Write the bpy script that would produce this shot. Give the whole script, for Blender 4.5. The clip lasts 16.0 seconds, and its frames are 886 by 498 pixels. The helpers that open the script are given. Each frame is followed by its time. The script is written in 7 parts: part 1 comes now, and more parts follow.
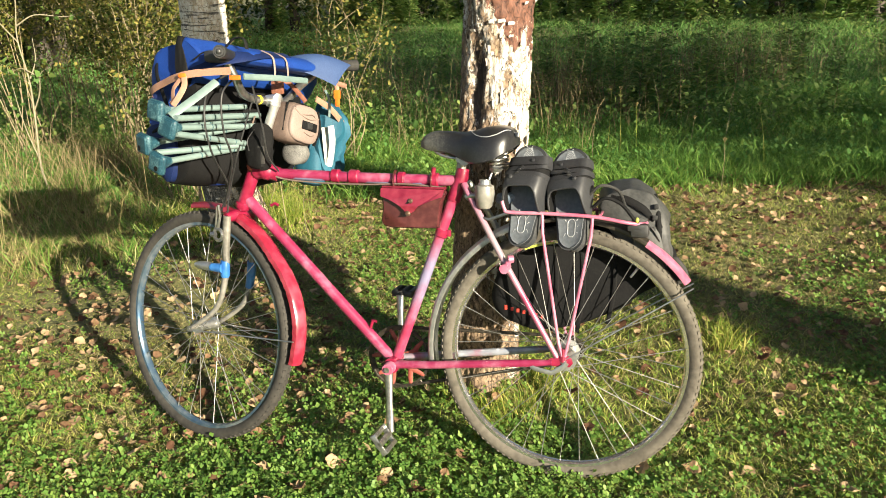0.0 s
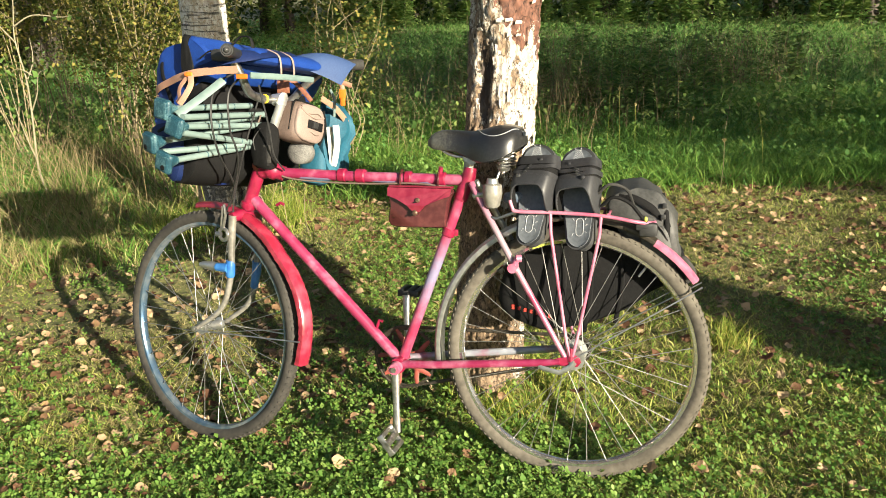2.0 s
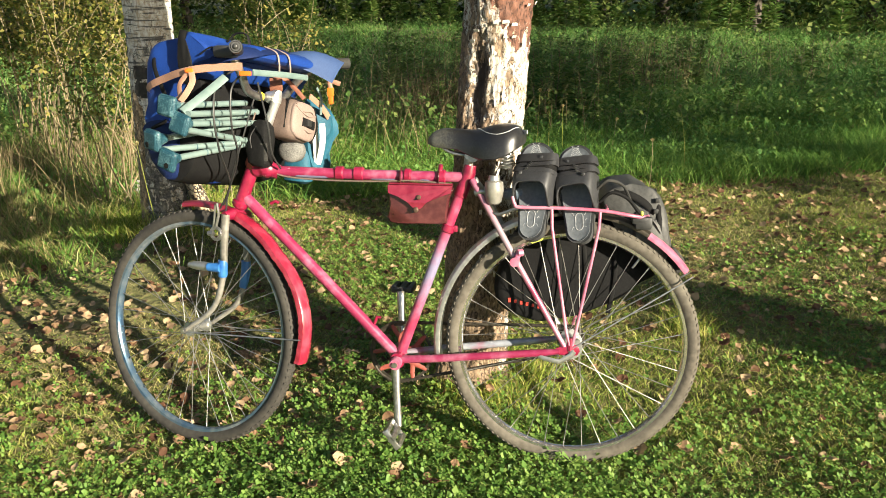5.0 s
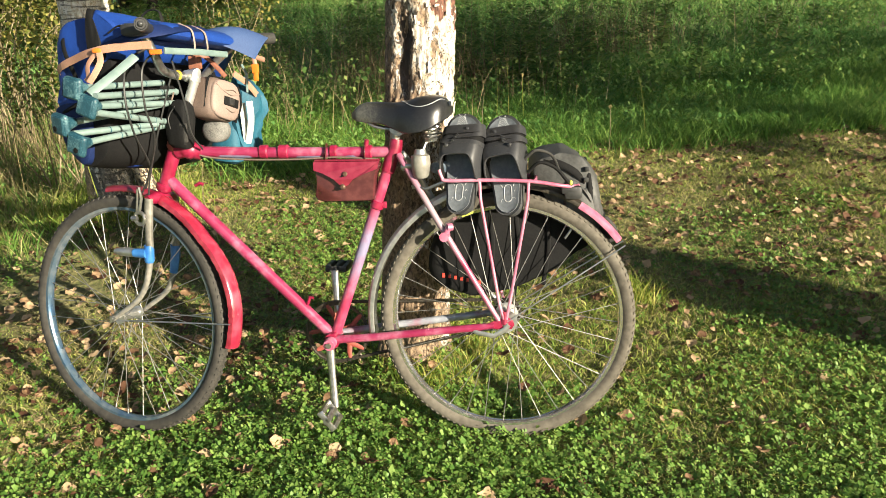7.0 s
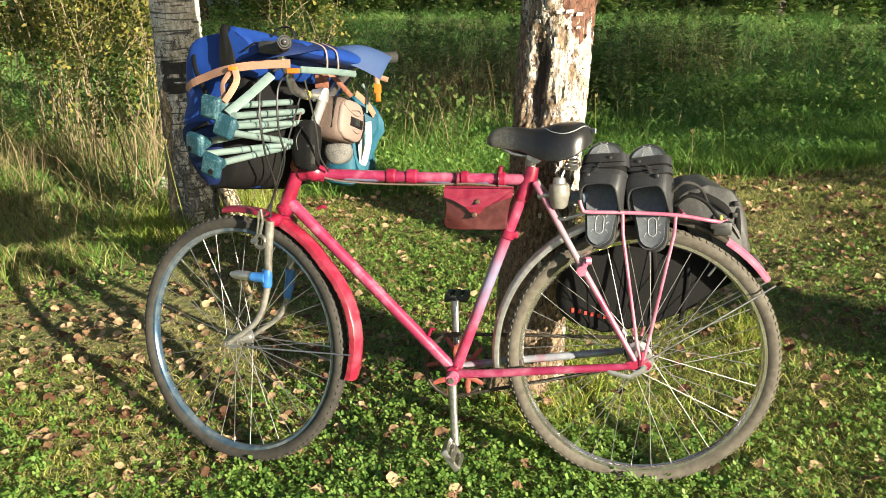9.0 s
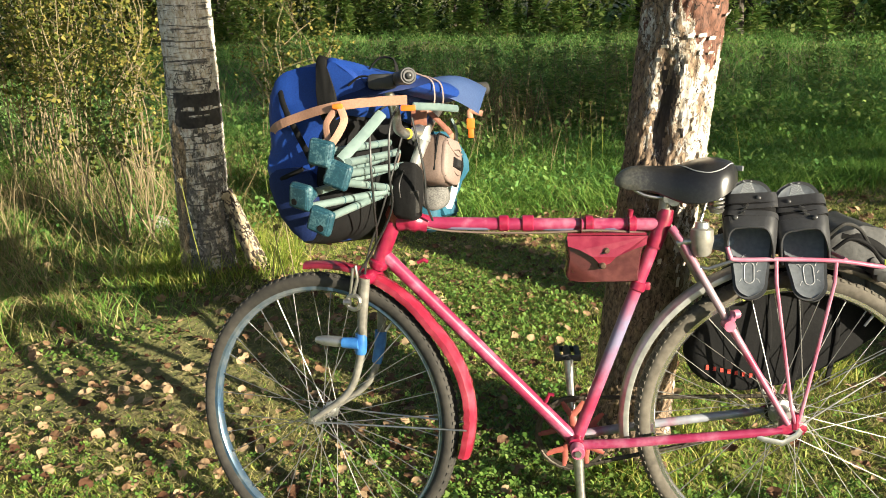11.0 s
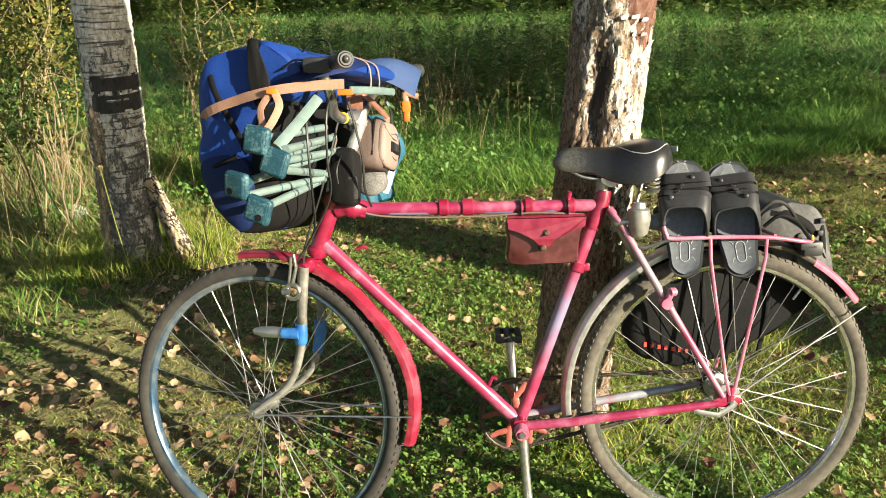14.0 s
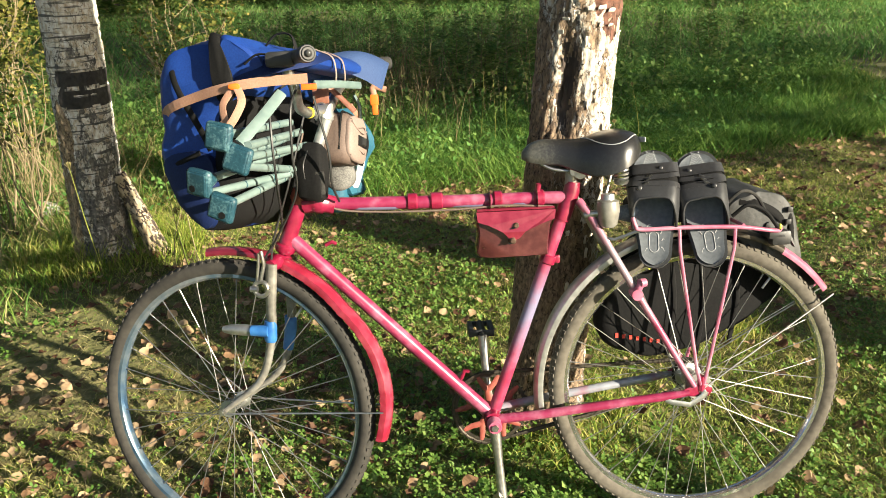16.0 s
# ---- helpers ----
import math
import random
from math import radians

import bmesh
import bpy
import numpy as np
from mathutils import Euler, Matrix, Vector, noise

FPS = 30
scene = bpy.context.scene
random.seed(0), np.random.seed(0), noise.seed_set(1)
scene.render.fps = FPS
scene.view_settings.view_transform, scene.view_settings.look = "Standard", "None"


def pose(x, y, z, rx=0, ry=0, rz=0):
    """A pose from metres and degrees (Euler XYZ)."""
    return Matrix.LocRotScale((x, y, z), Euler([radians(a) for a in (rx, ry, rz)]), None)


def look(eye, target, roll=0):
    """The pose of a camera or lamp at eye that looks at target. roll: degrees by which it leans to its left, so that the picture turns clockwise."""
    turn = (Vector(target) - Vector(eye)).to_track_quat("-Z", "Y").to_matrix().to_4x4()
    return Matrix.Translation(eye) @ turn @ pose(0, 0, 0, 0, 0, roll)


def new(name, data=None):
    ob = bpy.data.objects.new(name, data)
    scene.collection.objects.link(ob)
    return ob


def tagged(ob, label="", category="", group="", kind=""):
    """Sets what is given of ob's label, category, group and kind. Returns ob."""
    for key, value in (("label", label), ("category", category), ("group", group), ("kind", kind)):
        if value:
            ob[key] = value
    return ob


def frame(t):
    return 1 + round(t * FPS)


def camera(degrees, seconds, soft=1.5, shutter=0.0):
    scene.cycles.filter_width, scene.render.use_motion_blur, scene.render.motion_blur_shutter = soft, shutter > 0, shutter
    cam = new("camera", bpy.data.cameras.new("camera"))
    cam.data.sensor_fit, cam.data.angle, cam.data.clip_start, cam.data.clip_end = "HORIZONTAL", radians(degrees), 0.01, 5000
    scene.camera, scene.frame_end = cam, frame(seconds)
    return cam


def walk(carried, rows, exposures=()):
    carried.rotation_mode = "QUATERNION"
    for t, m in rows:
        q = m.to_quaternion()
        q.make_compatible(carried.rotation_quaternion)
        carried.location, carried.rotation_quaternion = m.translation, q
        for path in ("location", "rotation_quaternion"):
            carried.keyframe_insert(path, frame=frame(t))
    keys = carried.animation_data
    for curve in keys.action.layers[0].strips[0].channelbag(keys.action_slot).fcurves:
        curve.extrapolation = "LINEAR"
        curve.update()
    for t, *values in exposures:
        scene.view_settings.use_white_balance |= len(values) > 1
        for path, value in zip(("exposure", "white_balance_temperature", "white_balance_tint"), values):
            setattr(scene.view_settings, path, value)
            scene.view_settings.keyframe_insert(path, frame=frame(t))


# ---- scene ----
cam = camera(57.8, 16.0, soft=0.9)
PATH = [
    (0, (0.022, 0.028, 1.278), (0.009, 1.918, 0.624), -2.7),
    (0.5, (0.024, 0.032, 1.276), (0.012, 1.922, 0.623), -3.0),
    (1, (0.021, 0.031, 1.278), (0.003, 1.922, 0.625), -3.0),
    (1.5, (0.018, 0.026, 1.281), (0.006, 1.917, 0.628), -2.8),
    (2, (-0.013, 0.032, 1.271), (-0.011, 1.924, 0.621), -2.6),
    (2.5, (-0.173, 0.058, 1.271), (-0.088, 1.948, 0.621), -1.4),
    (3, (-0.297, 0.05, 1.282), (-0.058, 1.924, 0.627), -1.0),
    (3.5, (-0.313, 0.035, 1.279), (-0.062, 1.906, 0.619), -0.8),
    (5.8, (-0.247, 0.003, 1.284), (0.029, 1.872, 0.628), -1.4),
    (6, (-0.218, 0.015, 1.283), (0.061, 1.881, 0.619), -1.7),
    (6.5, (-0.17, 0.026, 1.271), (0.116, 1.883, 0.585), -1.9),
    (7, (-0.149, 0.024, 1.27), (0.146, 1.867, 0.551), -2.6),
    (7.5, (-0.146, 0.022, 1.279), (0.153, 1.863, 0.557), -2.9),
    (8, (-0.145, 0.017, 1.284), (0.158, 1.857, 0.563), -3.0),
    (8.5, (-0.209, 0.044, 1.288), (0.047, 1.894, 0.571), -2.6),
    (9, (-0.388, 0.174, 1.284), (-0.165, 2.041, 0.601), -1.7),
    (9.5, (-0.497, 0.291, 1.286), (-0.212, 2.149, 0.604), -2.8),
    (10, (-0.57, 0.387, 1.294), (-0.284, 2.259, 0.648), -3.0),
    (10.2, (-0.621, 0.418, 1.286), (-0.333, 2.29, 0.644), -2.6),
    (12.3, (-0.766, 0.526, 1.306), (-0.311, 2.365, 0.666), -3.1),
    (12.5, (-0.765, 0.519, 1.308), (-0.297, 2.355, 0.666), -3.1),
    (13, (-0.766, 0.511, 1.307), (-0.263, 2.336, 0.664), -2.5),
    (13.5, (-0.772, 0.521, 1.302), (-0.26, 2.34, 0.647), -2.1),
    (14, (-0.756, 0.525, 1.295), (-0.237, 2.329, 0.604), -1.8),
    (14.5, (-0.744, 0.525, 1.294), (-0.217, 2.317, 0.578), -1.7),
    (15, (-0.74, 0.524, 1.298), (-0.202, 2.312, 0.582), -1.8),
    (15.5, (-0.727, 0.533, 1.296), (-0.178, 2.318, 0.581), -2.2),
    (16, (-0.726, 0.53, 1.299), (-0.167, 2.312, 0.583), -2.2),
]
walk(cam, [(t, look(eye, target, roll)) for t, eye, target, roll in PATH])

# ---------------------------------------------------------------- world and sun
SUN_AZ = radians(-53.0)      # bearing from which the sun shines, in the ground plane
SUN_EL = radians(17.0)
to_sun = Vector((math.cos(SUN_EL) * math.cos(SUN_AZ), math.cos(SUN_EL) * math.sin(SUN_AZ), math.sin(SUN_EL)))
sky = bpy.data.worlds.new("sky")
scene.world = sky
sky.use_nodes = True
wn = sky.node_tree
tex = wn.nodes.new("ShaderNodeTexSky")
tex.sky_type = "NISHITA"
tex.sun_disc = False
tex.sun_elevation = SUN_EL
tex.sun_rotation = math.pi / 2 - SUN_AZ
wn.links.new(tex.outputs[0], wn.nodes["Background"].inputs[0])
wn.nodes["Background"].inputs[1].default_value = 0.050
sun_data = bpy.data.lights.new("sun", "SUN")
sun_data.energy, sun_data.angle, sun_data.color = 5.0, radians(0.55), (1.0, 0.90, 0.70)
sun = new("sun", sun_data)
sun.rotation_mode = "QUATERNION"
sun.rotation_quaternion = to_sun.to_track_quat("Z", "Y")
sun.location = to_sun * 30
scene.view_settings.exposure = 1.68


# ---------------------------------------------------------------- materials
def surf(name, cols, rough=0.6, metal=0.0, scale=40.0, coarse=4.0, bump=0.2, dist=0.002, island=0.0, detail=6.0, spec=0.5,
         coat=0.0, translucent=0.0, stretch=(1, 1, 1)):
    """A surface in two or three colours mixed by noise at two scales, with relief."""
    m = bpy.data.materials.new(name)
    m.use_nodes = True
    nt = m.node_tree
    b = nt.nodes["Principled BSDF"]
    co = nt.nodes.new("ShaderNodeTexCoord")
    mp = nt.nodes.new("ShaderNodeMapping")
    mp.inputs["Scale"].default_value = stretch
    nt.links.new(co.outputs["Object"], mp.inputs[0])
    n1 = nt.nodes.new("ShaderNodeTexNoise")
    n1.inputs["Scale"].default_value, n1.inputs["Detail"].default_value = scale, detail
    n2 = nt.nodes.new("ShaderNodeTexNoise")
    n2.inputs["Scale"].default_value, n2.inputs["Detail"].default_value = coarse, 3.0
    for k in (n1, n2):
        nt.links.new(mp.outputs[0], k.inputs["Vector"])
    mix = nt.nodes.new("ShaderNodeMath")
    mix.operation = "MULTIPLY_ADD"
    mix.inputs[1].default_value = 0.5
    half = nt.nodes.new("ShaderNodeMath")
    half.operation = "MULTIPLY"
    half.inputs[1].default_value = 0.5
    nt.links.new(n2.outputs["Fac"], half.inputs[0])
    nt.links.new(n1.outputs["Fac"], mix.inputs[0])
    nt.links.new(half.outputs[0], mix.inputs[2])
    fac = mix.outputs[0]
    if island:
        geo = nt.nodes.new("ShaderNodeNewGeometry")
        add = nt.nodes.new("ShaderNodeMath")
        add.operation = "MULTIPLY_ADD"
        add.inputs[1].default_value = island
        sub = nt.nodes.new("ShaderNodeMath")
        sub.operation = "SUBTRACT"
        sub.inputs[1].default_value = island / 2
        nt.links.new(geo.outputs["Random Per Island"], add.inputs[0])
        nt.links.new(fac, sub.inputs[0])
        nt.links.new(sub.outputs[0], add.inputs[2])
        fac = add.outputs[0]
    ramp = nt.nodes.new("ShaderNodeValToRGB")
    el = ramp.color_ramp.elements
    lo, hi = (0.34, 0.66) if not island else (0.2, 0.8)
    el[0].position, el[1].position = lo, hi
    el[0].color, el[1].color = (*cols[0], 1), (*cols[-1], 1)
    for i, c in enumerate(cols[1:-1], 1):
        e = el.new(lo + (hi - lo) * i / (len(cols) - 1))
        e.color = (*c, 1)
    nt.links.new(fac, ramp.inputs[0])
    nt.links.new(ramp.outputs[0], b.inputs["Base Color"])
    b.inputs["Roughness"].default_value, b.inputs["Metallic"].default_value = rough, metal
    b.inputs["Specular IOR Level"].default_value = spec
    b.inputs["Coat Weight"].default_value = coat
    b.inputs["Coat Roughness"].default_value = 0.22
    if bump:
        bp = nt.nodes.new("ShaderNodeBump")
        bp.inputs["Strength"].default_value, bp.inputs["Distance"].default_value = bump, dist
        nt.links.new(n1.outputs["Fac"], bp.inputs["Height"])
        nt.links.new(bp.outputs[0], b.inputs["Normal"])
    if translucent:
        tr = nt.nodes.new("ShaderNodeBsdfTranslucent")
        nt.links.new(ramp.outputs[0], tr.inputs["Color"])
        ms = nt.nodes.new("ShaderNodeMixShader")
        ms.inputs[0].default_value = translucent
        nt.links.new(b.outputs[0], ms.inputs[1])
        nt.links.new(tr.outputs[0], ms.inputs[2])
        nt.links.new(ms.outputs[0], nt.nodes["Material Output"].inputs[0])
    return m


def faded(m, pale, z0, z1, axis=2):
    """Paint rubbed pale over a stretch of its tube, softly at both ends."""
    nt = m.node_tree
    b = nt.nodes["Principled BSDF"]
    src = b.inputs["Base Color"].links[0].from_socket
    co = next(k for k in nt.nodes if k.bl_idname == "ShaderNodeTexCoord")
    xyz = nt.nodes.new("ShaderNodeSeparateXYZ")
    nt.links.new(co.outputs["Object"], xyz.inputs[0])
    nz = next(k for k in nt.nodes if k.bl_idname == "ShaderNodeTexNoise")
    ad = nt.nodes.new("ShaderNodeMath")
    ad.operation = "MULTIPLY_ADD"
    ad.inputs[1].default_value = 0.14
    nt.links.new(nz.outputs["Fac"], ad.inputs[0])
    nt.links.new(xyz.outputs[axis], ad.inputs[2])
    rp = nt.nodes.new("ShaderNodeValToRGB")
    e = rp.color_ramp.elements
    e[0].position, e[1].position = z0, z0 + 0.12
    e[0].color, e[1].color = (0, 0, 0, 1), (1, 1, 1, 1)
    for q, g in ((z1, 1), (z1 + 0.10, 0)):
        k = e.new(q)
        k.color = (g, g, g, 1)
    nt.links.new(ad.outputs[0], rp.inputs[0])
    mx = nt.nodes.new("ShaderNodeMix")
    mx.data_type = "RGBA"
    nt.links.new(rp.outputs[0], mx.inputs[0])
    nt.links.new(src, mx.inputs[6])
    mx.inputs[7].default_value = (*pale, 1)
    nt.links.new(mx.outputs[2], b.inputs["Base Color"])
    return m


M = {}
M["red"] = surf("red paint", [(0.14, 0.004, 0.020), (0.215, 0.008, 0.036), (0.27, 0.020, 0.058)], 0.35, 0, 70, 9, 0.15, 0.0006, coat=0.45)
M["guardred"] = surf("scratched deep red paint", [(0.10, 0.004, 0.012), (0.17, 0.008, 0.024), (0.26, 0.035, 0.055)], 0.3, 0, 26, 6, 0.3, 0.0012, coat=0.45)
# palest tone is wear and also the tubes' pinkish highlights, put into the colour
M["redpale"] = surf("red paint with pale wear and painted highlights", [(0.19, 0.008, 0.040), (0.25, 0.026, 0.075), (0.38, 0.15, 0.22)], 0.33, 0, 30, 7, 0.12, 0.0006, coat=0.35)
M["redworn"] = faded(surf("red paint rubbed to pale blue", [(0.25, 0.012, 0.048), (0.30, 0.030, 0.075), (0.37, 0.10, 0.16)], 0.35, 0, 30, 7, 0.12, 0.0006, coat=0.4), (0.20, 0.18, 0.28), 0.47, 0.63)
M["staysilver"] = faded(surf("pink paint rubbed to bare metal", [(0.32, 0.045, 0.10), (0.38, 0.11, 0.18), (0.42, 0.2, 0.26)], 0.3, 0.15, 35, 9, 0.12, 0.0006, coat=0.25), (0.31, 0.23, 0.26), 0.57, 0.74)
M["stayblue"] = surf("pale paint rubbed to bare metal", [(0.30, 0.10, 0.15), (0.26, 0.27, 0.31), (0.40, 0.42, 0.46)], 0.3, 0.25, 22, 7, 0.12, 0.0006, coat=0.25)
M["pink"] = surf("faded pink paint", [(0.34, 0.055, 0.11), (0.40, 0.13, 0.20), (0.43, 0.22, 0.28)], 0.36, 0, 35, 9, 0.12, 0.0006, coat=0.25)
M["foil"] = surf("glossy red tape", [(0.16, 0.006, 0.018), (0.25, 0.016, 0.038), (0.38, 0.06, 0.09)], 0.16, 0, 24, 6, 0.55, 0.004, coat=0.6)
M["chrome"] = surf("dull chrome", [(0.24, 0.235, 0.225), (0.52, 0.51, 0.49)], 0.3, 0.9, 90, 12, 0.1, 0.0005)
M["spoke"] = surf("dull spoke steel", [(0.20, 0.195, 0.185), (0.38, 0.375, 0.36)], 0.42, 0.8, 90, 12, 0.0, 0.0005)
M["brightmetal"] = surf("bright scuffed metal", [(0.46, 0.46, 0.45), (0.68, 0.68, 0.66)], 0.40, 0.75, 60, 8, 0.15, 0.0005)
M["alu"] = surf("oxidised aluminium", [(0.30, 0.30, 0.29), (0.52, 0.52, 0.50)], 0.42, 0.85, 60, 8, 0.15, 0.0005)
M["rimblue"] = surf("blue worn rim", [(0.035, 0.09, 0.18), (0.10, 0.15, 0.20), (0.27, 0.29, 0.31)], 0.26, 0.55, 30, 5, 0.1, 0.0005)
M["rim"] = surf("dusty steel rim", [(0.46, 0.42, 0.42), (0.74, 0.72, 0.71)], 0.17, 0.92, 40, 6, 0.1, 0.0005)
M["tyre"] = surf("dusty rubber", [(0.055, 0.048, 0.038), (0.130, 0.116, 0.093)], 0.85, 0, 60, 7, 0.4, 0.001, spec=0.3)
M["tyredark"] = surf("dark rubber", [(0.022, 0.021, 0.019), (0.055, 0.050, 0.043)], 0.8, 0, 60, 7, 0.4, 0.001, spec=0.3)
M["fork"] = surf("beige grey fork paint", [(0.11, 0.105, 0.09), (0.20, 0.19, 0.165), (0.29, 0.28, 0.25)], 0.4, 0.2, 60, 10, 0.1, 0.0005)
M["blue"] = surf("blue tape", [(0.018, 0.10, 0.32), (0.05, 0.19, 0.46)], 0.4, 0, 60, 10, 0.3, 0.001)
M["black"] = surf("black plastic", [(0.012, 0.012, 0.012), (0.03, 0.03, 0.03)], 0.5, 0, 80, 10, 0.2, 0.0006)
M["vinyl"] = surf("black vinyl", [(0.010, 0.010, 0.011), (0.020, 0.020, 0.022), (0.060, 0.060, 0.058)], 0.33, 0, 180, 8, 0.15, 0.0004)
M["saddle"] = faded(surf("black saddle vinyl with a dusty nose", [(0.010, 0.010, 0.011), (0.015, 0.015, 0.016), (0.026, 0.026, 0.026)], 0.30, 0, 180, 8, 0.15, 0.0004), (0.085, 0.085, 0.074), 0.0, 0.10, 0)
M["rust"] = surf("red lead paint", [(0.20, 0.040, 0.030), (0.32, 0.085, 0.060)], 0.6, 0, 70, 10, 0.2, 0.0006)
M["chain"] = surf("oily chain", [(0.03, 0.026, 0.02), (0.10, 0.085, 0.065)], 0.5, 0.7, 90, 10, 0.3, 0.001)
M["bagblue"] = surf("blue nylon", [(0.004, 0.024, 0.150), (0.008, 0.047, 0.245)], 0.6, 0, 300, 8, 0.25, 0.0008, spec=0.35)
M["navy"] = surf("navy nylon", [(0.003, 0.009, 0.045), (0.007, 0.019, 0.085)], 0.65, 0, 300, 8, 0.25, 0.0008, spec=0.25)
M["padblue"] = surf("faded blue cloth", [(0.017, 0.038, 0.112), (0.032, 0.066, 0.165)], 0.7, 0, 260, 7, 0.3, 0.0008)
M["fabric"] = surf("black fabric", [(0.004, 0.004, 0.0045), (0.011, 0.011, 0.011)], 0.8, 0, 220, 9, 0.3, 0.001, spec=0.15)
M["greybag"] = surf("charcoal fabric", [(0.020, 0.020, 0.019), (0.050, 0.048, 0.045)], 0.75, 0, 220, 9, 0.3, 0.001, spec=0.15)
M["tan"] = surf("tan webbing", [(0.29, 0.15, 0.095), (0.39, 0.22, 0.15)], 0.7, 0, 260, 9, 0.3, 0.0006)
M["orange"] = surf("orange plastic", [(0.80, 0.12, 0.010), (0.90, 0.17, 0.02)], 0.4, 0, 40, 9, 0.05, 0.0005)
M["mint"] = surf("mint painted tube", [(0.125, 0.180, 0.172), (0.185, 0.250, 0.236)], 0.35, 0.1, 50, 9, 0.06, 0.0004)
M["petrol"] = surf("petrol blue plastic", [(0.006, 0.034, 0.052), (0.012, 0.055, 0.078), (0.085, 0.17, 0.19)], 0.5, 0, 220, 30, 0.2, 0.0006)
M["beige"] = surf("beige fabric", [(0.18, 0.130, 0.110), (0.27, 0.205, 0.178)], 0.75, 0, 240, 9, 0.3, 0.0008)
M["mocha"] = surf("brown fabric", [(0.085, 0.058, 0.046), (0.14, 0.098, 0.080)], 0.75, 0, 240, 9, 0.3, 0.0008)
M["teal"] = surf("teal fabric", [(0.004, 0.050, 0.085), (0.010, 0.10, 0.155)], 0.7, 0, 220, 9, 0.3, 0.001)
M["mesh"] = surf("grey mesh net", [(0.04, 0.04, 0.04), (0.22, 0.215, 0.20)], 0.8, 0, 330, 20, 0.5, 0.001)
M["white"] = surf("off white webbing", [(0.40, 0.41, 0.38), (0.55, 0.56, 0.52)], 0.7, 0, 240, 9, 0.2, 0.0006)
M["leather"] = surf("red brown leather", [(0.036, 0.009, 0.010), (0.062, 0.016, 0.017), (0.10, 0.030, 0.029)], 0.24, 0, 50, 8, 0.12, 0.0005, coat=0.35)
M["strapbrown"] = surf("brown leather strap", [(0.14, 0.05, 0.03), (0.24, 0.10, 0.06)], 0.5, 0, 90, 10, 0.2, 0.0006)
M["sole"] = surf("dark grey foam", [(0.028, 0.029, 0.031), (0.055, 0.057, 0.060)], 0.7, 0, 120, 10, 0.2, 0.0006)
M["footbed"] = surf("grey blue foam", [(0.075, 0.084, 0.096), (0.14, 0.155, 0.17)], 0.6, 0, 120, 10, 0.2, 0.0006)
M["redink"] = surf("red print", [(0.42, 0.030, 0.020), (0.52, 0.05, 0.03)], 0.6, 0, 40, 8, 0, 0)
M["lime"] = surf("lime reflector", [(0.30, 0.34, 0.05), (0.42, 0.45, 0.09)], 0.4, 0, 40, 8, 0, 0)
M["flapred"] = surf("crimson leather flap", [(0.13, 0.008, 0.022), (0.18, 0.018, 0.036), (0.23, 0.035, 0.052)], 0.25, 0, 40, 8, 0.12, 0.0005, coat=0.3)
M["palecloth"] = surf("pale grey blue cloth", [(0.07, 0.10, 0.14), (0.19, 0.23, 0.27)], 0.75, 0, 200, 30, 0.3, 0.001)
M["ridge"] = surf("pale foam ridge", [(0.26, 0.27, 0.28), (0.36, 0.37, 0.38)], 0.6, 0, 120, 10, 0.1, 0.0004)
M["sheen"] = surf("charcoal nylon", [(0.024, 0.025, 0.024), (0.058, 0.058, 0.056)], 0.62, 0, 120, 9, 0.35, 0.002)
M["bluepaint"] = surf("old pale blue paint", [(0.10, 0.085, 0.15), (0.17, 0.17, 0.26)], 0.35, 0, 50, 9, 0.1, 0.0005, coat=0.3)
M["yellow"] = surf("yellow tape", [(0.75, 0.55, 0.03), (0.85, 0.65, 0.06)], 0.5, 0, 40, 8, 0, 0)
M["brass"] = surf("dull brass", [(0.09, 0.055, 0.040), (0.19, 0.12, 0.085)], 0.4, 0.6, 60, 10, 0.1, 0.0005)
M["cream"] = surf("worn pale metal", [(0.20, 0.19, 0.165), (0.36, 0.345, 0.31)], 0.32, 0.35, 60, 10, 0.1, 0.0005)
M["soil"] = surf("soil and moss", [(0.052, 0.056, 0.018), (0.125, 0.125, 0.042), (0.25, 0.215, 0.090)], 0.95, 0, 30, 1.2, 0.8, 0.02)
M["grass"] = surf("grass blades", [(0.12, 0.19, 0.024), (0.25, 0.31, 0.045), (0.48, 0.44, 0.13)], 0.55, 0, 1.2, 0.5, 0, 0, island=0.75, translucent=0.35, spec=0.3)
# lighter, bluer greens that hold the cool haze over the shaded field
M["grassfar"] = surf("field grass with haze in its green", [(0.080, 0.20, 0.046), (0.14, 0.295, 0.068), (0.25, 0.38, 0.11)], 0.6, 0, 0.7, 0.25, 0, 0, island=0.6, translucent=0.38, spec=0.3)
M["verge"] = surf("verge grass", [(0.060, 0.155, 0.024), (0.12, 0.25, 0.040), (0.23, 0.34, 0.07)], 0.6, 0, 0.9, 0.3, 0, 0, island=0.7, translucent=0.35, spec=0.3)
M["lawn"] = surf("lawn grass", [(0.100, 0.175, 0.022), (0.21, 0.29, 0.042), (0.41, 0.41, 0.115)], 0.55, 0, 1.2, 0.5, 0, 0, island=0.75, translucent=0.35, spec=0.3)
M["hay"] = surf("dry grass", [(0.19, 0.155, 0.058), (0.33, 0.28, 0.115), (0.50, 0.43, 0.21)], 0.7, 0, 2, 0.5, 0, 0, island=0.8, translucent=0.3, spec=0.3)
M["clover"] = surf("clover leaves", [(0.078, 0.170, 0.028), (0.140, 0.255, 0.046), (0.235, 0.345, 0.080)], 0.5, 0, 3, 0.6, 0, 0, island=0.8, translucent=0.4, spec=0.4)
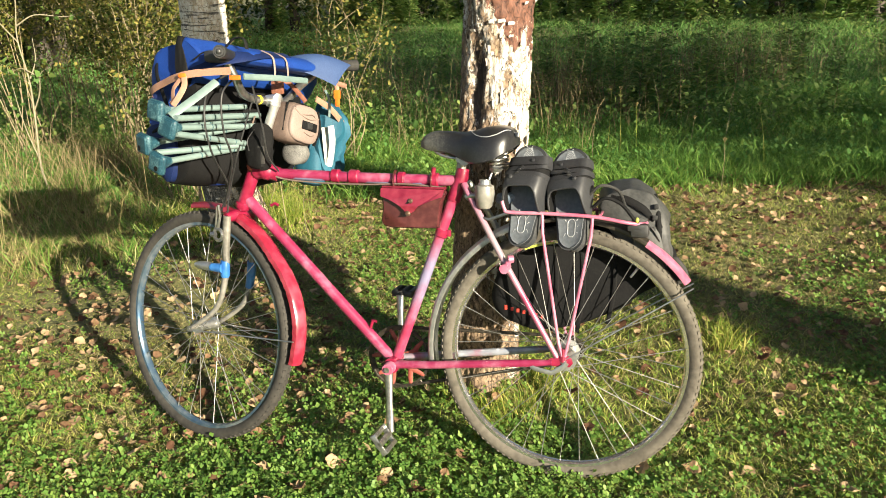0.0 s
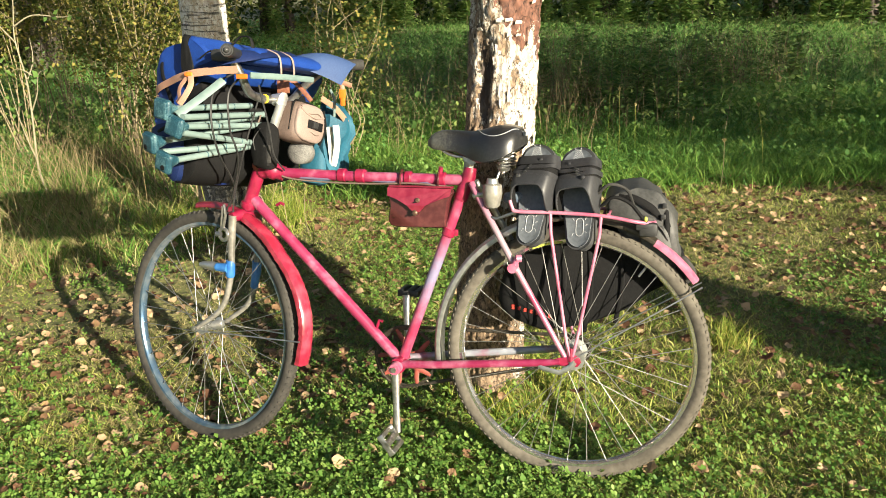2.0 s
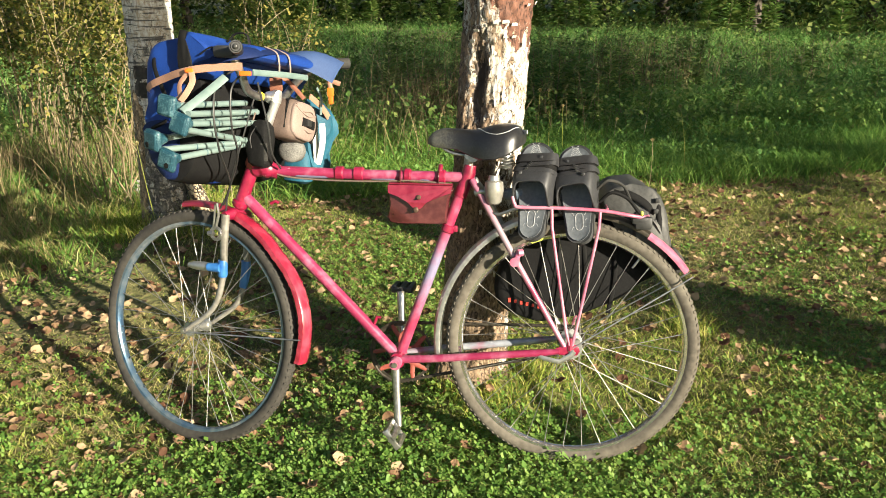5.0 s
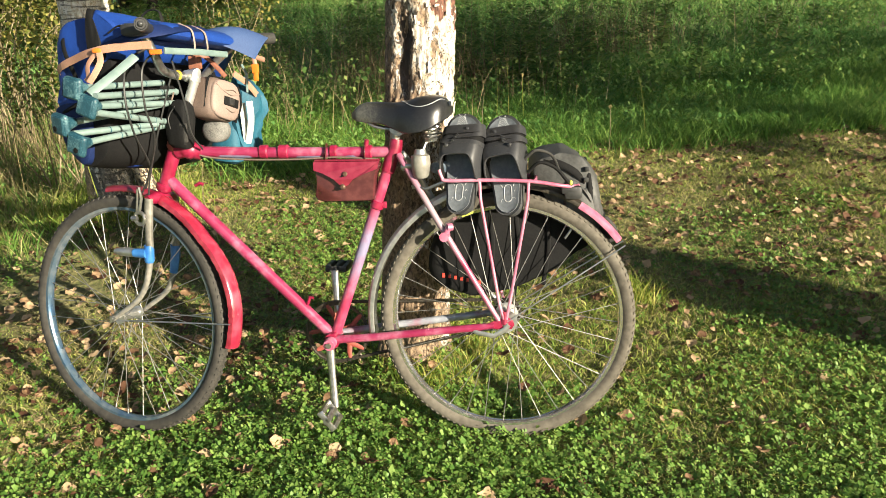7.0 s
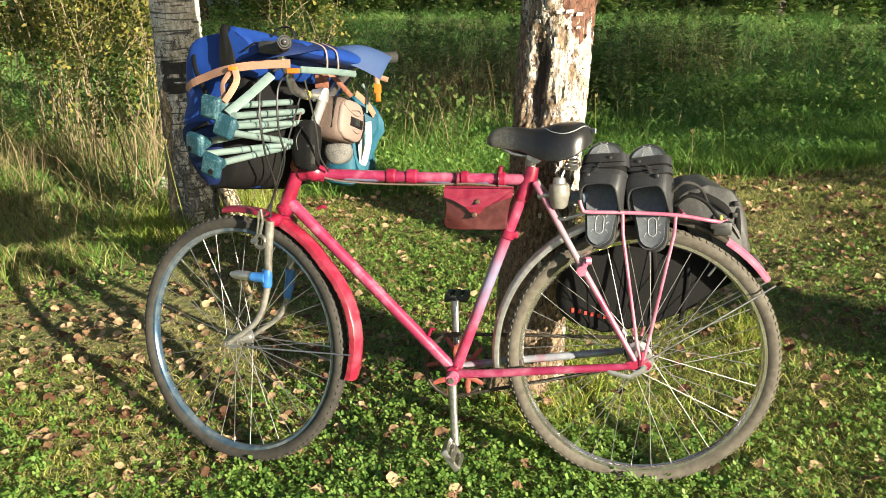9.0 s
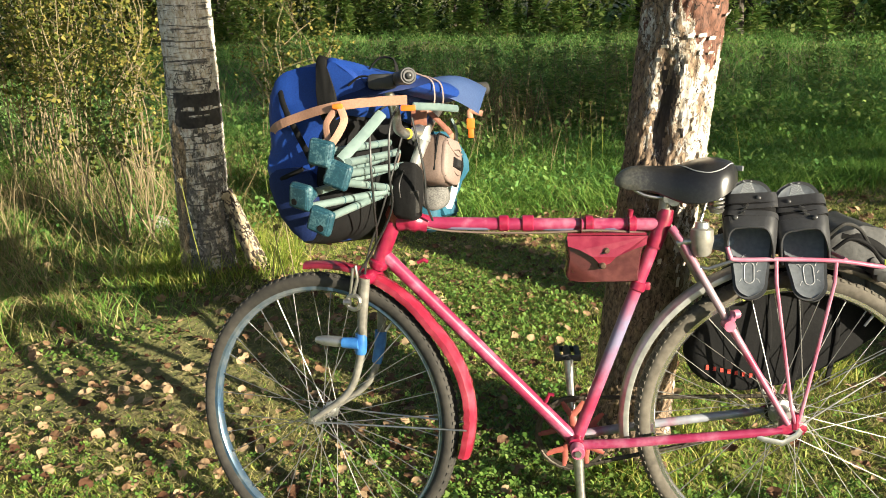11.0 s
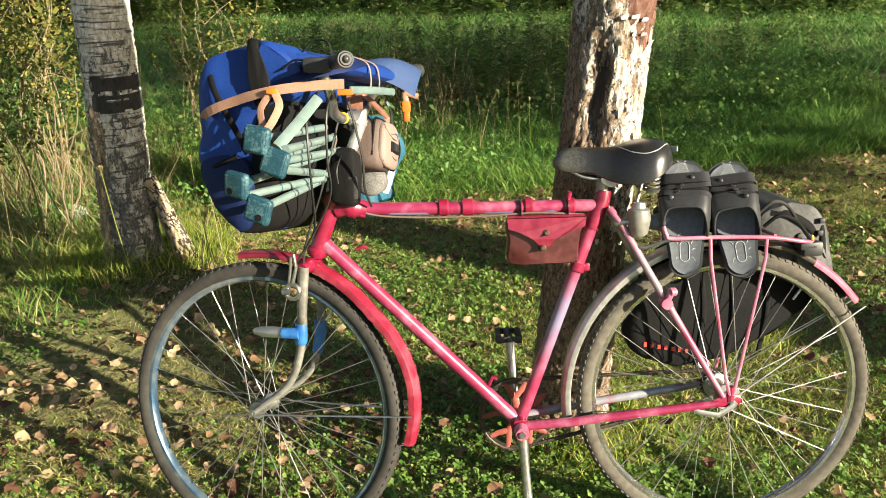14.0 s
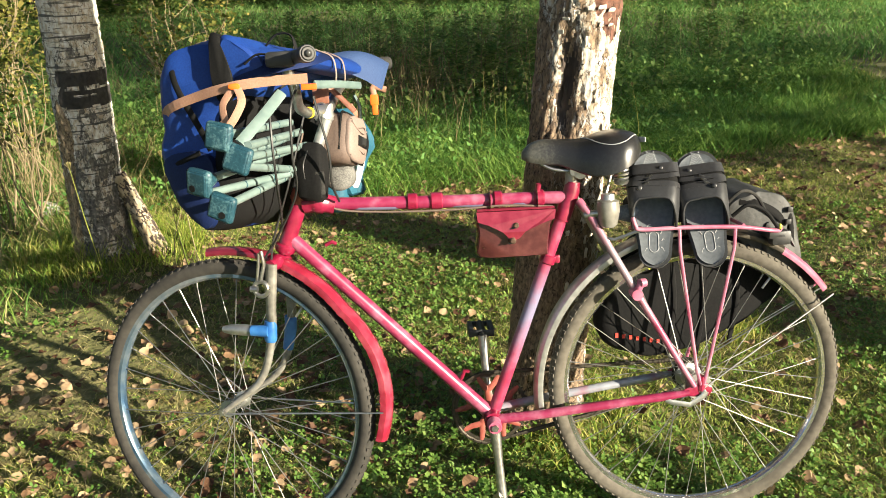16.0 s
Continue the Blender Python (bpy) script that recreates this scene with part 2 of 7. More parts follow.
# leaf colours lifted to carry the field's haze as well
M["weed"] = surf("weed leaves", [(0.095, 0.190, 0.045), (0.17, 0.285, 0.066), (0.28, 0.36, 0.10)], 0.6, 0, 2, 0.5, 0, 0, island=0.8, translucent=0.45, spec=0.3)
M["bushleaf"] = surf("yellowing bush leaves", [(0.07, 0.10, 0.018), (0.15, 0.17, 0.035), (0.33, 0.28, 0.075)], 0.6, 0, 2, 0.5, 0, 0, island=0.8, translucent=0.4, spec=0.3)
M["deadleaf"] = surf("fallen leaves", [(0.090, 0.042, 0.022), (0.215, 0.128, 0.068), (0.41, 0.29, 0.17)], 0.7, 0, 60, 4, 0.3, 0.002, island=0.9, translucent=0.15, spec=0.3)
M["stalk"] = surf("brown dry stalks", [(0.10, 0.075, 0.04), (0.20, 0.155, 0.08), (0.33, 0.26, 0.14)], 0.7, 0, 2, 0.5, 0, 0, island=0.8, translucent=0.2, spec=0.3)
M["twig"] = surf("dry stems", [(0.13, 0.10, 0.055), (0.28, 0.225, 0.13)], 0.8, 0, 20, 3, 0.2, 0.002, island=0.6)
M["woodtrunk"] = surf("dark forest trunks", [(0.04, 0.033, 0.025), (0.11, 0.09, 0.07)], 0.9, 0, 14, 2, 0.6, 0.01)
M["forestleaf"] = surf("forest leaves", [(0.025, 0.055, 0.012), (0.065, 0.105, 0.024), (0.16, 0.19, 0.05)], 0.6, 0, 0.6, 0.2, 0, 0, island=0.75, translucent=0.35, spec=0.2)
M["barkwhite"] = surf("white birch bark", [(0.30, 0.23, 0.17), (0.56, 0.50, 0.43), (0.70, 0.66, 0.60)], 0.75, 0, 45, 9, 0.6, 0.004, island=0.5, stretch=(1, 1, 0.5))
M["barkdark"] = surf("cracked brown bark", [(0.014, 0.011, 0.009), (0.055, 0.040, 0.032), (0.20, 0.165, 0.145)], 0.9, 0, 38, 8, 1.0, 0.012, stretch=(1, 1, 0.35))
M["barktan"] = surf("tan mossy bark", [(0.16, 0.11, 0.065), (0.34, 0.27, 0.17), (0.50, 0.42, 0.31)], 0.85, 0, 60, 12, 0.8, 0.005, stretch=(1, 1, 0.5))
M["barkgrey"] = surf("grey birch bark", [(0.045, 0.042, 0.04), (0.33, 0.32, 0.31), (0.55, 0.54, 0.52)], 0.8, 0, 30, 7, 0.6, 0.005, stretch=(1, 1, 2.2))
M["barkblack"] = surf("black bark scar", [(0.012, 0.012, 0.012), (0.05, 0.045, 0.042)], 0.9, 0, 60, 8, 0.8, 0.006)


def bark(name, pale, mid, dark, cell, squash, white, lean_x=0.0, red=None, crack=0.05, streak=0.0, lean_z=0.0):
    """Birch bark: pale sheets broken by dark cracks, with brown ground where the sheets are gone."""
    m = bpy.data.materials.new(name)
    m.use_nodes = True
    nt = m.node_tree
    N, L = nt.nodes, nt.links
    b = N["Principled BSDF"]
    co = N.new("ShaderNodeTexCoord")
    mp = N.new("ShaderNodeMapping")
    mp.inputs["Scale"].default_value = (1, 1, squash)
    L.new(co.outputs["Object"], mp.inputs[0])

    def tex_noise(scale, detail, vec=None, rough=0.6):
        k = N.new("ShaderNodeTexNoise")
        k.inputs["Scale"].default_value, k.inputs["Detail"].default_value, k.inputs["Roughness"].default_value = scale, detail, rough
        L.new(vec or mp.outputs[0], k.inputs["Vector"])
        return k

    def calc(op, *args):
        k = N.new("ShaderNodeMath")
        k.operation = op
        for i, v in enumerate(args):
            if isinstance(v, (int, float)):
                k.inputs[i].default_value = v
            else:
                L.new(v, k.inputs[i])
        return k.outputs[0]

    def ramp(fac, lo, hi, c0, c1):
        k = N.new("ShaderNodeValToRGB")
        e = k.color_ramp.elements
        e[0].position, e[1].position = lo, hi
        e[0].color, e[1].color = (*c0, 1), (*c1, 1)
        L.new(fac, k.inputs[0])
        return k.outputs[0]

    def blend(fac, a, d):
        k = N.new("ShaderNodeMix")
        k.data_type = "RGBA"
        L.new(fac, k.inputs[0])
        L.new(a, k.inputs[6])
        L.new(d, k.inputs[7])
        return k.outputs[2]

    warp = tex_noise(26, 3)
    add = N.new("ShaderNodeVectorMath")
    add.operation = "MULTIPLY_ADD"
    L.new(warp.outputs["Color"], add.inputs[0])
    add.inputs[1].default_value = (0.06, 0.06, 0.06)
    L.new(mp.outputs[0], add.inputs[2])
    vo = N.new("ShaderNodeTexVoronoi")
    vo.feature = "DISTANCE_TO_EDGE"
    vo.inputs["Scale"].default_value = cell
    L.new(add.outputs[0], vo.inputs["Vector"])
    fine = tex_noise(120, 5)
    patch = tex_noise(25, 8, rough=0.75)
    xyz = N.new("ShaderNodeSeparateXYZ")
    L.new(co.outputs["Object"], xyz.inputs[0])
    # lean_x pales the bark towards the sun: real flaking plus painted sunlight
    level = calc("MULTIPLY_ADD", xyz.outputs[2], lean_z, calc("MULTIPLY_ADD", xyz.outputs[0], lean_x, patch.outputs["Fac"]))
    sheet = ramp(level, white - 0.018, white + 0.018, (0, 0, 0), (1, 1, 1))
    mott = tex_noise(58, 7, rough=0.7)
    pale_c = ramp(mott.outputs["Fac"], 0.40, 0.60, (0.60 * pale[0], 0.50 * pale[1], 0.39 * pale[2]), pale)
    ground_c = ramp(fine.outputs["Fac"], 0.32, 0.68, dark, mid)
    colour = blend(sheet, ground_c, pale_c)
    if red:
        hi = calc("MULTIPLY_ADD", xyz.outputs[2], 2.0, calc("MULTIPLY_ADD", xyz.outputs[0], 2.4, calc("MULTIPLY", patch.outputs["Fac"], 1.3)))
        colour = blend(calc("GREATER_THAN", hi, 2.95), colour, ramp(fine.outputs["Fac"], 0.35, 0.65, tuple(0.4 * q for q in red), red))
    if streak:
        sm = N.new("ShaderNodeMapping")
        sm.inputs["Scale"].default_value = (0.25, 0.25, 3.0)
        L.new(co.outputs["Object"], sm.inputs[0])
        st = tex_noise(26, 5, sm.outputs[0])
        colour = blend(ramp(st.outputs["Fac"], 0.54, 0.60, (0, 0, 0), (streak, streak, streak)), colour, ramp(fine.outputs["Fac"], 0.3, 0.7, (0.03, 0.03, 0.03), (0.12, 0.115, 0.11)))
    cut = ramp(vo.outputs["Distance"], crack * 0.3, crack, (0, 0, 0), (1, 1, 1))
    colour = blend(cut, ramp(fine.outputs["Fac"], 0.3, 0.7, tuple(0.35 * q for q in dark), dark), colour)
    L.new(colour, b.inputs["Base Color"])
    b.inputs["Roughness"].default_value = 0.8
    h = calc("MULTIPLY_ADD", sheet, 0.5, calc("MULTIPLY_ADD", cut, 0.8, calc("MULTIPLY", fine.outputs["Fac"], 0.5)))
    bp_ = N.new("ShaderNodeBump")
    bp_.inputs["Strength"].default_value, bp_.inputs["Distance"].default_value = 0.9, 0.006
    L.new(h, bp_.inputs["Height"])
    L.new(bp_.outputs[0], b.inputs["Normal"])
    return m


M["birch"] = bark("flaking birch bark", (0.56, 0.535, 0.49), (0.33, 0.23, 0.145), (0.050, 0.032, 0.022), 40, 0.42, 0.645, 1.25, (0.17, 0.075, 0.048), 0.022, 0.0, 0.155)
M["birchgrey"] = bark("smooth grey birch bark", (0.64, 0.635, 0.61), (0.22, 0.205, 0.19), (0.030, 0.028, 0.026), 16, 0.5, 0.565, 0.0, None, 0.010, 0.95, 0.16)
# paler, warmer bark whose colour carries the sunlit strip of the second birch
M["birchlit"] = bark("scaly tan birch bark painted as sunlit", (0.60, 0.56, 0.50), (0.40, 0.30, 0.19), (0.12, 0.08, 0.05), 34, 0.55, 0.58, 0.0, None, 0.045)



# ---------------------------------------------------------------- mesh helpers
def mesh_from(name, verts, faces, material, smooth=False):
    """Vertices (n, 3) and polygons, as arrays of equal-sided faces or a list of such arrays."""
    me = bpy.data.meshes.new(name)
    groups = faces if isinstance(faces, list) else [faces]
    groups = [np.asarray(g, dtype=np.int64) for g in groups if len(g)]
    loops = np.concatenate([g.ravel() for g in groups])
    sizes = np.concatenate([np.full(len(g), g.shape[1]) for g in groups])
    me.vertices.add(len(verts))
    me.vertices.foreach_set("co", np.asarray(verts, dtype=np.float32).ravel())
    me.loops.add(len(loops))
    me.loops.foreach_set("vertex_index", loops.astype(np.int32))
    me.polygons.add(len(sizes))
    me.polygons.foreach_set("loop_start", np.r_[0, np.cumsum(sizes)[:-1]].astype(np.int32))
    me.update(calc_edges=True)
    me.materials.append(material)
    if smooth:
        me.polygons.foreach_set("use_smooth", np.ones(len(sizes), dtype=bool))
    return me


def part(name, bm, material, parent, label="", smooth=True):
    """Links a bmesh or mesh data as one mesh object under a thing or a part, in the thing's own space."""
    if isinstance(bm, bpy.types.Mesh):
        me = bm
    else:
        me = bpy.data.meshes.new(name)
        bm.normal_update()
        bm.to_mesh(me)
        bm.free()
        me.materials.append(material)
        if smooth:
            me.polygons.foreach_set("use_smooth", [True] * len(me.polygons))
            me.set_sharp_from_angle(angle=radians(40))
    ob = new(name, me)
    ob.parent = parent
    if label:
        ob["label"] = label
    return ob


def thing(name, matrix, label, category, group=""):
    ob = new(name)
    ob.empty_display_size = 0.05
    ob.matrix_world = matrix
    tagged(ob, label, category, group)
    return ob


def spline(points, steps=8):
    """A smooth line through points."""
    p = [Vector(q) for q in points]
    if len(p) < 3:
        return p
    p = [2 * p[0] - p[1]] + p + [2 * p[-1] - p[-2]]
    out = []
    for i in range(1, len(p) - 2):
        for k in range(steps):
            t = k / steps
            a, b, c, d = p[i - 1], p[i], p[i + 1], p[i + 2]
            out.append(0.5 * (2 * b + (c - a) * t + (2 * a - 5 * b + 4 * c - d) * t * t + (3 * b - a - 3 * c + d) * t ** 3))
    out.append(p[-2])
    return out


def tube(points, radius, sides=12, bm=None, flat=1.0, side=None, cap=True):
    """A tube along points. radius: one number or one per point. flat: its thickness against its width; side: the flat's normal."""
    bm = bm or bmesh.new()
    pts = [Vector(q) for q in points]
    rad = list(radius) if hasattr(radius, "__len__") else [radius] * len(pts)
    rings = []
    ref = Vector(side) if side is not None else None
    for i, q in enumerate(pts):
        d = (pts[min(i + 1, len(pts) - 1)] - pts[max(i - 1, 0)]).normalized()
        if ref is None:
            ref = d.orthogonal()
        nrm = (ref - d * ref.dot(d))
        nrm = nrm.normalized() if nrm.length > 1e-6 else d.orthogonal().normalized()
        if side is None:
            ref = nrm
        bi = d.cross(nrm)
        rings.append([bm.verts.new(q + rad[i] * (math.cos(a) * bi + math.sin(a) * nrm * flat))
                      for a in (2 * math.pi * k / sides for k in range(sides))])
    for r0, r1 in zip(rings, rings[1:]):
        for k in range(sides):
            bm.faces.new((r0[k], r0[(k + 1) % sides], r1[(k + 1) % sides], r1[k]))
    if cap:
        bm.faces.new(rings[0][::-1])
        bm.faces.new(rings[-1])
    return bm


def box(size, at=(0, 0, 0), bevel=0.0, seg=2, bm=None, turn=None):
    b = bmesh.new()
    bmesh.ops.create_cube(b, size=1.0)
    bmesh.ops.scale(b, vec=size, verts=b.verts)
    if bevel:
        bmesh.ops.bevel(b, geom=b.edges[:], offset=bevel, segments=seg, affect="EDGES", profile=0.6)
    m = Matrix.Translation(at) @ (turn.to_4x4() if turn is not None else Matrix())
    bmesh.ops.transform(b, matrix=m, verts=b.verts)
    if bm is None:
        return b
    return join(bm, b)


def join(bm, other):
    tmp = bpy.data.meshes.new("tmp")
    other.to_mesh(tmp)
    other.free()
    bm.from_mesh(tmp)
    bpy.data.meshes.remove(tmp)
    return bm


def ball(at, radii, bm=None, u=20, v=12, turn=None):
    b = bmesh.new()
    bmesh.ops.create_uvsphere(b, u_segments=u, v_segments=v, radius=1.0)
    m = Matrix.Translation(at) @ (turn.to_4x4() if turn is not None else Matrix()) @ Matrix.Diagonal((*radii, 1))
    bmesh.ops.transform(b, matrix=m, verts=b.verts)
    return b if bm is None else join(bm, b)


def soft_box(size, at=(0, 0, 0), power=4.0, lump=0.0, turn=None, u=36, v=20, seed=0.0, taper=0.0):
    """A stuffed, rounded box: a superellipsoid with uneven folds."""
    b = bmesh.new()
    bmesh.ops.create_uvsphere(b, u_segments=u, v_segments=v, radius=1.0)
    for q in b.verts:
        d = q.co.copy()
        k = (abs(d.x) ** power + abs(d.y) ** power + abs(d.z) ** power) ** (-1 / power)
        d *= k
        d.x *= 1 + taper * d.z
        d.y *= 1 + taper * d.z
        d = Vector((d.x * size[0] / 2, d.y * size[1] / 2, d.z * size[2] / 2))
        if lump:
            d += d.normalized() * lump * noise.noise(d * 14 + Vector((seed, seed, 0)))
            d += d.normalized() * lump * 0.4 * noise.noise(d * 40 + Vector((0, seed, seed)))
        q.co = d
    m = Matrix.Translation(at) @ (turn.to_4x4() if turn is not None else Matrix())
    bmesh.ops.transform(b, matrix=m, verts=b.verts)
    return b


def sweep(profile, a0, a1, steps, centre, ax, up, nrm, closed=False, bm=None):
    """Turns a profile of (radius, across) about an axis nrm through centre, from angle a0 to a1."""
    bm = bm or bmesh.new()
    rows = []
    n = steps if closed else steps + 1
    for i in range(n):
        a = a0 + (a1 - a0) * i / steps
        d = math.cos(a) * ax + math.sin(a) * up
        rows.append([bm.verts.new(centre + d * r + nrm * w) for r, w in profile])
    for i in range(steps):
        r0, r1 = rows[i], rows[(i + 1) % n]
        for k in range(len(profile)):
            k2 = (k + 1) % len(profile)
            bm.faces.new((r0[k], r0[k2], r1[k2], r1[k]))
    if not closed:
        bm.faces.new(rows[0][::-1])
        bm.faces.new(rows[-1])
    return bm


# ---------------------------------------------------------------- ground
TREE = Vector((0.150, 2.310, 0.0))        # the birch that the bicycle leans on
TREE_2 = Vector((-1.120, 4.080, 0.0))     # the second birch


def ground_z(x, y):
    x, y = np.asarray(x, float), np.asarray(y, float)
    z = -0.036 + 0.012 * np.sin(1.7 * x + 0.6) * np.sin(1.3 * y + 0.4) + 0.010 * np.sin(3.9 * x - 2.2 * y)
    z = z + 0.09 * np.exp(-((x - TREE.x) ** 2 + (y - TREE.y - 0.06) ** 2) / 0.045)
    z = z + 0.13 * np.exp(-((x - TREE_2.x) ** 2 + (y - TREE_2.y) ** 2) / 0.30)
    z = z + 0.05 * np.clip((y - 5) / 3, 0, 1) * np.sin(0.8 * x) * np.sin(0.7 * y + 1)
    return z


def build_ground():
    k = np.linspace(-1, 1, 241)
    gx = 6 * k + 394 * k ** 7
    gy = 3.0 + 6 * k + 391 * k ** 7
    X, Y = np.meshgrid(gx, gy)
    v = np.c_[X.ravel(), Y.ravel(), ground_z(X, Y).ravel()]
    n = len(k)
    i, j = np.meshgrid(np.arange(n - 1), np.arange(n - 1))
    a = (j * n + i).ravel()
    ob = new("ground", mesh_from("ground", v, np.c_[a, a + 1, a + n + 1, a + n], M["soil"], True))
    tagged(ob, "mossy soil under short grass and clover", "ground", kind="structure")


build_ground()
rng = np.random.default_rng(7)


def blades(x, y, height, width, bend, base=None, seed=1):
    """Grass blades: three faces each, bent over."""
    r = np.random.default_rng(seed)
    n = len(x)
    a = r.uniform(0, 2 * np.pi, n)
    t = r.uniform(0, 2 * np.pi, n)
    z = ground_z(x, y) - 0.005 if base is None else base
    dx, dy = np.cos(a), np.sin(a)
    lx, ly = np.cos(t) * bend, np.sin(t) * bend
    out = np.empty((n, 5, 3))
    for k, (f, g, w) in enumerate(((0, 0, 1), (0, 0, -1), (0.55, 0.38, 0.8), (0.55, 0.38, -0.8), (1.0, 1.0, 0))):
        out[:, k, 0] = x + dx * width * w / 2 + lx * g * height
        out[:, k, 1] = y + dy * width * w / 2 + ly * g * height
        out[:, k, 2] = z + height * f * (1 - 0.35 * bend * g)
    i = np.arange(n)[:, None] * 5
    return out.reshape(-1, 3), [i + np.array([[0, 1, 3, 2]]), i + np.array([[2, 3, 4]])]


def stuff(name, verts, faces, material, label, category, smooth=False):
    ob = new(name, mesh_from(name, verts, faces, material, smooth))
    return tagged(ob, label, category, kind="stuff")


def patchy(x, y, scale, seed):
    """A smooth pattern between 0 and 1 over the ground."""
    r = np.random.default_rng(seed)
    s = np.zeros(len(x))
    for k in range(6):
        a, p = r.uniform(0, 2 * np.pi), r.uniform(0, 6)
        f = scale * r.uniform(0.6, 1.8)
        s += np.sin(f * (np.cos(a) * x + np.sin(a) * y) + p)
    return 0.5 + s / 7


def fan(n, near, far, left, right, seed, power=1.0):
    """Scattered places, denser towards the path."""
    r = np.random.default_rng(seed)
    y = near + (far - near) * r.uniform(0, 1, n) ** power
    k = r.uniform(0, 1, n)
    x = (left + (right - left) * k) * (0.35 + 0.65 * (y + 1.5) / (4 + 1.5))
    return x, y


# ---------------------------------------------------------------- the bicycle's own space
# x to the rear, y to its right side, z up in the plane of the leaning frame; the rear axle is the origin.
BIKE = Matrix(((0.96157, 0.27137, 0.04173, 0.32170), (-0.27456, 0.95040, 0.14616, 1.93470), (0.0, -0.15200, 0.98838, 0.30800), (0, 0, 0, 1)))
R_TYRE = 0.344
V3 = Vector


def at(base):
    return BIKE @ Matrix.Translation(base)


def shift(bm, base):
    bmesh.ops.translate(bm, vec=-V3(base), verts=bm.verts)
    return bm


BASE = V3((-0.45, 0.0, -0.344))
bike = thing("bicycle", at(BASE), "old pink-red bicycle with luggage leaning on a birch", "bicycle")


def bp(name, bm, mat, label="", parent=None, smooth=True):
    """A part of the bicycle, given in the frame's space."""
    return part(name, shift(bm, BASE), M[mat] if isinstance(mat, str) else mat, parent or bike, label, smooth)


BB = V3((-0.478, 0, -0.062))
HEAD_T, HEAD_B = V3((-0.884, 0, 0.484)), V3((-0.931, 0, 0.366))
LUG = V3((-0.290, 0, 0.452))
STEER = (HEAD_T - HEAD_B).normalized()


def build_frame():
    bp("top_tube", tube([(-0.875, 0, 0.462), (-0.58, 0, 0.4545), LUG], 0.0145, 16), "redpale")
    for x, r, l in ((-0.642, 0.0185, 0.012), (-0.588, 0.019, 0.014), (-0.452, 0.0185, 0.01), (-0.36, 0.019, 0.012)):
        z = 0.452 + (LUG.x - x) * 0.017
        bp("clamp_band", tube([(x - l, 0, z), (x - l + 0.003, 0, z), (x + l - 0.003, 0, z), (x + l, 0, z)], [r - 0.003, r, r, r - 0.003], 16), "red")
    for x0, x1 in ((-0.78, -0.66), (-0.570, -0.466), (-0.436, -0.376)):
        z0, z1 = (0.4446 + (LUG.x - q) * 0.017 for q in (x0, x1))
        bp("worn_patch", tube([(x0, -0.0030, z0), (x0 + 0.02, -0.0030, z0), (x1 - 0.02, -0.0030, z1), (x1, -0.0030, z1)], [0.005, 0.0092, 0.0092, 0.005], 14), "bluepaint", "old pale blue paint showing under the red")
    bm = tube([(-0.365, -0.004, 0.462), (-0.36, -0.008, 0.486)], [0.007, 0.006], 10)
    bp("clamp_bolt", bm, "red")
    bp("down_tube", tube([HEAD_B.lerp(HEAD_T, 0.22), BB], 0.0155, 16), "redpale")
    bp("seat_tube", tube([LUG + V3((0.006, 0, 0.022)), BB], 0.0145, 16), "redworn")
    bp("seat_lug", tube([LUG.lerp(BB, 0.10), LUG + V3((0.004, 0, 0.012)), LUG + V3((0.008, 0, 0.034))], [0.0185, 0.019, 0.0165], 16), "red")
    p0, p1 = LUG.lerp(BB, 0.252), LUG.lerp(BB, 0.292)
    bm = tube([p0, p0.lerp(p1, 0.12), p0.lerp(p1, 0.88), p1], [0.0155, 0.0182, 0.0182, 0.0155], 16)
    join(bm, box((0.014, 0.010, 0.018), p0.lerp(p1, 0.5) + V3((0.020, -0.004, 0)), 0.003))
    bp("clamp_band", bm, "red")
    bp("head_tube", tube([HEAD_B, HEAD_T], 0.0185, 18), "red")
    bm = tube([HEAD_B - STEER * 0.012, HEAD_B - STEER * 0.004, HEAD_B + STEER * 0.006, HEAD_B + STEER * 0.01], [0.017, 0.0235, 0.0235, 0.019], 18)
    bp("head_bearing", bm, "red")
    bm = tube([HEAD_T - STEER * 0.02, HEAD_T - STEER * 0.012, HEAD_T + STEER * 0.008, HEAD_T + STEER * 0.014], [0.019, 0.0245, 0.0245, 0.018], 18)
    bp("head_bearing", bm, "rust", "peeling red tape round the head tube")
    bm = tube(spline([(-0.88, -0.004, 0.465), (-0.85, -0.008, 0.468), (-0.815, -0.002, 0.458)], 6), [0.022] * 5 + [0.025] * 4 + [0.021] * 4, 12)
    for q in bm.verts:
        q.co += q.co.normalized() * 0.004 * noise.noise(q.co * 60)
    bp("tape_wrap", bm, "red", "red tape bunched at the head lug")
    bp("bottom_bracket", tube([BB + V3((0, -0.037, 0)), BB + V3((0, 0.037, 0))], 0.0215, 18), "red")
    for s in (-1, 1):
        bp("seat_stay", tube([(-0.274, s * 0.022, 0.446), (-0.255, s * 0.040, 0.42), (-0.15, s * 0.053, 0.235), (-0.018, s * 0.060, 0.010)], [0.009, 0.0085, 0.0085, 0.007], 12), "staysilver" if s < 0 else "alu")
        bp("chain_stay", tube([BB + V3((0.012, s * 0.03, 0.004)), (-0.36, s * 0.045, -0.045), (-0.075, s * 0.060, -0.010), (-0.03, s * 0.062, -0.004)], [0.0115, 0.011, 0.010, 0.007], 12), "redpale" if s < 0 else "stayblue")
        bm = tube([(-0.04, s * 0.062, -0.004), (-0.012, s * 0.062, 0.0), (0.014, s * 0.062, 0.002), (0.022, s * 0.062, 0.004)], [0.008, 0.015, 0.015, 0.006], 12, flat=0.18, side=(0, 1, 0))
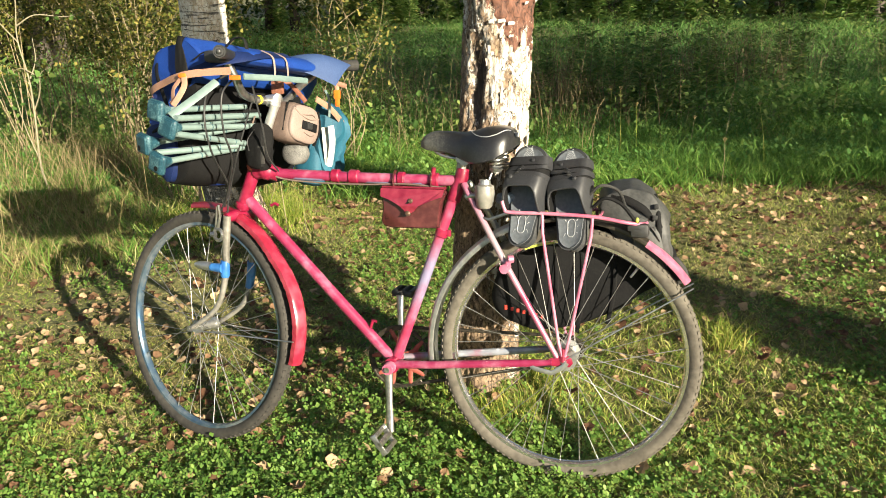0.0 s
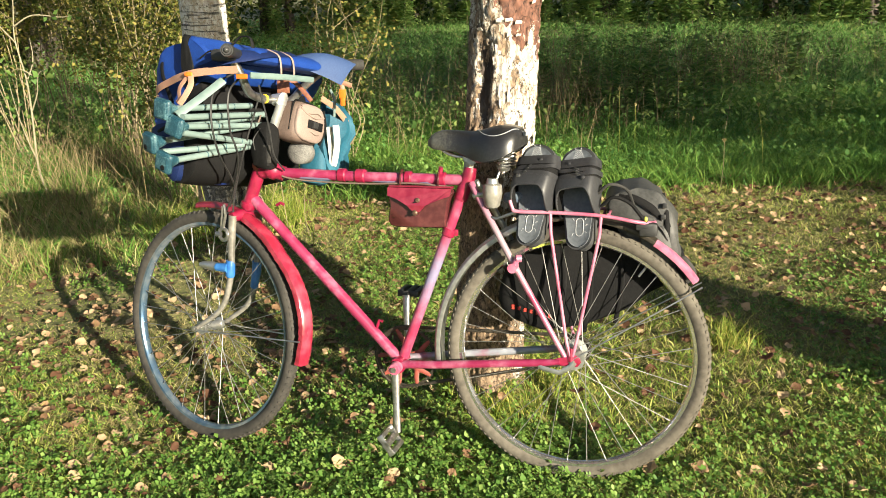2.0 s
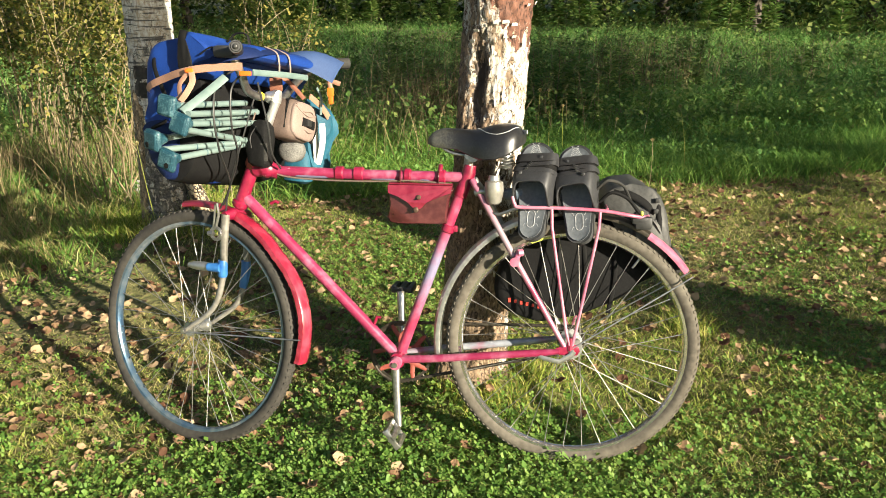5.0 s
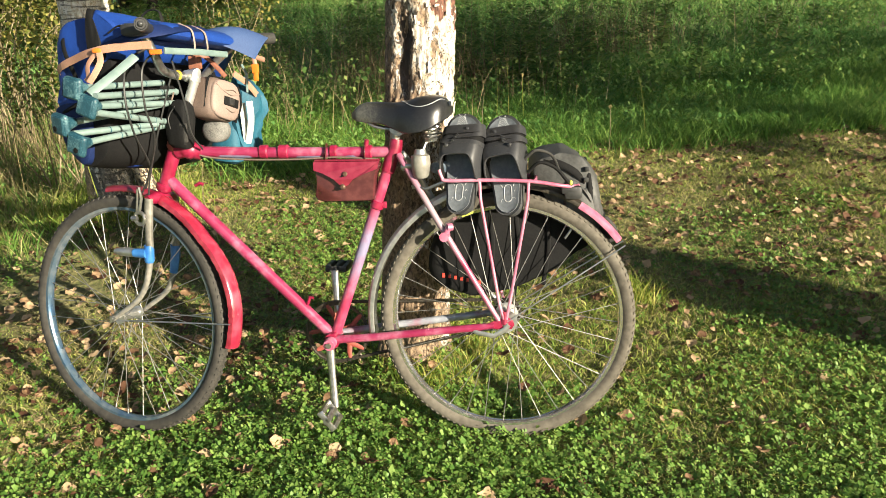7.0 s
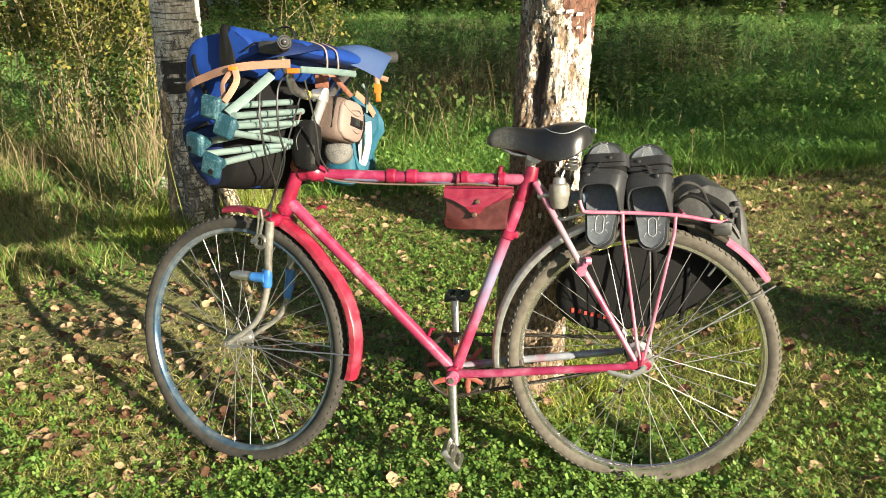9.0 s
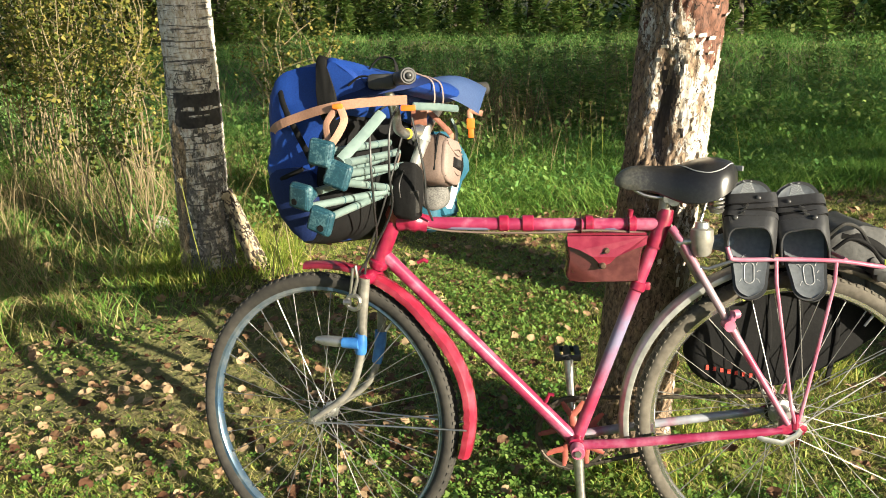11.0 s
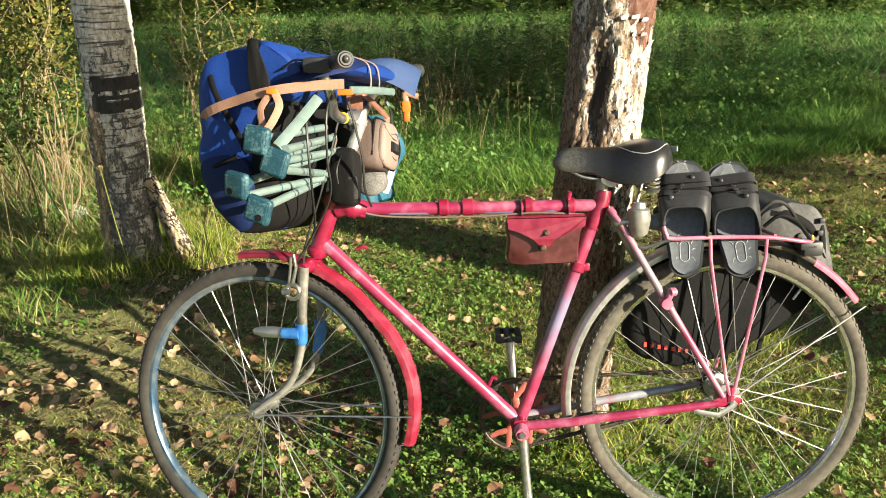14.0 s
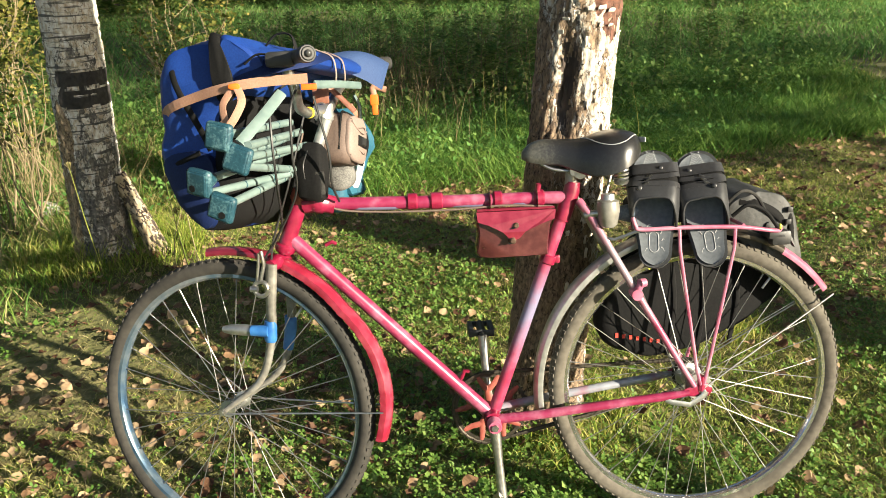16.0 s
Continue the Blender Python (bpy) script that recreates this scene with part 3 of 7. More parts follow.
        join(bm, tube([(-0.002, s * 0.06, 0), (-0.002, s * 0.06, 0.035)], 0.009, 8))
        bp("dropout", bm, "red")
    # bridge clamp on the stay with its ring
    bm = tube([(-0.155, -0.078, 0.238), (-0.155, -0.045, 0.238)], 0.0125, 14)
    join(bm, tube([(-0.148, -0.066, 0.262), (-0.135, -0.06, 0.262)], 0.010, 12))
    join(bm, tube([(-0.155, -0.064, 0.238), (-0.143, -0.064, 0.262)], 0.008, 10))
    bp("stay_clamp", bm, "pink")
    bm = tube([(-0.085, -0.066, -0.018), (-0.072, -0.07, -0.022), (-0.03, -0.07, -0.030), (0.0, -0.068, -0.012), (0.008, -0.068, 0.0)], [0.005, 0.0065, 0.0065, 0.0075, 0.007], 10, flat=0.3, side=(0, 1, 0))
    bp("brake_arm", bm, "alu", "grey coaster brake arm")
    # cable hook and pump peg
    bp("pump_peg", tube([(-0.548, -0.004, 0.036), (-0.540, -0.008, 0.056), (-0.529, -0.008, 0.054)], 0.0045, 8), "red")
    bp("pump_peg", tube([(-0.84, -0.006, 0.37), (-0.825, -0.01, 0.377), (-0.815, -0.01, 0.372)], 0.0045, 8), "red")
    bp("brake_cable", tube(spline([(-0.87, -0.02, 0.62), (-0.885, -0.035, 0.55), (-0.86, -0.03, 0.49), (-0.81, -0.019, 0.452), (-0.7, -0.016, 0.440), (-0.55, -0.016, 0.438), (-0.44, -0.016, 0.442), (-0.33, -0.016, 0.435)], 8), 0.0024, 6), "mocha")
    bp("brake_cable", tube(spline([(-0.86, -0.05, 0.66), (-0.90, -0.07, 0.52), (-0.945, -0.05, 0.40), (-0.957, -0.045, 0.34)], 8), 0.0024, 6), "black")


build_frame()

# wheels
NN = V3((0.281, 0.956, -0.083)).normalized()
FF = V3((0.9594, -0.282, 0.0)).normalized()
GG = FF.cross(NN).normalized()
AX_F = V3((-1.0767, 0.0021, 0.0))


def tyre_mesh(c, ax, up, nrm, knobs):
    prof = [(0.309, -0.012), (0.316, -0.0175), (0.328, -0.0195), (0.337, -0.0150), (0.342, -0.007), (0.3425, 0.0), (0.342, 0.007), (0.337, 0.0150), (0.328, 0.0195), (0.316, 0.0175), (0.309, 0.012)]
    bm = sweep(prof, 0, 2 * math.pi, 96, c, ax, up, nrm, True)
    n = knobs
    for i in range(n):
        for s in (-1, 0, 1):
            a = 2 * math.pi * (i + 0.5 * (s == 0)) / n
            d = math.cos(a) * ax + math.sin(a) * up
            tg = -math.sin(a) * ax + math.cos(a) * up
            r, w = (0.3425, 0.0) if s == 0 else (0.3385, s * 0.0135)
            o = (d * math.cos(0.75 * s) * 1 + nrm * math.sin(0.75 * s)).normalized()
            e = tg.cross(o)
            p = c + d * r + nrm * w
            lo = [bm.verts.new(p + tg * x * 0.0045 + e * y * 0.0045 - o * 0.002) for x, y in ((-1, -1), (1, -1), (1, 1), (-1, 1))]
            hi = [bm.verts.new(p + tg * x * 0.0035 + e * y * 0.0035 + o * 0.0015) for x, y in ((-1, -1), (1, -1), (1, 1), (-1, 1))]
            bm.faces.new(hi)
            for k in range(4):
                bm.faces.new((lo[k], lo[(k + 1) % 4], hi[(k + 1) % 4], hi[k]))
    return bm


def wheel(name, c, ax, up, nrm, rim_mat, tyre_mat, hub_r, flange, knobs, spin):
    prof = [(0.3135, -0.0125), (0.3135, -0.0105), (0.309, -0.010), (0.307, 0.0), (0.309, 0.010), (0.3135, 0.0105), (0.3135, 0.0125), (0.302, 0.012), (0.2975, 0.0065), (0.2965, 0.0), (0.2975, -0.0065), (0.302, -0.012)]
    w = bp(name, sweep(prof, 0, 2 * math.pi, 96, c, ax, up, nrm, True), rim_mat, "steel rim laced with thin spokes")
    bp("tyre", tyre_mesh(c, ax, up, nrm, knobs), tyre_mat, "dusty knobbly rubber tyre", w)
    x = flange
    bm = tube([c - nrm * (x + 0.004), c - nrm * (x - 0.001), c - nrm * (x - 0.003), c + nrm * (x - 0.003), c + nrm * (x - 0.001), c + nrm * (x + 0.004)], [hub_r * 1.5, hub_r * 1.5, hub_r, hub_r, hub_r * 1.5, hub_r * 1.5], 18)
    bp("hub", bm, "alu", parent=w)
    bm = tube([c - nrm * 0.068, c + nrm * 0.068], 0.0045, 8)
    for s in (-1, 1):
        join(bm, tube([c + nrm * s * 0.058, c + nrm * s * 0.066], 0.0085, 6))
    bp("axle", bm, "chrome", parent=w)
    n = 36
    # one spoke mesh along its own x, shared by all
    sp = bpy.data.meshes.new("spoke")
    b = tube([(0, 0, 0), (0.2, 0, 0), (0.262, 0, 0), (0.264, 0, 0), (0.276, 0, 0)], [0.00102, 0.00102, 0.00102, 0.0018, 0.0016], 6)
    b.to_mesh(sp)
    b.free()
    sp.materials.append(M["spoke"])
    for i in range(n):
        s = 1 if i % 2 else -1
        a = 2 * math.pi * (i + 0.5) / n + spin
        cross = (1 if (i // 2) % 2 else -1) * radians(58)
        h = a + cross
        p0 = c + (math.cos(h) * ax + math.sin(h) * up) * hub_r * 1.35 + nrm * s * (flange + 0.001)
        p1 = c + (math.cos(a) * ax + math.sin(a) * up) * 0.2985 + nrm * s * 0.002
        d = p1 - p0
        ob = new("spoke", sp)
        ob.parent = w
        ob.matrix_local = Matrix.Translation(p0 - BASE) @ d.to_track_quat("X", "Z").to_matrix().to_4x4() @ Matrix.Diagonal((d.length / 0.276, 1, 1, 1))
    a = spin + 0.9
    d = math.cos(a) * ax + math.sin(a) * up
    bp("valve", tube([c + d * 0.298, c + d * 0.268], 0.003, 8), "chrome", parent=w)
    return w


EX, EY, EZ = V3((1, 0, 0)), V3((0, 1, 0)), V3((0, 0, 1))
rear = wheel("rear_wheel", V3((0, 0, 0)), EX, EZ, EY, "rim", "tyre", 0.021, 0.034, 118, 0.05)
front = wheel("front_wheel", AX_F, FF, GG, NN, "rimblue", "tyredark", 0.013, 0.034, 104, 0.02)


def build_fork():
    crown = HEAD_B - STEER * 0.030
    bp("fork_crown", tube([crown - NN * 0.052 - STEER * 0.006, crown - NN * 0.03, crown + NN * 0.03, crown + NN * 0.052 - STEER * 0.006], [0.013, 0.0175, 0.0175, 0.013], 14), "red")
    for s in (-1, 1):
        line = [crown, V3((-0.950, 0, 0.25)), V3((-0.957, 0, 0.16)), V3((-0.990, 0, 0.068)), AX_F]
        pts = spline([q + NN * s * w for q, w in zip(line, (0.050, 0.051, 0.052, 0.053, 0.054))], 7)
        k = len(pts)
        bp("fork_blade", tube(pts, [0.0145 - 0.0075 * (i / (k - 1)) ** 1.3 for i in range(k)], 14, flat=0.8), "fork", "bare grey-beige fork blade")
        p = V3((-0.956, 0, 0.187)) + NN * s * 0.052
        d = V3((0.06, 0, 1.0)).normalized()
        bp("blue_tape", tube([p + d * (0.022 if s < 0 else 0.0), p + d * 0.01, p - d * 0.02, p - d * (0.026 if s < 0 else 0.07) - EX * (0.0 if s < 0 else 0.008)], [0.0145, 0.016, 0.016, 0.0135], 14, flat=0.85), "blue", "blue tape wound on the fork")
    # bracket of the lamp, taped to the blade
    p = V3((-0.956, 0, 0.187)) - NN * 0.060
    bm = tube([p, p - FF * 0.04 - NN * 0.004], [0.014, 0.012], 12)
    bp("lamp_bracket", bm, "blue")
    bm = tube([p - FF * 0.035, p - FF * 0.06, p - FF * 0.095, p - FF * 0.112], [0.011, 0.013, 0.0115, 0.007], 12)
    bp("lamp_arm", bm, "alu")
    # brake lever with its ring
    p = crown - STEER * 0.058 - NN * 0.062
    b = bmesh.new()
    ring = [p + (math.cos(a) * FF + math.sin(a) * EZ) * 0.0165 for a in (2 * math.pi * k / 20 for k in range(21))]
    tube(ring, 0.0052, 8, b)
    tube([p + EZ * 0.016, p + EZ * 0.055 + FF * 0.012, p + EZ * 0.085 + FF * 0.008], 0.0042, 8, b)
    tube([p + EZ * 0.016 - FF * 0.008, p + EZ * 0.05 - FF * 0.002, p + EZ * 0.08 + FF * 0.002], 0.0038, 8, b)
    tube([p - NN * 0.006 - FF * 0.022, p - NN * 0.004 - FF * 0.006], 0.007, 8, b)
    bp("brake_linkage", b, "chrome")


build_fork()


def fender(name, prof_r, width, depth, a0, a1, c, ax, up, nrm, mat, label, ripple=0.0, steps=48):
    """A curved guard with rolled edges and thickness."""
    half = [(-1.0, -depth), (-0.94, -0.004), (-0.6, 0.002), (0, 0.004), (0.6, 0.002), (0.94, -0.004), (1.0, -depth)]
    bm = bmesh.new()
    rows = []
    for i in range(steps + 1):
        t = i / steps
        a = a0 + (a1 - a0) * t
        d = math.cos(a) * ax + math.sin(a) * up
        rr = prof_r(t)
        row = []
        for sgn, off in ((1, 0.0), (-1, -0.0022)):
            seq = half if sgn > 0 else half[::-1]
            for x, h in seq:
                j = ripple * noise.noise(V3((t * 40, x * 3, 1))) if ripple else 0
                row.append(bm.verts.new(c + d * (rr + h + off + j) + nrm * (x * width / 2 * (1 if sgn > 0 else 0.97) + j)))
        rows.append(row)
    for r0, r1 in zip(rows, rows[1:]):
        for k in range(len(r0)):
            k2 = (k + 1) % len(r0)
            bm.faces.new((r0[k], r0[k2], r1[k2], r1[k]))
    bm.faces.new(rows[0][::-1])
    bm.faces.new(rows[-1])
    return bp(name, bm, mat, label)


fender("front_fender", lambda t: 0.372 + 0.014 * math.sin(math.pi * min(1, t * 1.6)) * (t < 0.62), 0.046, 0.016, radians(-9), radians(70), AX_F, FF, GG, NN, "foil", "red guard wrapped in shiny red tape", 0.0014, 60)
fender("front_fender_tip", lambda t: 0.372 - 0.006 * t, 0.044, 0.012, radians(70), radians(97), AX_F, FF, GG, NN, "guardred", "red front end of the guard")
fender("rear_fender", lambda t: 0.376, 0.048, 0.014, radians(190), radians(105), V3((0, 0, 0)), EX, EZ, EY, "alu", "worn grey-blue steel mudguard")
fender("rear_fender_middle", lambda t: 0.372, 0.046, 0.012, radians(105), radians(58), V3((0, 0, 0)), EX, EZ, EY, "chain", "dark metal middle of the mudguard")
fender("rear_fender_tail", lambda t: 0.370, 0.046, 0.012, radians(58), radians(36), V3((0, 0, 0)), EX, EZ, EY, "pink", "pink tail of the mudguard")
for s in (-1, 1):
    bp("fender_stay", tube([AX_F + NN * s * 0.06 - GG * 0.004, AX_F + FF * 0.372 + NN * s * 0.027 + GG * 0.012], 0.0021, 6), "chrome")
    bp("fender_stay", tube([V3((0.0, s * 0.064, 0.004)), V3((0.31, s * 0.028, 0.205))], 0.0021, 6), "chrome")


def build_drive():
    c = BB + V3((0, 0.045, 0))
    # chainring with teeth, arms and shoes
    prof = [(0.080, -0.0015), (0.0885, -0.0015), (0.0885, 0.0015), (0.080, 0.0015)]
    b = sweep(prof, 0, 2 * math.pi, 60, c, EX, EZ, EY, True)
    for i in range(46):
        a = 2 * math.pi * i / 46
        d = math.cos(a) * EX + math.sin(a) * EZ
        tube([c + d * 0.087, c + d * 0.093], [0.0032, 0.0016], 5, b)
    ring = bp("chainring", b, "chain")
    b = bmesh.new()
    for i in range(5):
        a = 2 * math.pi * i / 5 + 0.35
        d, e = math.cos(a) * EX + math.sin(a) * EZ, -math.sin(a) * EX + math.cos(a) * EZ
        tube([c + d * 0.012, c + d * 0.045 + e * 0.004, c + d * 0.062 + e * 0.016, c + d * 0.082 + e * 0.026], [0.010, 0.008, 0.007, 0.006], 8, b, flat=0.35, side=(0, 1, 0))
        tube([c + d * 0.045 + e * 0.004, c + d * 0.064 - e * 0.014, c + d * 0.082 - e * 0.024], [0.008, 0.007, 0.006], 8, b, flat=0.35, side=(0, 1, 0))
    bp("spider", b, "rust", "red-lead painted chainring arms", ring)
    for s, ang in ((-1, radians(-86)), (1, radians(94))):
        d = math.cos(ang) * EX + math.sin(ang) * EZ
        o = BB + V3((0, s * 0.062, 0))
        e = o + d * 0.172 + EY * s * 0.022
        arm = bp("crank_arm", tube([o - EY * s * 0.002, o + d * 0.02, o + d * 0.09 + EY * s * 0.01, e], [0.0135, 0.0125, 0.010, 0.0115], 12, flat=0.7, side=(0, 1, 0)), "chrome")
        bp("axle_ring", tube([o - EY * s * 0.02, o + EY * s * 0.006, o + EY * s * 0.009], [0.0165, 0.0165, 0.0145], 18), "pink" if s < 0 else "chrome", parent=arm)
        bp("axle_nut", tube([o, o + EY * s * 0.014], 0.0085, 6), "chrome", parent=arm)
        p = e + EY * s * 0.055
        up = V3((0.80, 0.1, 0.60)).normalized() if s < 0 else V3((0, 0, 1))
        sd = up.cross(EY).normalized()
        b = tube([e, p + EY * s * 0.04], 0.006, 8)
        for q in (-1, 1):
            join(b, box((0.013, 0.078, 0.019), p + sd * q * 0.025, 0.003, turn=Matrix((sd, EY, up)).transposed()))
        for q in (-1, 1):
            join(b, box((0.060, 0.006, 0.015), p + EY * q * 0.037, 0.002, turn=Matrix((sd, EY, up)).transposed()))
        join(b, tube([p - EY * 0.04, p + EY * 0.04], 0.010, 10))
        bp("pedal", b, "chrome" if s < 0 else "black", parent=arm)
    # sprocket and chain
    bp("sprocket", sweep([(0.012, -0.001), (0.037, -0.001), (0.037, 0.001), (0.012, 0.001)], 0, 2 * math.pi, 36, V3((0, 0.045, 0)), EX, EZ, EY, True), "chain")
    path = []
    for i in range(25):
        a = radians(98) + radians(164) * i / 24
        path.append(c + (math.cos(a) * EX + math.sin(a) * EZ) * 0.091)
    for i in range(13):
        a = radians(-98) + radians(196) * i / 12
        path.append(V3((0, 0.045, 0)) + (math.cos(a) * EX + math.sin(a) * EZ) * 0.038)
    path.append(path[0])
    line, acc = [], 0.0
    for p0, p1 in zip(path, path[1:]):
        k = max(1, int((p1 - p0).length / 0.0127))
        line += [p0.lerp(p1, j / k) for j in range(k)]
    b = bmesh.new()
    for i, (p0, p1) in enumerate(zip(line, line[1:] + line[:1])):
        if (p1 - p0).length > 1e-4:
            w = 0.0045 if i % 2 else 0.003
            for s in (-1, 1):
                tube([p0 - (p1 - p0) * 0.1 + EY * s * w, p1 + (p1 - p0) * 0.1 + EY * s * w], 0.004, 5, b, flat=0.3, side=(0, 1, 0))
    bp("chain", b, "chain", smooth=False)


build_drive()


def build_saddle():
    """Padded sprung saddle: a narrow dipping nose and a broad rounded cushion at the back."""
    nodes = (0.0, 0.05, 0.15, 0.30, 0.45, 0.55, 0.68, 0.80, 0.90, 0.96, 1.0)

    def shape(t):
        half = float(np.interp(t, nodes, (0.006, 0.019, 0.024, 0.028, 0.042, 0.062, 0.080, 0.082, 0.070, 0.050, 0.012)))
        top = float(np.interp(t, nodes, (0.556, 0.573, 0.583, 0.582, 0.580, 0.583, 0.593, 0.598, 0.594, 0.584, 0.562)))
        drop = float(np.interp(t, nodes, (0.012, 0.036, 0.050, 0.052, 0.066, 0.078, 0.086, 0.082, 0.062, 0.042, 0.010)))
        return half, top, drop

    def point(t, a):
        half, top, drop = (sum(q) / 3 for q in zip(shape(max(0, t - 0.025)), shape(t), shape(min(1, t + 0.025))))
        if t < 0.02 or t > 0.985:
            half, top, drop = shape(t)
        c, h = math.cos(a), math.sin(a)
        crest = 0.004 * math.exp(-((abs(c) - 0.5) / 0.3) ** 2) * min(1, max(0, (t - 0.5) / 0.15))
        return V3((-0.396 + 0.262 * t, half * math.copysign(abs(c) ** 0.72, c), top - drop * (1 - abs(h) ** 0.75) + crest))

    b = bmesh.new()
    rows = []
    n, m = 36, 20
    for i in range(n + 1):
        t = 0.5 - 0.5 * math.cos(math.pi * i / n)
        row = [b.verts.new(point(t, math.pi * k / m)) for k in range(m + 1)]
        for k in range(m, -1, -1):
            q = row[k].co
            inner = V3((q.x, q.y * 0.84, min(q.z - 0.004, shape(t)[1] - 0.014)))
            row.append(b.verts.new(inner if 0 < k < m else V3((q.x, q.y * 0.9, q.z - 0.003))))
        rows.append(row)
    for r0, r1 in zip(rows, rows[1:]):
        w = len(r0)
        for k in range(w):
            b.faces.new((r0[k], r0[(k + 1) % w], r1[(k + 1) % w], r1[k]))
    b.faces.new(rows[0][::-1])
    b.faces.new(rows[-1])
    bmesh.ops.recalc_face_normals(b, faces=b.faces)
    sad = bp("saddle", b, "saddle", "shiny black padded saddle with a dusty nose")
    for sgn in (-1, 1):
        seam = []
        for t, a in ((0.50, 0.50), (0.55, 0.62), (0.62, 0.74), (0.72, 0.79), (0.82, 0.78), (0.91, 0.70), (0.97, 0.58), (0.985, 0.5)):
            seam.append(point(t, math.pi * (a if sgn < 0 else 1 - a)) + V3((0, 0, 0.0006)))
        bp("seam", tube(spline(seam, 6), 0.0011, 6), "ridge", "pale piping", sad)
    p = point(0.965, math.pi * 0.66)
    bp("badge", box((0.003, 0.030, 0.011), p + V3((0.004, 0, -0.004)), 0.001, turn=Matrix.Rotation(radians(35), 3, "Z")), "ridge", "small pale badge", sad)
    for sgn in (-1, 1):
        rail = spline([(-0.37, sgn * 0.012, 0.542), (-0.33, sgn * 0.02, 0.518), (-0.26, sgn * 0.022, 0.512), (-0.2, sgn * 0.035, 0.518), (-0.16, sgn * 0.05, 0.535)], 6)
        bp("saddle_rail", tube(rail, 0.0035, 8), "chrome", parent=sad)
        coil = [V3((-0.185 + 0.014 * math.cos(a), sgn * 0.045 + 0.014 * math.sin(a), 0.488 + 0.036 * a / (8 * math.pi))) for a in np.linspace(0, 8 * math.pi, 80)]
        bp("saddle_spring", tube(coil, 0.0028, 6), "chrome", parent=sad)
        bp("spring_cup", tube([(-0.185, sgn * 0.045, 0.482), (-0.185, sgn * 0.045, 0.490)], [0.013, 0.017], 14), "chrome", parent=sad)
    bp("spring_bridge", tube([(-0.185, -0.058, 0.484), (-0.185, 0.058, 0.484)], 0.0035, 8), "chrome", parent=sad)
    bp("seat_clamp", tube([(-0.285, -0.030, 0.512), (-0.285, 0.030, 0.512)], [0.010, 0.010], 10), "chrome", parent=sad)
    for sgn in (-1, 1):
        bp("clamp_washer", tube([(-0.272, sgn * 0.026, 0.508), (-0.272, sgn * 0.031, 0.508)], 0.013, 16), "alu", parent=sad)
    bp("seat_post", tube([(-0.292, 0, 0.44), (-0.284, 0, 0.52)], 0.0128, 14), "cream")
    bp("support_rod", tube([(-0.225, -0.035, 0.40), (-0.213, -0.012, 0.45), (-0.198, 0.0, 0.495), (-0.19, 0.002, 0.515)], 0.0035, 8), "chrome")


build_saddle()


def build_rack():
    near, far = -0.066, 0.066
    z = 0.383
    rails = [(-0.165, near, z + 0.028), (-0.158, near, z + 0.008), (-0.145, near, z), (-0.05, near, z), (0.065, near, z - 0.004), (0.150, near * 0.85, z - 0.018), (0.185, near * 0.3, z - 0.024),
             (0.185, far * 0.3, z - 0.024), (0.150, far * 0.85, z - 0.018), (0.065, far, z - 0.004), (-0.145, far, z), (-0.165, far, z + 0.028)]
    rack = bp("rear_rack", tube(spline(rails, 6), 0.0048, 10), "pink", "pink tubular carrier over the rear wheel")
    for x in (-0.14, -0.03, 0.08):
        bp("cross_bar", tube([(x, near, z - 0.001), (x, far, z - 0.001)], 0.004, 8), "pink", parent=rack)
    for s in (near, far):
        bp("rack_stay", tube([(-0.062, s, z), (-0.06, s * 1.03, z - 0.05), (-0.014, s * 0.98, 0.05), (-0.004, s * 0.98, 0.015)], 0.0042, 8), "pink", parent=rack)
        bp("rack_stay", tube([(0.062, s, z - 0.004), (0.06, s * 1.03, z - 0.05), (0.012, s * 0.98, 0.06), (0.002, s * 0.98, 0.015)], 0.0042, 8), "pink", parent=rack)
    bp("rack_arm", tube([(-0.145, near, z), (-0.2, -0.05, 0.36), (-0.225, -0.045, 0.365)], 0.004, 8), "chrome", parent=rack)
    bp("rear_lamp", box((0.04, 0.04, 0.018), (0.165, -0.03, 0.352), 0.005), "black", parent=rack)
    # old bottle lamp beside the seat tube
    b = tube([(-0.214, -0.045, 0.388), (-0.214, -0.045, 0.395), (-0.214, -0.045, 0.425), (-0.214, -0.045, 0.446), (-0.214, -0.045, 0.452)], [0.014, 0.021, 0.026, 0.024, 0.012], 18)
    lamp = bp("bottle_dynamo", b, "cream", "cream metal bottle dynamo")
    bp("dynamo_cap", tube([(-0.214, -0.045, 0.45), (-0.214, -0.045, 0.462)], [0.016, 0.014], 14), "alu", parent=lamp)
    bp("dynamo_bracket", tube([(-0.262, -0.035, 0.415), (-0.245, -0.045, 0.42), (-0.22, -0.045, 0.42)], [0.010, 0.008, 0.008], 10), "chrome", parent=lamp)


build_rack()


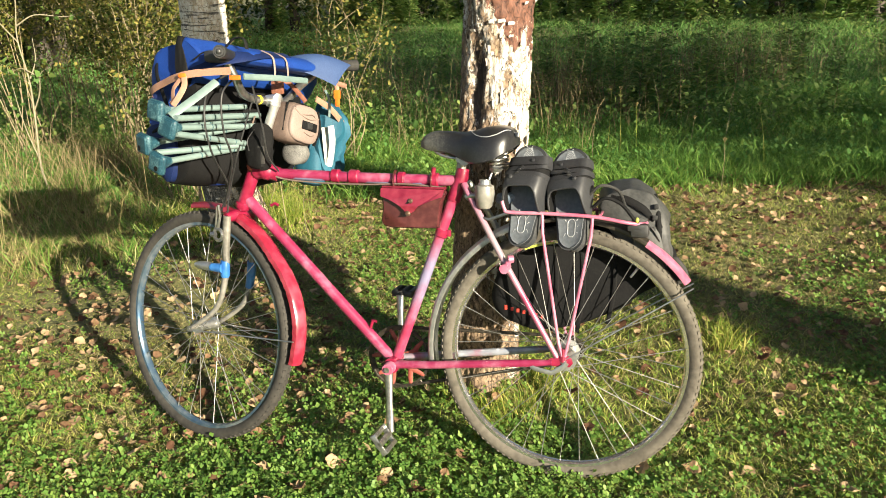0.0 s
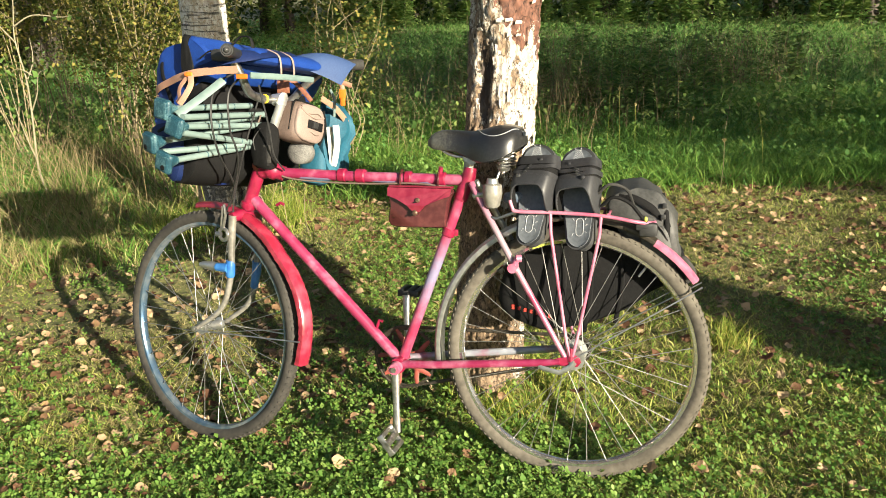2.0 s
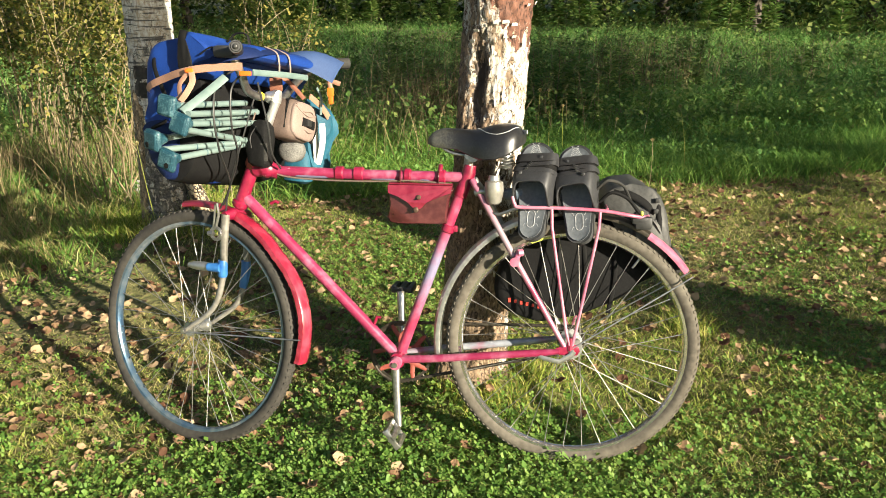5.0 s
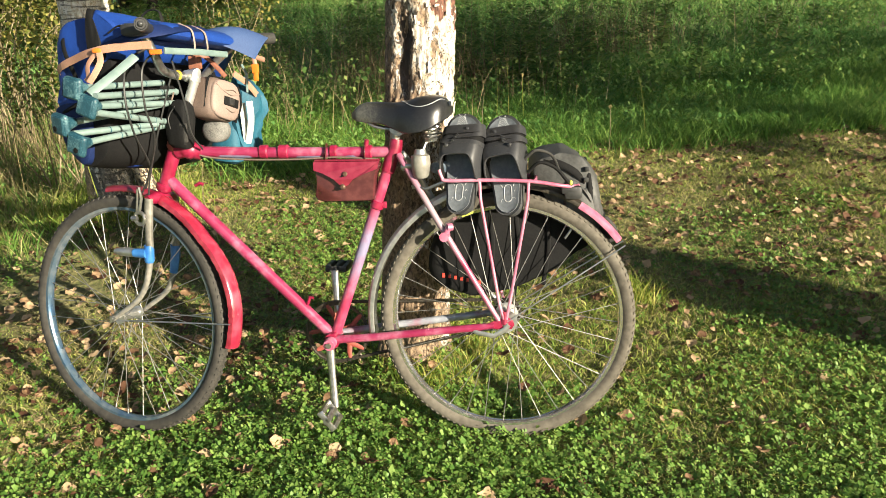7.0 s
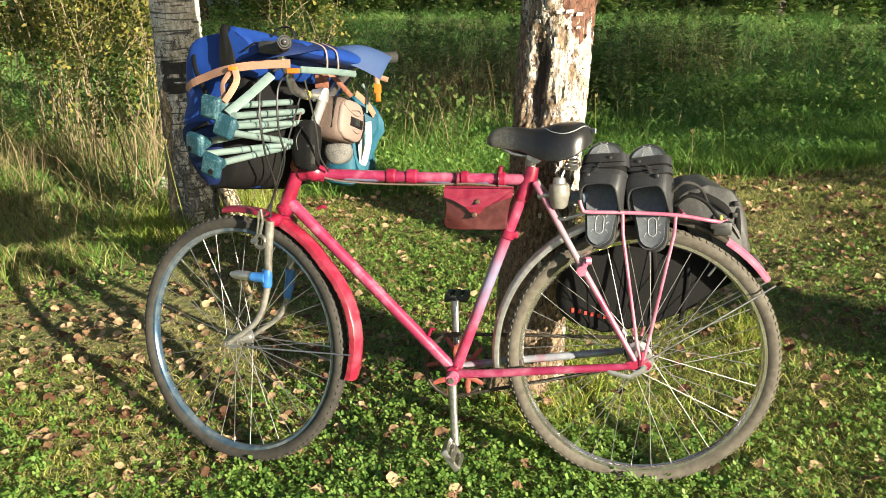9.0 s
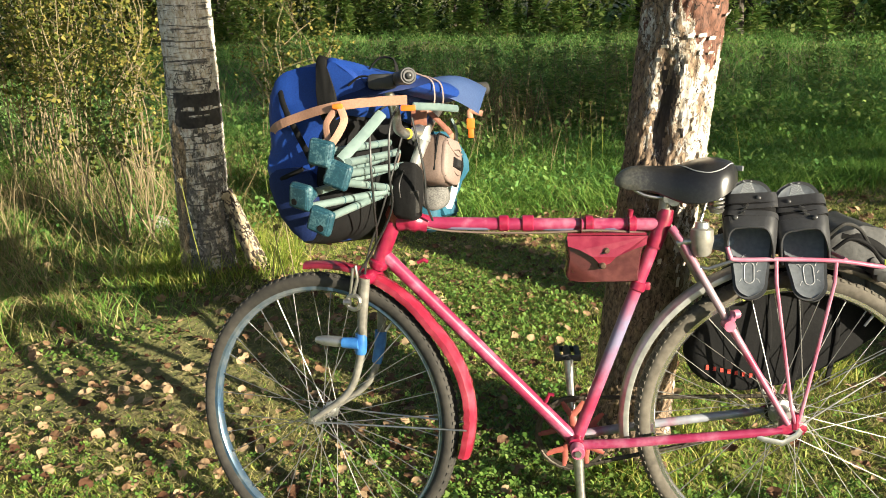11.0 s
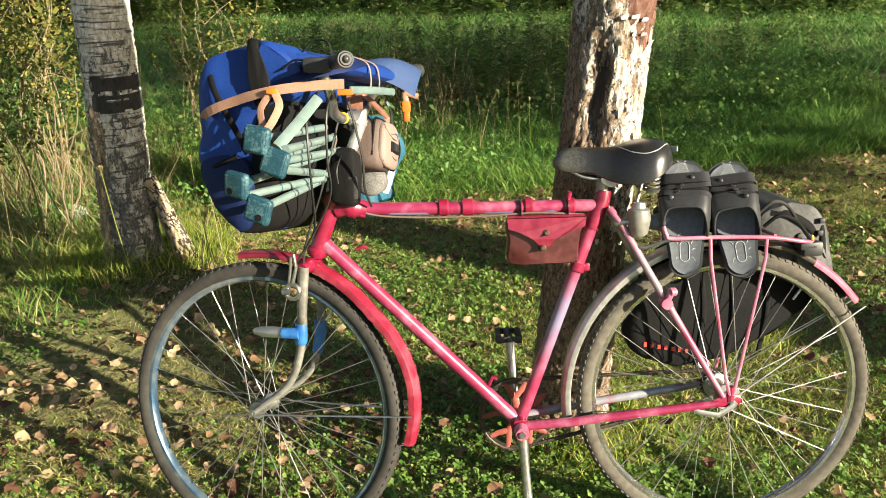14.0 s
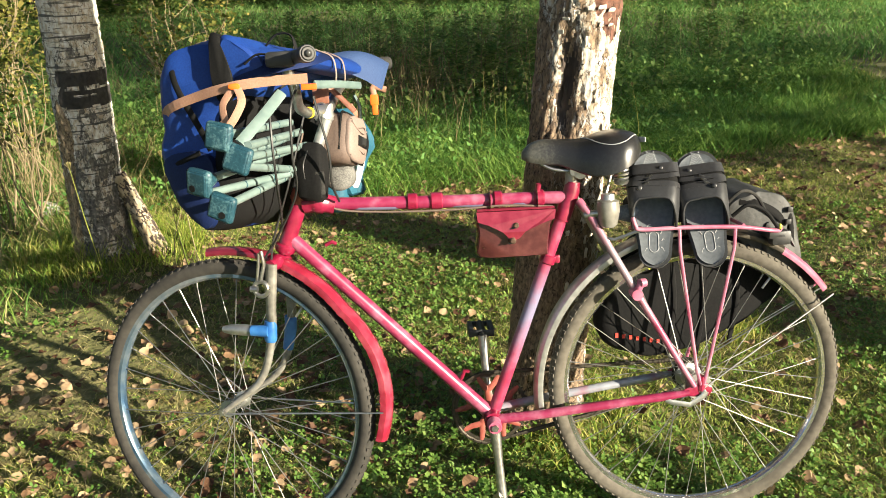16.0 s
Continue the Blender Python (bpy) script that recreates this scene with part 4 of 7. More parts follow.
def build_handlebar():
    top = HEAD_T + STEER * 0.19
    fwd = -FF
    side = NN
    st = bp("stem", tube([HEAD_T, HEAD_T + STEER * 0.16, top], [0.0125, 0.0125, 0.014], 14), "brightmetal", "bright metal handlebar stem")
    c = top + fwd * 0.03
    bp("stem_clamp", tube([top - STEER * 0.012, top + STEER * 0.004, c], [0.0155, 0.0175, 0.0165], 14), "brightmetal", parent=st)
    for s in (-1, 1):
        if s < 0:
            stops = ((-0.03, -0.05, 0.0), (-0.024, -0.10, 0.012), (-0.015, -0.135, 0.045), (-0.02, -0.16, 0.085))
        else:
            stops = ((-0.03, 0.06, 0.0), (-0.03, 0.14, 0.06), (-0.01, 0.22, 0.115), (0.038, 0.305, 0.130))
        pts = spline([c] + [top + FF * a + NN * b + GG * d for a, b, d in stops], 8)
        bar = bp("handlebar", tube(pts, 0.0112, 12), "chrome", "chrome swept handlebar")
        if s > 0:
            bp("grip", tube(pts[-7:], 0.0165, 12), "greybag", "grey ribbed rubber grip", bar)
    p = c - side * 0.035
    bp("band", tube([p - side * 0.003, p + side * 0.003], 0.0125, 12), "yellow")


build_handlebar()
# ---------------------------------------------------------------- luggage on the handlebar
HC = V3((-0.814, 0.0, 0.661))


def lp(ff, nn, up):
    """A place by the handlebar: to the rear, to its right end, upwards."""
    return HC + FF * ff + NN * nn + GG * up


class Kit:
    """A thing in the bicycle's space, with parts given there."""

    def __init__(self, name, base, label, category, group=""):
        self.base = V3(base)
        self.ob = thing(name, at(self.base), label, category, group)

    def add(self, name, bm, mat, label="", parent=None, smooth=True):
        return part(name, shift(bm, self.base), M[mat], parent or self.ob, label, smooth)


def ribbon(points, width, normal, thick=0.0022, steps=6):
    """A flat strap along points; normal: the way its face looks."""
    return tube(spline(points, steps), width / 2, 8, flat=2 * thick / width, side=normal)


def loft(profile, stations, lump=0.0, seed=0.0):
    """Skins a closed outline along stations of (origin, x axis, y axis, scale)."""
    b = bmesh.new()
    rows = []
    for o, ax, ay, s in stations:
        cx = sum(p[0] for p in profile) / len(profile)
        cy = sum(p[1] for p in profile) / len(profile)
        row = []
        for x, y in profile:
            q = o + ax * (cx + (x - cx) * s) + ay * (cy + (y - cy) * s)
            if lump:
                q = q + V3((noise.noise(q * 13 + V3((seed, 0, 0))), noise.noise(q * 13 + V3((0, seed, 5))), noise.noise(q * 13 + V3((9, 0, seed))))) * lump
                q = q + V3((1, 1, 1)) * noise.noise(q * 45) * lump * 0.25
            row.append(b.verts.new(q))
        rows.append(row)
    n = len(profile)
    for r0, r1 in zip(rows, rows[1:]):
        for k in range(n):
            b.faces.new((r0[k], r0[(k + 1) % n], r1[(k + 1) % n], r1[k]))
    b.faces.new(rows[0][::-1])
    b.faces.new(rows[-1])
    bmesh.ops.recalc_face_normals(b, faces=b.faces)
    return b


def closed(points, steps=4):
    """A smooth closed outline through points."""
    n = len(points)
    p = [V3((x, y, 0)) for x, y in points]
    out = []
    for i in range(n):
        a, b, c, d = p[i - 1], p[i], p[(i + 1) % n], p[(i + 2) % n]
        for k in range(steps):
            t = k / steps
            q = 0.5 * (2 * b + (c - a) * t + (2 * a - 5 * b + 4 * c - d) * t * t + (3 * b - a - 3 * c + d) * t ** 3)
            out.append((q.x, q.y))
    return out


def build_backpack():
    k = Kit("backpack", lp(-0.18, 0.05, -0.24), "bright blue backpack strapped across the handlebar", "backpack")
    prof = closed([(-0.298, -0.07), (-0.290, 0.06), (-0.268, 0.118), (-0.20, 0.140), (-0.12, 0.138), (-0.05, 0.112), (-0.075, 0.05), (-0.125, 0.0), (-0.135, -0.11), (-0.145, -0.20), (-0.18, -0.232), (-0.235, -0.185), (-0.280, -0.13)], 4)
    st = []
    for nn, s in ((-0.200, 0.55), (-0.196, 0.82), (-0.182, 0.95), (-0.145, 1.0), (-0.06, 1.03), (0.0, 1.03), (0.08, 1.02), (0.16, 1.0), (0.22, 0.95), (0.25, 0.85), (0.262, 0.6)):
        st.append((HC + NN * nn, FF, GG, s))
    body = k.add("body", loft(prof, st, 0.012, 2.0), "bagblue")
    k.add("base_panel", loft(closed([(-0.20, -0.243), (-0.125, -0.21), (-0.10, -0.11), (-0.09, 0.02), (-0.13, 0.05), (-0.16, -0.06), (-0.19, -0.18)], 4), [(HC + NN * nn, FF, GG, s) for nn, s in ((-0.204, 0.7), (-0.198, 0.95), (-0.12, 1.02), (0.1, 1.02), (0.2, 0.95), (0.23, 0.6))], 0.006, 4.0), "fabric", "black base panel", body)
    # raised lid with a gaping dark gusset
    k.add("lid", loft(closed([(-0.135, 0.06), (-0.135, 0.13), (-0.118, 0.146), (-0.085, 0.128), (-0.045, 0.085), (-0.09, 0.05)], 4), [(HC + NN * nn, FF, GG, s) for nn, s in ((-0.214, 0.8), (-0.206, 1.0), (-0.13, 1.03), (-0.02, 1.0), (0.1, 0.9), (0.14, 0.6))], 0.006, 7.0), "bagblue", "blue lid", body)
    k.add("gusset", loft(closed([(-0.150, 0.03), (-0.160, 0.13), (-0.146, 0.152), (-0.126, 0.128), (-0.100, 0.05), (-0.125, 0.015)], 4), [(HC + NN * nn, FF, GG, s) for nn, s in ((-0.216, 0.8), (-0.210, 0.98), (-0.1, 1.0), (0.05, 0.9))], 0.004, 3.0), "fabric", "dark open gusset", body)
    k.add("piping", ribbon([lp(-0.262, -0.185, 0.105), lp(-0.238, -0.206, 0.055), lp(-0.205, -0.212, 0.0), lp(-0.176, -0.216, -0.045), lp(-0.160, -0.218, -0.075)], 0.014, -NN), "fabric", "", body)
    k.add("piping", ribbon([lp(-0.302, -0.07, -0.10), lp(-0.284, -0.175, -0.118), lp(-0.245, -0.217, -0.105), lp(-0.18, -0.226, -0.080)], 0.010, -NN), "fabric", "", body)
    # darker blue than the body: shade under the stool feet, put into the cloth
    k.add("side_pocket", loft(closed([(-0.275, -0.10), (-0.22, -0.075), (-0.16, -0.09), (-0.155, -0.195), (-0.185, -0.232), (-0.24, -0.185)], 4), [(HC + NN * nn, FF, GG, s) for nn, s in ((-0.222, 0.7), (-0.214, 0.95), (-0.17, 1.02), (-0.05, 1.0))], 0.006, 12.0), "navy", "side pocket, navy to hold the shade of the stool feet", body)
    k.add("carry_loop", ribbon([lp(-0.09, -0.10, 0.135), lp(-0.07, -0.09, 0.158), lp(-0.042, -0.08, 0.155), lp(-0.030, -0.08, 0.12)], 0.012, GG), "fabric", "black carry loop", body)
    # padded hip belt over the top
    k.add("hip_belt", ribbon([lp(-0.16, -0.20, 0.045), lp(-0.10, -0.205, 0.072), lp(-0.03, -0.195, 0.085), lp(0.025, -0.15, 0.100), lp(0.02, -0.06, 0.115), lp(0.0, 0.04, 0.125)], 0.040, V3((0.25, -0.7, 0.65)), 0.0035), "navy", "navy padded belt", body)

    def wing(a, b, c, d, bulge, thick):
        bm = bmesh.new()
        n = 12
        top, bot = [], []
        for i in range(n + 1):
            r0, r1 = [], []
            for j in range(n + 1):
                s, t = i / n, j / n
                q = a.lerp(b, s).lerp(d.lerp(c, s), t) + (GG * 0.8 + FF * 0.35 - NN * 0.35) * bulge * math.sin(math.pi * s * 0.85) * (0.5 + 0.5 * math.cos(math.pi * (t - 0.3)))
                edge = min(1, 6 * min(s, 1 - s, t, 1 - t) + 0.2)
                r0.append(bm.verts.new(q + GG * thick * edge / 2))
                r1.append(bm.verts.new(q - GG * thick * edge / 2))
            top.append(r0)
            bot.append(r1)
        for i in range(n):
            for j in range(n):
                bm.faces.new((top[i][j], top[i + 1][j], top[i + 1][j + 1], top[i][j + 1]))
                bm.faces.new((bot[i][j], bot[i][j + 1], bot[i + 1][j + 1], bot[i + 1][j]))
        for seq_t, seq_b in (([r[0] for r in top], [r[0] for r in bot]), ([r[-1] for r in top], [r[-1] for r in bot]), (top[0], bot[0]), (top[-1], bot[-1])):
            for i in range(n):
                bm.faces.new((seq_t[i], seq_b[i], seq_b[i + 1], seq_t[i + 1]))
        bmesh.ops.recalc_face_normals(bm, faces=bm.faces)
        return bm

    k.add("hip_wing", wing(lp(-0.07, 0.10, 0.125), lp(0.056, 0.250, 0.112), lp(0.064, 0.175, 0.054), lp(0.0, 0.035, 0.098), 0.036, 0.014), "padblue", "faded blue padded wing", body)
    k.add("blue_panel", loft(closed([(-0.04, 0.086), (0.025, 0.086), (0.033, 0.108), (0.0, 0.126), (-0.05, 0.114)], 3), [(HC + NN * nn, FF, GG, s) for nn, s in ((-0.13, 0.7), (-0.12, 0.97), (0.0, 1.0), (0.14, 1.0), (0.17, 0.7))], 0.004, 8.0), "bagblue", "bright blue lower panel", body)
    for nn in (-0.055, -0.005):
        k.add("white_loop", ribbon([lp(0.0, nn - 0.004, 0.128), lp(0.035, nn, 0.112), lp(0.042, nn + 0.004, 0.085), lp(0.04, nn + 0.008, 0.062)], 0.007, FF, 0.001), "beige", "", body)
    # tan compression strap with a loose knot
    k.add("tan_strap", ribbon([lp(-0.305, 0.02, -0.03), lp(-0.305, -0.11, -0.026), lp(-0.262, -0.205, 0.004), lp(-0.17, -0.232, 0.030), lp(-0.09, -0.246, 0.044), lp(-0.02, -0.235, 0.052), lp(0.05, -0.215, 0.056)], 0.019, V3((0, -1, 0.15)), 0.0013), "tan", "tan webbing strap", body, smooth=False)
    k.add("tan_strap_end", ribbon([lp(-0.078, -0.250, 0.040), lp(-0.064, -0.262, 0.015), lp(-0.072, -0.272, -0.012), lp(-0.086, -0.278, -0.034)], 0.015, V3((0.3, -1, 0.15)), 0.0011), "tan", "", body, smooth=False)
    k.add("tan_strap_end", ribbon([lp(-0.092, -0.250, 0.036), lp(-0.104, -0.262, 0.008), lp(-0.098, -0.268, -0.020), lp(-0.104, -0.27, -0.03)], 0.016, V3((-0.4, -1, 0.15)), 0.0011), "tan", "", body, smooth=False)
    k.add("ladder_buckle", soft_box((0.022, 0.007, 0.012), lp(-0.086, -0.252, 0.043), 4, 0.004, u=14, v=10), "orange", "orange ladder buckle of the strap", body)
    k.add("orange_clip", box((0.030, 0.008, 0.012), lp(0.042, -0.192, 0.042), 0.003), "orange", "", body)
    bkl = k.add("strap_buckle", box((0.020, 0.008, 0.026), (-0.724, 0.216, 0.678), 0.003), "orange", "orange side-release buckle", body)
    k.add("buckle_prongs", box((0.014, 0.006, 0.024), (-0.723, 0.216, 0.654), 0.003), "orange", "", bkl)
    k.add("webbing", ribbon([lp(0.055, 0.235, 0.06), (-0.724, 0.216, 0.709), (-0.724, 0.216, 0.689)], 0.014, V3((0, -1, 0))), "tan", "", body)


build_backpack()


def build_stool():
    k = Kit("folding_stool", lp(-0.06, -0.17, -0.15), "folded camping stool with mint tubes and petrol-blue feet", "stool")
    caps = [lp(-0.070, -0.337, -0.050), lp(-0.041, -0.326, -0.091), lp(-0.113, -0.337, -0.132), lp(-0.077, -0.327, -0.178)]
    aims = [lp(-0.066, -0.054, -0.020), lp(-0.055, 0.0, -0.070), lp(-0.055, -0.06, -0.075), lp(-0.072, -0.022, -0.127)]
    legs = [(caps[0], aims[0]), (lp(-0.024, -0.322, -0.068), lp(-0.071, 0.004, -0.040)), (caps[1], aims[1]), (lp(-0.036, -0.312, -0.105), lp(-0.064, -0.037, -0.121)),
            (caps[2], aims[2]), (lp(-0.119, -0.302, -0.154), lp(-0.060, -0.09, -0.128)), (caps[3], aims[3]), (lp(-0.060, -0.29, -0.088), lp(-0.085, -0.02, -0.050))]
    for c, e in legs:
        leg = k.add("leg", tube([c, c.lerp(e, 0.5), e], 0.0080, 12), "mint", "mint-green steel tube")
        for f in (0.42, 0.78):
            q, w = c.lerp(e, f), (e - c).normalized()
            k.add("joint_ring", tube([q - w * 0.0012, q + w * 0.0012], 0.0084, 12), "petrol", "", leg)
        k.add("tube_plug", tube([e, e + (e - c).normalized() * 0.006], [0.0088, 0.0070], 12), "mint", "", leg)
    for i, c in enumerate(caps):
        d = (aims[i] - c).normalized()
        x = (GG * 0.94 + FF * (0.34 if i % 2 else 0.20)).normalized()
        x = (x - d * x.dot(d)).normalized()
        y = d.cross(x)
        t = Matrix((x, y, d)).transposed()
        foot = k.add("foot", box((0.052, 0.052, 0.017), c - d * 0.004, 0.0095, 3, turn=t), "petrol", "worn petrol-blue plastic foot")
        k.add("tread", box((0.044, 0.044, 0.006), c - d * 0.0125, 0.0045, 3, turn=t), "petrol", "", foot)
        if i > 1:
            # no recess is cut: a black disc paints the hole's shade
            q = c - x * 0.010 + y * (0.008 if i == 3 else -0.008)
            k.add("plug", tube([q - d * 0.0168, q - d * 0.014], 0.0065, 12), "fabric", "black disc for the shade inside the foot's hole", foot)
        k.add("socket", tube([c + d * 0.004, c + d * 0.014, c + d * 0.032], [0.021, 0.0165, 0.0105], 14), "petrol", "", foot)
    k.add("seat_strap", ribbon([lp(-0.037, -0.326, -0.063), lp(-0.022, -0.265, -0.016), lp(-0.008, -0.206, 0.032)], 0.021, V3((0.2, -1, 0.1)), 0.003), "mint", "flat mint-green strap")
    k.add("seat_bar", tube([lp(0.040, -0.16, 0.048), lp(0.046, -0.04, 0.056), lp(0.050, 0.07, 0.060)], 0.008, 12, flat=0.35, side=FF), "mint", "mint-green bar of the seat")


build_stool()


def build_pouch():
    a = (FF * 0.995 + NN * 0.05).normalized()
    b = (NN * 0.995 - FF * 0.05).normalized()
    t = Matrix((a, b, GG)).transposed() @ Matrix.Rotation(radians(-9), 3, "X")
    g = t @ EZ
    e = t @ EY
    c = lp(0.002, 0.078, -0.060)
    k = Kit("camera_pouch", c - GG * 0.06, "small beige and brown pouch hanging by the stem", "pouch")
    body = k.add("body", soft_box((0.078, 0.130, 0.114), c - a * 0.006, 4.5, 0.005, t, seed=4), "mocha", "brown fabric body")
    k.add("front_panel", soft_box((0.026, 0.124, 0.106), c + a * 0.029, 3.2, 0.006, t, seed=5), "beige", "pale beige front panel", body)
    k.add("pocket_edge", tube(spline([c + a * 0.038 + e * 0.052 + g * 0.026, c + a * 0.043 + e * 0.01 + g * 0.016, c + a * 0.041 - e * 0.03 + g * 0.022, c + a * 0.037 - e * 0.052 + g * 0.034], 6), 0.0022, 6), "beige", "", body)
    k.add("patch", box((0.007, 0.066, 0.024), c + a * 0.041 + e * 0.010 - g * 0.004, 0.002, turn=t), "fabric", "black webbing patch", body)
    k.add("clip", box((0.010, 0.022, 0.018), c + a * 0.045 + e * 0.006 - g * 0.004, 0.003, turn=t), "black", "", body)
    for h in (-1, 1):
        k.add("elastic_cord", tube(spline([c + a * 0.036 + e * 0.048 + g * h * 0.018, c + a * 0.042 + e * 0.02 + g * h * 0.030, c + a * 0.040 - e * 0.02 + g * h * 0.024, c + a * 0.034 - e * 0.05 + g * h * 0.040], 6), 0.0012, 6), "mocha", "", body)
    k.add("zip", tube(spline([c + a * 0.012 - e * 0.065 - g * 0.03, c + a * 0.014 - e * 0.060 + g * 0.046, c + a * 0.014 - e * 0.03 + g * 0.057, c + a * 0.014 + e * 0.03 + g * 0.057, c + a * 0.014 + e * 0.062 + g * 0.046], 6), 0.0028, 6), "fabric", "", body)
    k.add("side_strap", ribbon([c + a * 0.02 + e * 0.066 + g * 0.05, c + a * 0.034 + e * 0.066, c + a * 0.02 + e * 0.066 - g * 0.05], 0.012, e), "fabric", "", body)
    k.add("hanging_strap", ribbon([lp(0.026, 0.092, 0.004), lp(0.0, 0.085, 0.032), lp(-0.027, 0.074, 0.057), lp(-0.05, 0.05, 0.066)], 0.013, V3((0.3, -1, 0.4))), "strapbrown", "brown leather strap", body)
    p = lp(-0.033, 0.040, 0.039)
    k.add("leather_tab", box((0.036, 0.010, 0.036), p, 0.003), "strapbrown", "brown leather tab round the bar", body)
    k.add("ring", tube([p + (math.cos(x) * EX + math.sin(x) * EZ) * 0.014 - EZ * 0.03 - EY * 0.004 for x in np.linspace(0, 2 * math.pi, 18)], 0.0022, 6), "chrome", "", body)


build_pouch()


def build_bottle():
    c = lp(-0.019, 0.112, -0.142)
    k = Kit("bottle", c - GG * 0.04, "bottle lying in a grey mesh sleeve", "bottle")
    k.add("sleeve", tube([c - NN * 0.020, c - NN * 0.012, c + NN * 0.015, c + NN * 0.030], [0.029, 0.034, 0.031, 0.020], 24), "mesh", "grey mesh sleeve")
    k.add("mesh_base", ball(c - NN * 0.020, (0.034, 0.016, 0.034), u=24, v=14), "mesh", "grey mesh base")


build_bottle()


def build_stem_bag():
    c = lp(-0.030, -0.030, -0.110)
    k = Kit("bottle_bag", c - GG * 0.075, "soft black bottle bag tied beside the stem", "bag")
    prof = closed([(-0.028, -0.024), (0.0, -0.028), (0.028, -0.024), (0.030, 0.0), (0.028, 0.024), (0.0, 0.028), (-0.028, 0.024), (-0.030, 0.0)], 3)
    body = k.add("body", loft(prof, [(c + GG * z, FF, NN, s) for z, s in ((-0.078, 0.70), (-0.07, 0.95), (-0.04, 1.02), (0.0, 0.98), (0.03, 0.85), (0.042, 0.55), (0.046, 0.3))], 0.006, 3.0), "fabric")
    k.add("pen_pocket", box((0.020, 0.008, 0.05), c + FF * 0.026 - NN * 0.020 - GG * 0.040, 0.003), "greybag", "grey side pocket", body)
    k.add("drawcord", tube(spline([c + GG * 0.04 - NN * 0.01, c + GG * 0.0 - NN * 0.045, c - GG * 0.03 - NN * 0.04], 6), 0.0016, 6), "black", "", body)


build_stem_bag()


def build_teal():
    c = lp(-0.088, 0.335, -0.090)
    k = Kit("teal_bag", c - GG * 0.1, "teal drawstring bag hanging behind the handlebar", "bag")
    prof = closed([((0.057 if i % 2 else 0.046) * math.cos(2 * math.pi * i / 18) - 0.004, (0.064 if i % 2 else 0.052) * math.sin(2 * math.pi * i / 18)) for i in range(18)], 2)
    body = k.add("body", loft(prof, [(c + GG * z + FF * (0.012 * math.sin(z * 30)), FF, NN, s) for z, s in ((-0.115, 0.55), (-0.105, 0.85), (-0.085, 0.98), (-0.06, 0.93), (-0.035, 1.04), (-0.01, 0.97), (0.015, 1.05), (0.04, 0.94), (0.06, 0.9), (0.08, 0.75), (0.10, 0.45))], 0.020, 6.0), "teal")
    k.add("fold", loft(closed([(-0.04, -0.03), (0.03, -0.03), (0.035, 0.02), (-0.03, 0.03)], 4), [(c + GG * z - NN * 0.04 + FF * -0.03, FF, NN, s) for z, s in ((-0.15, 0.6), (-0.14, 1.0), (-0.08, 1.1), (-0.04, 0.8))], 0.008, 2.0), "teal", "", body)
    k.add("white_strap", ribbon([lp(-0.022, 0.262, -0.055), lp(-0.030, 0.280, -0.11), lp(-0.058, 0.300, -0.176), lp(-0.056, 0.285, -0.13), lp(-0.050, 0.265, -0.060)], 0.019, V3((0.6, -1, 0.1)), 0.001), "white", "hanging off-white strap", body)
    k.add("tan_strap", ribbon([lp(-0.020, 0.19, 0.020), lp(-0.030, 0.27, -0.005), lp(-0.039, 0.345, -0.047)], 0.018, V3((0.7, -1, 0.2))), "tan", "tan webbing strap", body)
    k.add("stay_cord", tube(spline([lp(-0.03, 0.24, 0.05), lp(-0.02, 0.25, 0.02), lp(-0.02, 0.25, -0.03)], 5), 0.004, 6), "mint", "", body)


build_teal()


def build_camera():
    tip = V3((-0.812, -0.285, 0.778))
    d = (V3((0.35, -1.0, 0.02))).normalized()
    k = Kit("torch", tip - d * 0.04 - EZ * 0.03, "black torch resting on the pack", "torch")
    body = k.add("barrel", tube([tip - d * 0.165, tip - d * 0.16, tip - d * 0.05, tip - d * 0.038, tip - d * 0.006, tip], [0.011, 0.013, 0.013, 0.0155, 0.0165, 0.015], 22), "black")
    k.add("lens_ring", tube([tip - d * 0.001, tip + d * 0.003], [0.0135, 0.011], 22), "black", "", body)
    k.add("lens", ball(tip + d * 0.003, (0.007, 0.007, 0.007), u=14, v=10), "vinyl", "dark glossy lens", body)
    k.add("clip", box((0.055, 0.06, 0.030), tip - d * 0.115 - EX * 0.028 - EZ * 0.004, 0.010), "black", "", body)
    k.add("wrist_strap", ribbon([tip - d * 0.12 - EX * 0.03, tip - d * 0.12 - EX * 0.07 + EZ * 0.008, tip - d * 0.11 - EX * 0.10 - EZ * 0.01], 0.012, EZ), "fabric", "", body)


build_camera()


def build_cables():
    for pts, r in (([lp(-0.015, -0.16, 0.055), lp(-0.03, -0.21, 0.02), lp(-0.02, -0.235, -0.06), lp(-0.03, -0.20, -0.15), lp(-0.075, -0.10, -0.24), (-0.965, -0.062, 0.36)], 0.0026),
                   ([lp(0.0, -0.15, 0.05), lp(0.005, -0.20, 0.0), lp(0.0, -0.19, -0.09), lp(-0.02, -0.14, -0.17), (-0.955, -0.06, 0.37)], 0.0026),
                   ([lp(0.01, -0.10, 0.03), lp(0.03, -0.08, -0.08), lp(0.025, -0.055, -0.15), (-0.80, -0.03, 0.47)], 0.0026)):
        bp("cable", tube(spline(pts, 8), r, 6), "black", "black brake cable")


build_cables()


